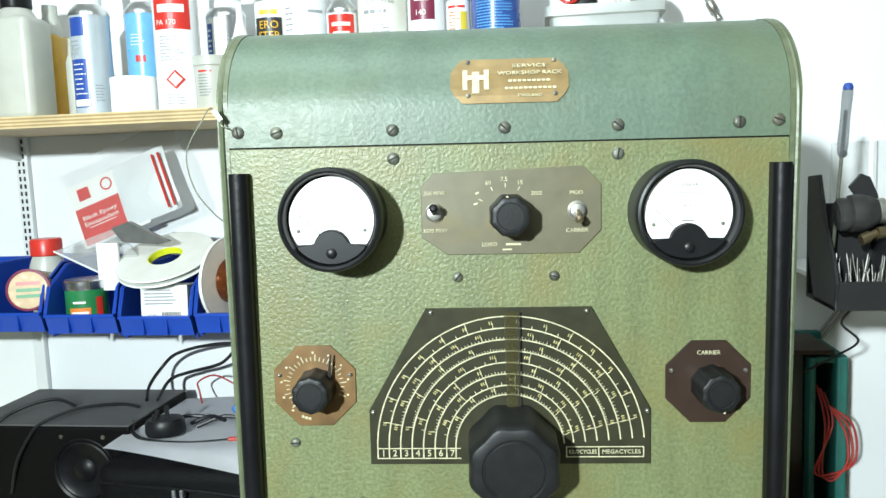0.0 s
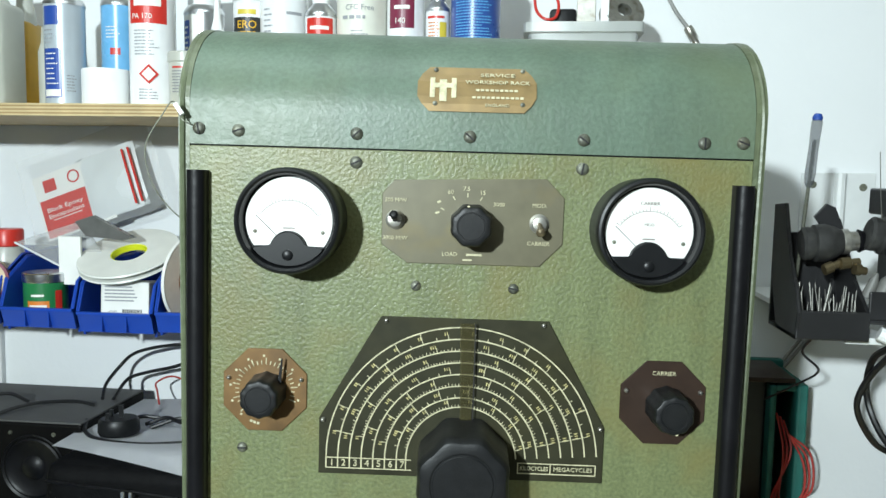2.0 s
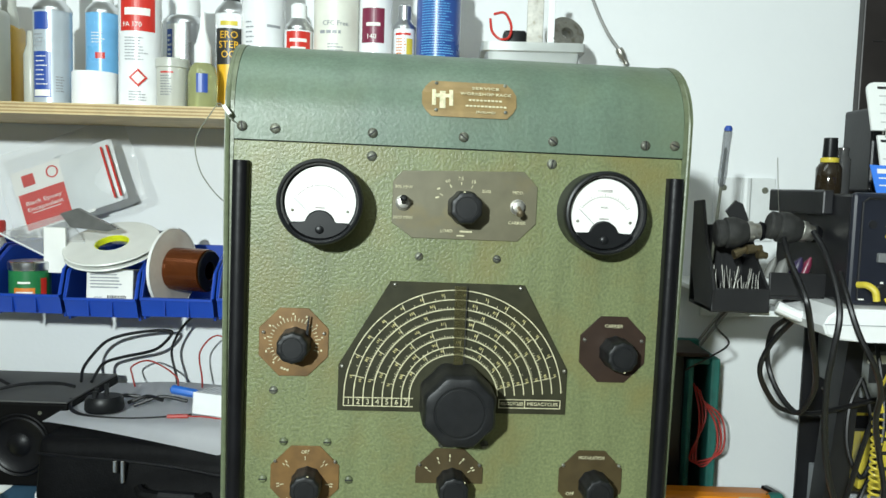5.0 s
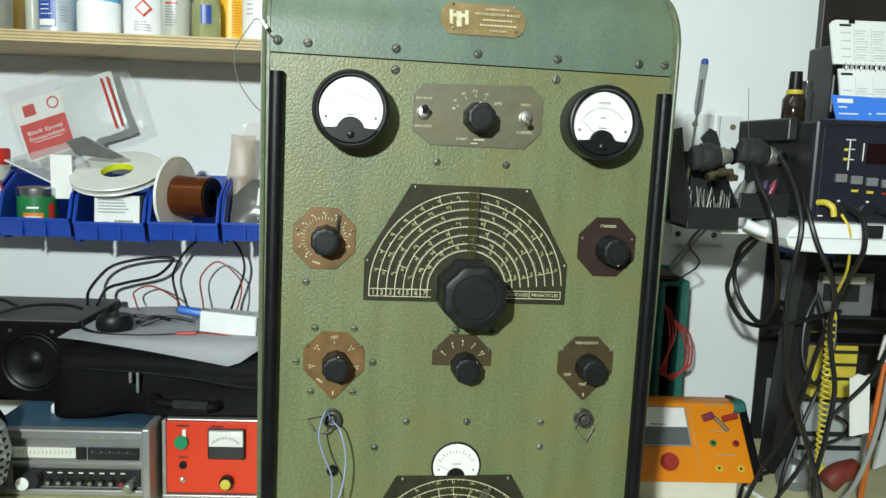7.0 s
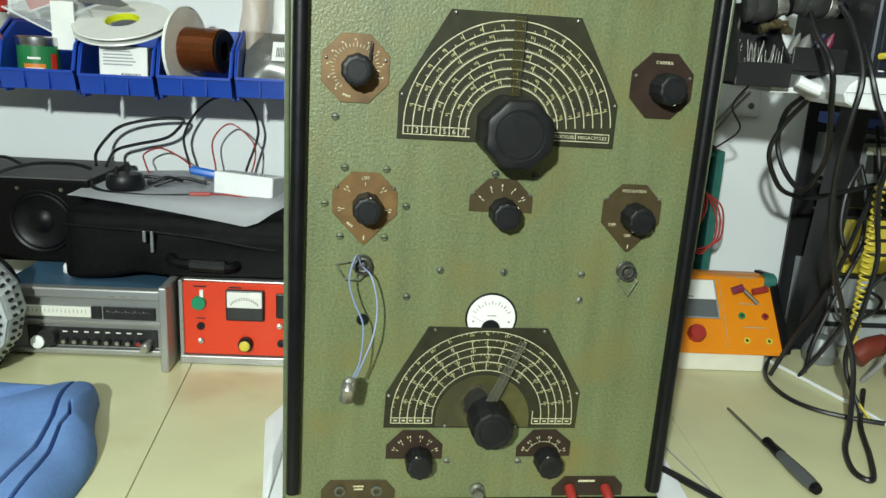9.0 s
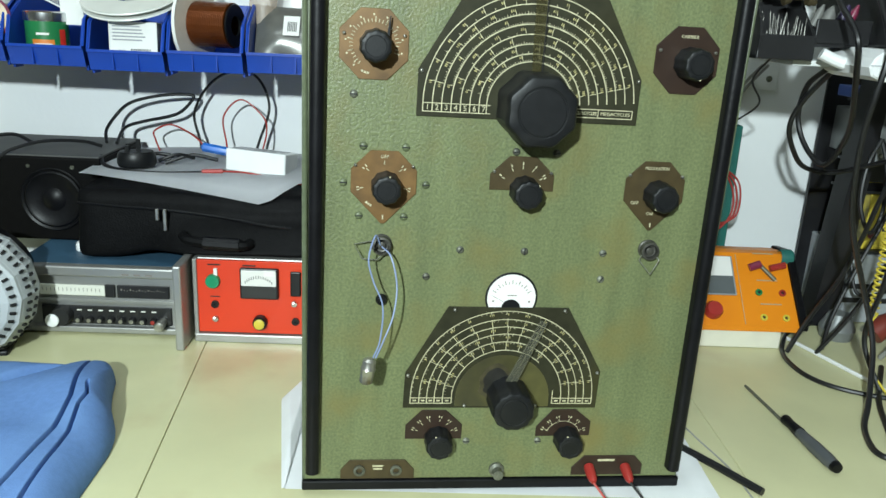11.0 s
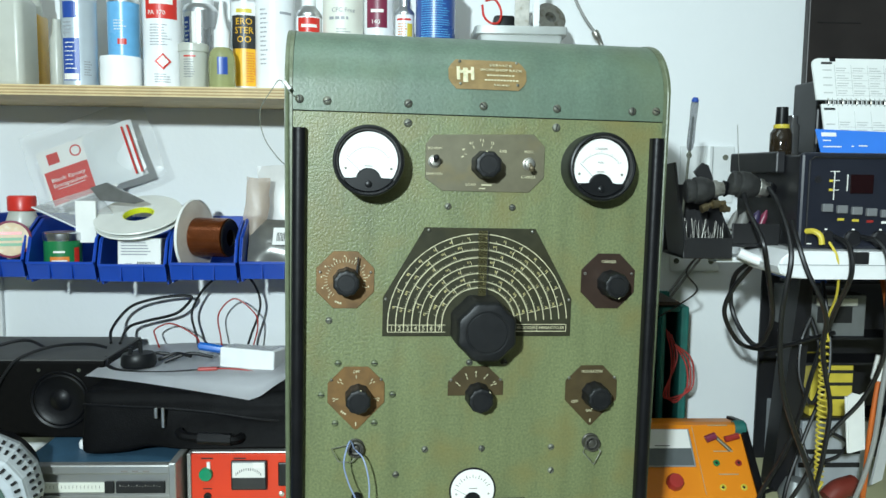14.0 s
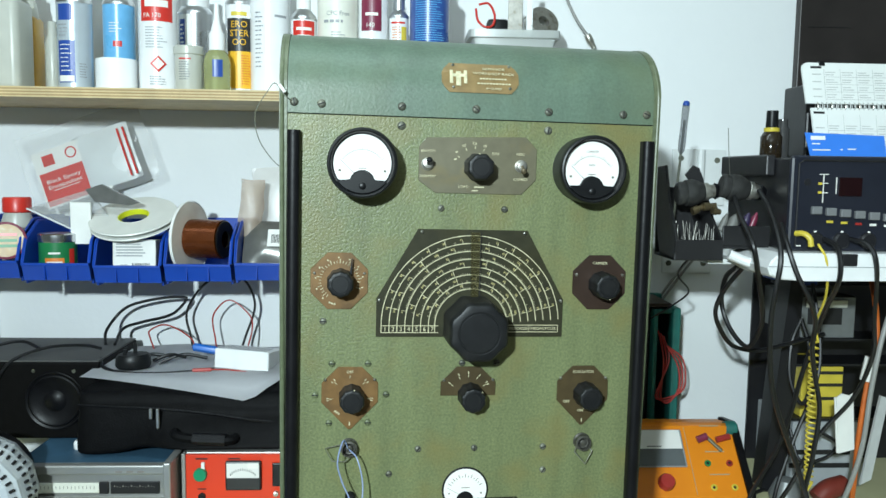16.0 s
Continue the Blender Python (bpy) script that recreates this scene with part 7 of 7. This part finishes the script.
# flip-over chart and blue card on the station's lid
t = thing("flip_chart", Matrix.Translation((0.657, 0.365, 1.6185)) @ pose(0, 0, 0, -14, 0, 0), "spiral-bound white reference chart with printed tables", "chart")
M_PALEINK = mat("pale_grey_ink", (0.50, 0.51, 0.50), 0.5)
M_CARDW = mat("chart_card", (0.76, 0.78, 0.76), 0.45, vary=0.02)
for z0, z1, x0 in ((0.0, 0.092, 0.0), (0.100, 0.177, -0.012)):
    c = part("page", prism([(x0 + 0.004, z0), (0.27, z0), (0.27, z1), (x0 + 0.012, z1), (x0 + 0.005, z1 - 0.002), (x0 + 0.001, z1 - 0.006), (x0, z1 - 0.012)] if z0 > 0 else [(x0 + 0.004, z0), (0.27, z0), (0.27, z1), (x0, z1)], 0.0, 0.004), M_CARDW, t)
    for col in range(5):
        part("table_line", box(0.028 + 0.03 * col, 0.0286 + 0.03 * col, -0.0006, 0.0, z0 + 0.006, z1 - 0.012), M_PALEINK, c)
    for rowk in range(4):
        z = z0 + 0.008 + 0.014 * rowk
        part("table_line", box(0.028, 0.20, -0.0006, 0.0, z, z + 0.0006), M_PALEINK, c)
        for col in range(5):
            for q in range(2):
                part("print_line", box(0.031 + 0.03 * col, 0.046 + 0.03 * col + 0.003 * ((col + rowk + q) % 3), -0.0006, 0.0, z + 0.0035 + 0.0045 * q, z + 0.0050 + 0.0045 * q), M_PALEINK, c)
        part("print_line", box(0.006, 0.022, -0.0006, 0.0, z + 0.004, z + 0.006), M_PALEINK, c)
    part("title_bar", box(0.004, 0.024, -0.0006, 0.0, z1 - 0.011, z1 - 0.007), INK["black"], c)
for k in range(26):
    part("binding_ring", sweep([(0.012 + 0.0085 * k, 0.002 + 0.005 * math.cos(a), 0.096 + 0.007 * math.sin(a)) for a in [2 * math.pi * q / 10 for q in range(10)]], 0.0011, 5, None, True), M_PALEINK if k % 3 else M_STEEL, t)
part("clip", box(0.02, 0.03, -0.002, 0.006, 0.171, 0.179), M_BLACK, t)
t = thing("blue_card", Matrix.Translation((0.628, 0.338, 1.6185)) @ pose(0, 0, 0, -13, 0, 0), "bright blue printed card propped on the station", "card")
part("card", prism([(0.008, 0.0), (0.145, 0.0), (0.142, 0.040), (0.0, 0.044)], 0.0, 0.0015), mat("bright_blue_card", (0.05, 0.20, 0.72), 0.35, vary=0.03), t)
part("mark", box(0.010, 0.036, -0.0006, 0.0, 0.031, 0.038), M_WHITE, t)
for x0, x1, z in ((0.012, 0.026, 0.023), (0.012, 0.044, 0.012), (0.062, 0.066, 0.013), (0.075, 0.09, 0.014)):
    part("print_line", box(x0, x1, -0.0006, 0.0, z, z + 0.002), M_WHITE, t)
ORIGIN = Matrix.Identity(4)
t = thing("black_wall_board", pose(0, 0, 0), "tall black board fixed to the wall behind the station", "board")
part("body", box(0.838, 1.7, 0.835, 0.858, 1.42, 2.45, 0.003), mat("black_ash_board", (0.022, 0.018, 0.017), 0.42, vary=0.2, scale=14), t)
part("trim", box(0.86, 0.96, 0.8325, 0.835, 1.93, 1.9315), M_PANEL, t)
t = thing("black_box", pose(0, 0, 0), "plain black box standing on the soldering station", "box")
part("body", box(0.675, 0.99, 0.46, 0.555, 1.6180, 1.755, 0.004), M_STN, t)

# black open rack of parts under the shelf
t = thing("parts_tower", pose(0, 0, 0), "black sheet-metal tower filled with boards, boxes and cables", "parts rack")
part("side_post", prism([(0.694, 0.9005), (0.745, 0.9005), (0.765, 1.40), (0.738, 1.40)], 0.60, 0.606), M_STN, t)
part("side_panel", prism([(0.700, 0.9005), (0.706, 0.9005), (0.744, 1.40), (0.738, 1.40)], 0.6065, 0.66), M_STN, t)
part("top", box(0.735, 1.3, 0.30, 0.66, 1.40, 1.4105, 0.001, 1), M_STN, t)
part("back_panel", box(0.745, 1.3, 0.80, 0.806, 0.9005, 1.40), M_STN, t)
part("far_side", box(1.294, 1.3, 0.60, 0.80, 0.9005, 1.40), M_STN, t)
for z in (1.055, 1.175, 1.23, 1.345):
    part("tier", box(0.738, 1.294, 0.612, 0.70, z, z + 0.005), M_STN, t)
M_GREYBOX = mat("grey_steel_box", (0.20, 0.21, 0.21), 0.4, metal=0.3, vary=0.1)
q = tagged(part("blue_module", box(0.742, 0.80, 0.615, 0.75, 1.3505, 1.372, 0.002), INK["blue"]), "flat blue module on the tower's top tier", "module")
q = thing("drive_unit", pose(0, 0, 0), "grey metal drive unit with a dark opening", "drive unit")
part("case", box(0.772, 0.89, 0.62, 0.80, 1.2355, 1.325, 0.002), M_GREYBOX, q)
part("opening", box(0.785, 0.86, 0.617, 0.621, 1.265, 1.30, 0.001, 1), M_DARK, q)
part("bezel", box(0.780, 0.87, 0.616, 0.62, 1.302, 1.318, 0.001, 1), M_PAPERY, q)
part("screw", lathe([(0.004, 0), (0.003, 0.002), (0, 0.002)], 10, Matrix.Translation((0.782, 0.62, 1.248)) @ pose(0, 0, 0, 90)), M_STEEL, q)
q = thing("yellow_carton", pose(0, 0, 0), "yellow printed component box in the tower", "carton")
part("body", box(0.780, 0.872, 0.62, 0.75, 1.0605, 1.172, 0.002), INK["lemon"], q)
for k, z in enumerate((1.155, 1.128, 1.098)):
    part("print_band", box(0.815, 0.872, 0.6192, 0.62, z, z + 0.007), INK["black"], q)
part("print_spot", lathe([(0.008, 0), (0.008, 0.001), (0, 0.001)], 16, Matrix.Translation((0.796, 0.62, 1.09)) @ pose(0, 0, 0, 90)), INK["maroon"], q)
q = thing("grey_box", pose(0, 0, 0), "grey steel box on the tower's bottom", "box")
part("body", box(0.770, 0.93, 0.625, 0.80, 0.9005, 1.048, 0.003), mat("light_grey_steel", (0.36, 0.38, 0.40), 0.4, vary=0.06), q)
part("slot", box(0.765, 0.90, 0.6225, 0.6255, 0.975, 0.985), M_DARK, q)
part("slot", box(0.765, 0.90, 0.6225, 0.6255, 0.945, 0.955), M_DARK, q)
q = thing("red_tool", pose(0, 0, 0), "dark red handled tool lying at the tower's foot", "tool")
part("grip", sweep(smooth_path([(0.765, 0.50, 0.926), (0.79, 0.505, 0.945), (0.825, 0.515, 0.95)]), 0.021, 12), mat("dark_red_grip", (0.17, 0.028, 0.018), 0.45), q, smooth=True)
part("head", lathe([(0, 0), (0.03, 0), (0.034, 0.02), (0.02, 0.05), (0, 0.055)], 16, Matrix.Translation((0.72, 0.545, 0.9005))), M_GREYBOX, q, smooth=True)
q = tagged(part("white_trunking", sweep([(0.612, 0.52, 0.9045), (0.675, 0.34, 0.9045), (0.70, 0.25, 0.9045)], 0.0038, 6), M_CAP), "white plastic strip lying on the bench", "trunking")

# cables on the right
wire("iron_cable", [(0.507, 0.377, 1.5475), (0.500, 0.33, 1.513), (0.490, 0.25, 1.468), (0.516, 0.28, 1.409), (0.554, 0.34, 1.342), (0.569, 0.38, 1.300), (0.566, 0.42, 1.260), (0.550, 0.46, 1.284), (0.538, 0.48, 1.331), (0.530, 0.45, 1.386), (0.531, 0.40, 1.416)], 0.0045, M_BLACKW, None, "black rubber cable from the soldering iron, looping up again", "cable")
wire("iron_cable", [(0.543, 0.354, 1.555), (0.540, 0.30, 1.521), (0.535, 0.245, 1.456), (0.530, 0.245, 1.395), (0.532, 0.26, 1.343), (0.543, 0.28, 1.276), (0.562, 0.30, 1.205), (0.587, 0.31, 1.142), (0.623, 0.32, 1.064), (0.640, 0.30, 0.99), (0.615, 0.24, 0.92), (0.578, 0.18, 0.9045), (0.556, 0.115, 0.9045), (0.572, 0.095, 0.9045), (0.605, 0.16, 0.9045), (0.649, 0.265, 0.9045), (0.73, 0.40, 0.9045)], 0.0045, M_BLACKW, None, "black rubber cable from the desoldering tool, looped on the bench", "cable")
wire("black_cable", [(0.532, 0.346, 1.436), (0.545, 0.42, 1.405), (0.532, 0.46, 1.36), (0.526, 0.48, 1.315), (0.550, 0.50, 1.27), (0.585, 0.52, 1.238), (0.64, 0.53, 1.228), (0.70, 0.535, 1.24), (0.78, 0.54, 1.26)], 0.0045, M_BLACKW, None, "thick black cable looping below the power strip", "cable")
wire("station_cable", [(0.560, 0.30, 1.50), (0.555, 0.262, 1.464), (0.567, 0.25, 1.42), (0.591, 0.25, 1.376), (0.619, 0.28, 1.333), (0.632, 0.31, 1.282), (0.652, 0.33, 1.224), (0.663, 0.33, 1.163), (0.655, 0.33, 1.074), (0.65, 0.34, 0.98), (0.67, 0.30, 0.905)], 0.0042, M_BLACKW, None, "black cable hanging beside the yellow lead", "cable")
wire("station_cable", [(0.63, 0.289, 1.476), (0.636, 0.255, 1.462), (0.639, 0.25, 1.413), (0.656, 0.32, 1.346), (0.669, 0.38, 1.273), (0.662, 0.40, 1.205), (0.656, 0.42, 1.128), (0.636, 0.43, 1.051), (0.61, 0.45, 0.976), (0.58, 0.45, 0.906)], 0.0042, M_BLACKW, None, "black cable plugged into the station", "cable")
wire("station_cable", [(0.676, 0.289, 1.476), (0.690, 0.258, 1.468), (0.701, 0.25, 1.433), (0.734, 0.30, 1.337), (0.748, 0.32, 1.267), (0.742, 0.36, 1.18), (0.70, 0.40, 1.09), (0.665, 0.42, 0.99), (0.635, 0.45, 0.906)], 0.0040, M_BLACKW, None, "black cable hanging below the station", "cable")
wire("tower_cable", [(0.77, 0.58, 1.36), (0.775, 0.55, 1.26), (0.765, 0.53, 1.17), (0.72, 0.52, 1.05), (0.68, 0.50, 0.96), (0.655, 0.47, 0.905)], 0.004, M_BLACKW, None, "black cable crossing the tower", "cable")
wire("tower_cable", [(0.735, 0.55, 1.29), (0.712, 0.54, 1.24), (0.708, 0.53, 1.17), (0.73, 0.52, 1.12), (0.752, 0.53, 1.16), (0.748, 0.54, 1.24), (0.735, 0.55, 1.29)], 0.0042, M_BLACKW, None, "black cable coiled before the tower", "cable")
wire("tower_cable", [(0.735, 0.57, 1.05), (0.75, 0.55, 0.99), (0.80, 0.54, 1.0), (0.82, 0.54, 1.03), (0.79, 0.55, 1.05)], 0.0034, M_BLACKW, None, "thin black cable coiled at the tower's foot", "cable")
wire("bench_cable", [(0.70, 0.60, 0.906), (0.637, 0.56, 0.9045), (0.585, 0.48, 0.9045), (0.566, 0.42, 0.9045), (0.572, 0.355, 0.9045), (0.605, 0.31, 0.9045), (0.668, 0.279, 0.9045), (0.74, 0.26, 0.9045)], 0.0042, M_BLACKW, None, "black cable curling across the bench", "cable")
# yellow coiled earth lead
t = thing("coiled_earth_lead", pose(0, 0, 0), "yellow coiled earth lead hanging from the station", "coiled lead")
pts = smooth_path([(0.613, 0.275, 1.468), (0.622, 0.262, 1.44), (0.640, 0.29, 1.38), (0.652, 0.34, 1.32), (0.664, 0.35, 1.285)])
part("straight_lead", sweep(pts, 0.0022, 6), INK["lemon"], t, smooth=True)
coil = []
for k in range(26 * 12):
    a = 2 * math.pi * k / 12
    f = k / (26 * 12)
    z = 1.285 - 0.26 * (f if f > 0.16 else f * 1.25)
    coil.append((0.657 + 0.004 * f + 0.0070 * math.cos(a), 0.35 + 0.0070 * math.sin(a), z))
part("coil", sweep(coil, 0.0021, 5), INK["lemon"], t, smooth=True)
part("tail", sweep(smooth_path([coil[-1], (0.655, 0.35, 0.99), (0.66, 0.33, 0.94), (0.675, 0.28, 0.904)]), 0.0021, 6), INK["lemon"], t, smooth=True)
t = thing("cable_tag", pose(0, 0, 0), "blank white tag wrapped round a cable", "tag")
part("flag", prism([(0.732, 1.168), (0.742, 1.176), (0.757, 1.172), (0.764, 1.176), (0.773, 1.068), (0.743, 1.060)], 0.398, 0.4005), M_CARD, t)
part("fold", sweep([(0.732, 0.402, 1.168), (0.743, 0.402, 1.06)], 0.0025, 6), M_CARD, t)
wire("orange_cable", [(0.84, 0.50, 1.40), (0.815, 0.43, 1.34), (0.803, 0.40, 1.27), (0.792, 0.40, 1.20), (0.782, 0.40, 1.10), (0.79, 0.42, 1.0), (0.81, 0.46, 0.91)], 0.0052, mat("orange_cable_sheath", (0.55, 0.13, 0.02), 0.4), None, "orange mains cable hanging beside the tower", "cable")
t = tagged(part("paper_wrap", sweep([(0.797, 0.40, 1.245), (0.789, 0.40, 1.20)], 0.013, 8), M_CARD), "white paper wrap taped round the orange cable", "wrap")
wire("grey_cable", [(0.83, 0.38, 1.40), (0.79, 0.36, 1.30), (0.775, 0.36, 1.20), (0.77, 0.37, 1.08), (0.76, 0.40, 0.97), (0.75, 0.44, 0.905)], 0.0045, M_GREYW, None, "grey cable hanging beside the tower", "cable")
t = tagged(part("grey_flat_bar", prism([(0.80, 1.18), (0.815, 1.175), (0.792, 1.02), (0.772, 1.01)], 0.37, 0.376), mat("grey_plastic_bar", (0.42, 0.43, 0.43), 0.4)), "flat grey plastic bar leaning by the tower", "bar")

# on the bench in front
t = thing("screwdriver", Matrix.Translation((0.446, 0.309, 0.9045)) @ pose(0, 0, 0, 90, 0, 0) @ pose(0, 0, 0, 0, 5.2, 0), "screwdriver with a grey and black handle lying on the bench", "screwdriver")
part("shaft", lathe([(0, 0), (0.0022, 0.001), (0.0026, 0.01), (0.0026, 0.125)], 10), M_SCREW, t, smooth=True)
part("handle", lathe([(0.004, 0.12), (0.0072, 0.124), (0.0064, 0.14), (0.0085, 0.175), (0.0100, 0.205), (0.0100, 0.235), (0.0085, 0.252)], 24, Matrix.Translation((0, 0.0065, 0)), 6, 0.09), mat("dark_grey_handle", (0.075, 0.08, 0.085), 0.45), t, smooth=True)
part("grip_band", lathe([(0.0075, 0.1235), (0.0079, 0.126), (0.0069, 0.14), (0.0085, 0.165)], 20, Matrix.Translation((0, 0.0065, 0))), M_RUBBER, t, smooth=True)
part("end_cap", lathe([(0.0087, 0.251), (0.0072, 0.258), (0, 0.2585)], 18, Matrix.Translation((0, 0.0065, 0))), M_RUBBER, t, smooth=True)
wire("thin_wire", [(0.275, 0.215, 0.925), (0.285, 0.19, 0.912), (0.305, 0.14, 0.903), (0.325, 0.06, 0.9025), (0.33, -0.02, 0.9025)], 0.0012, M_GREYW, None, "thin grey wire trailing over the bench", "wire", seg=5)
wire("black_rod", [(0.262, 0.118, 0.9065), (0.30, 0.066, 0.9065), (0.345, 0.0, 0.9065)], 0.0055, M_BLACKW, None, "thick black cable end lying beside the rack", "cable")
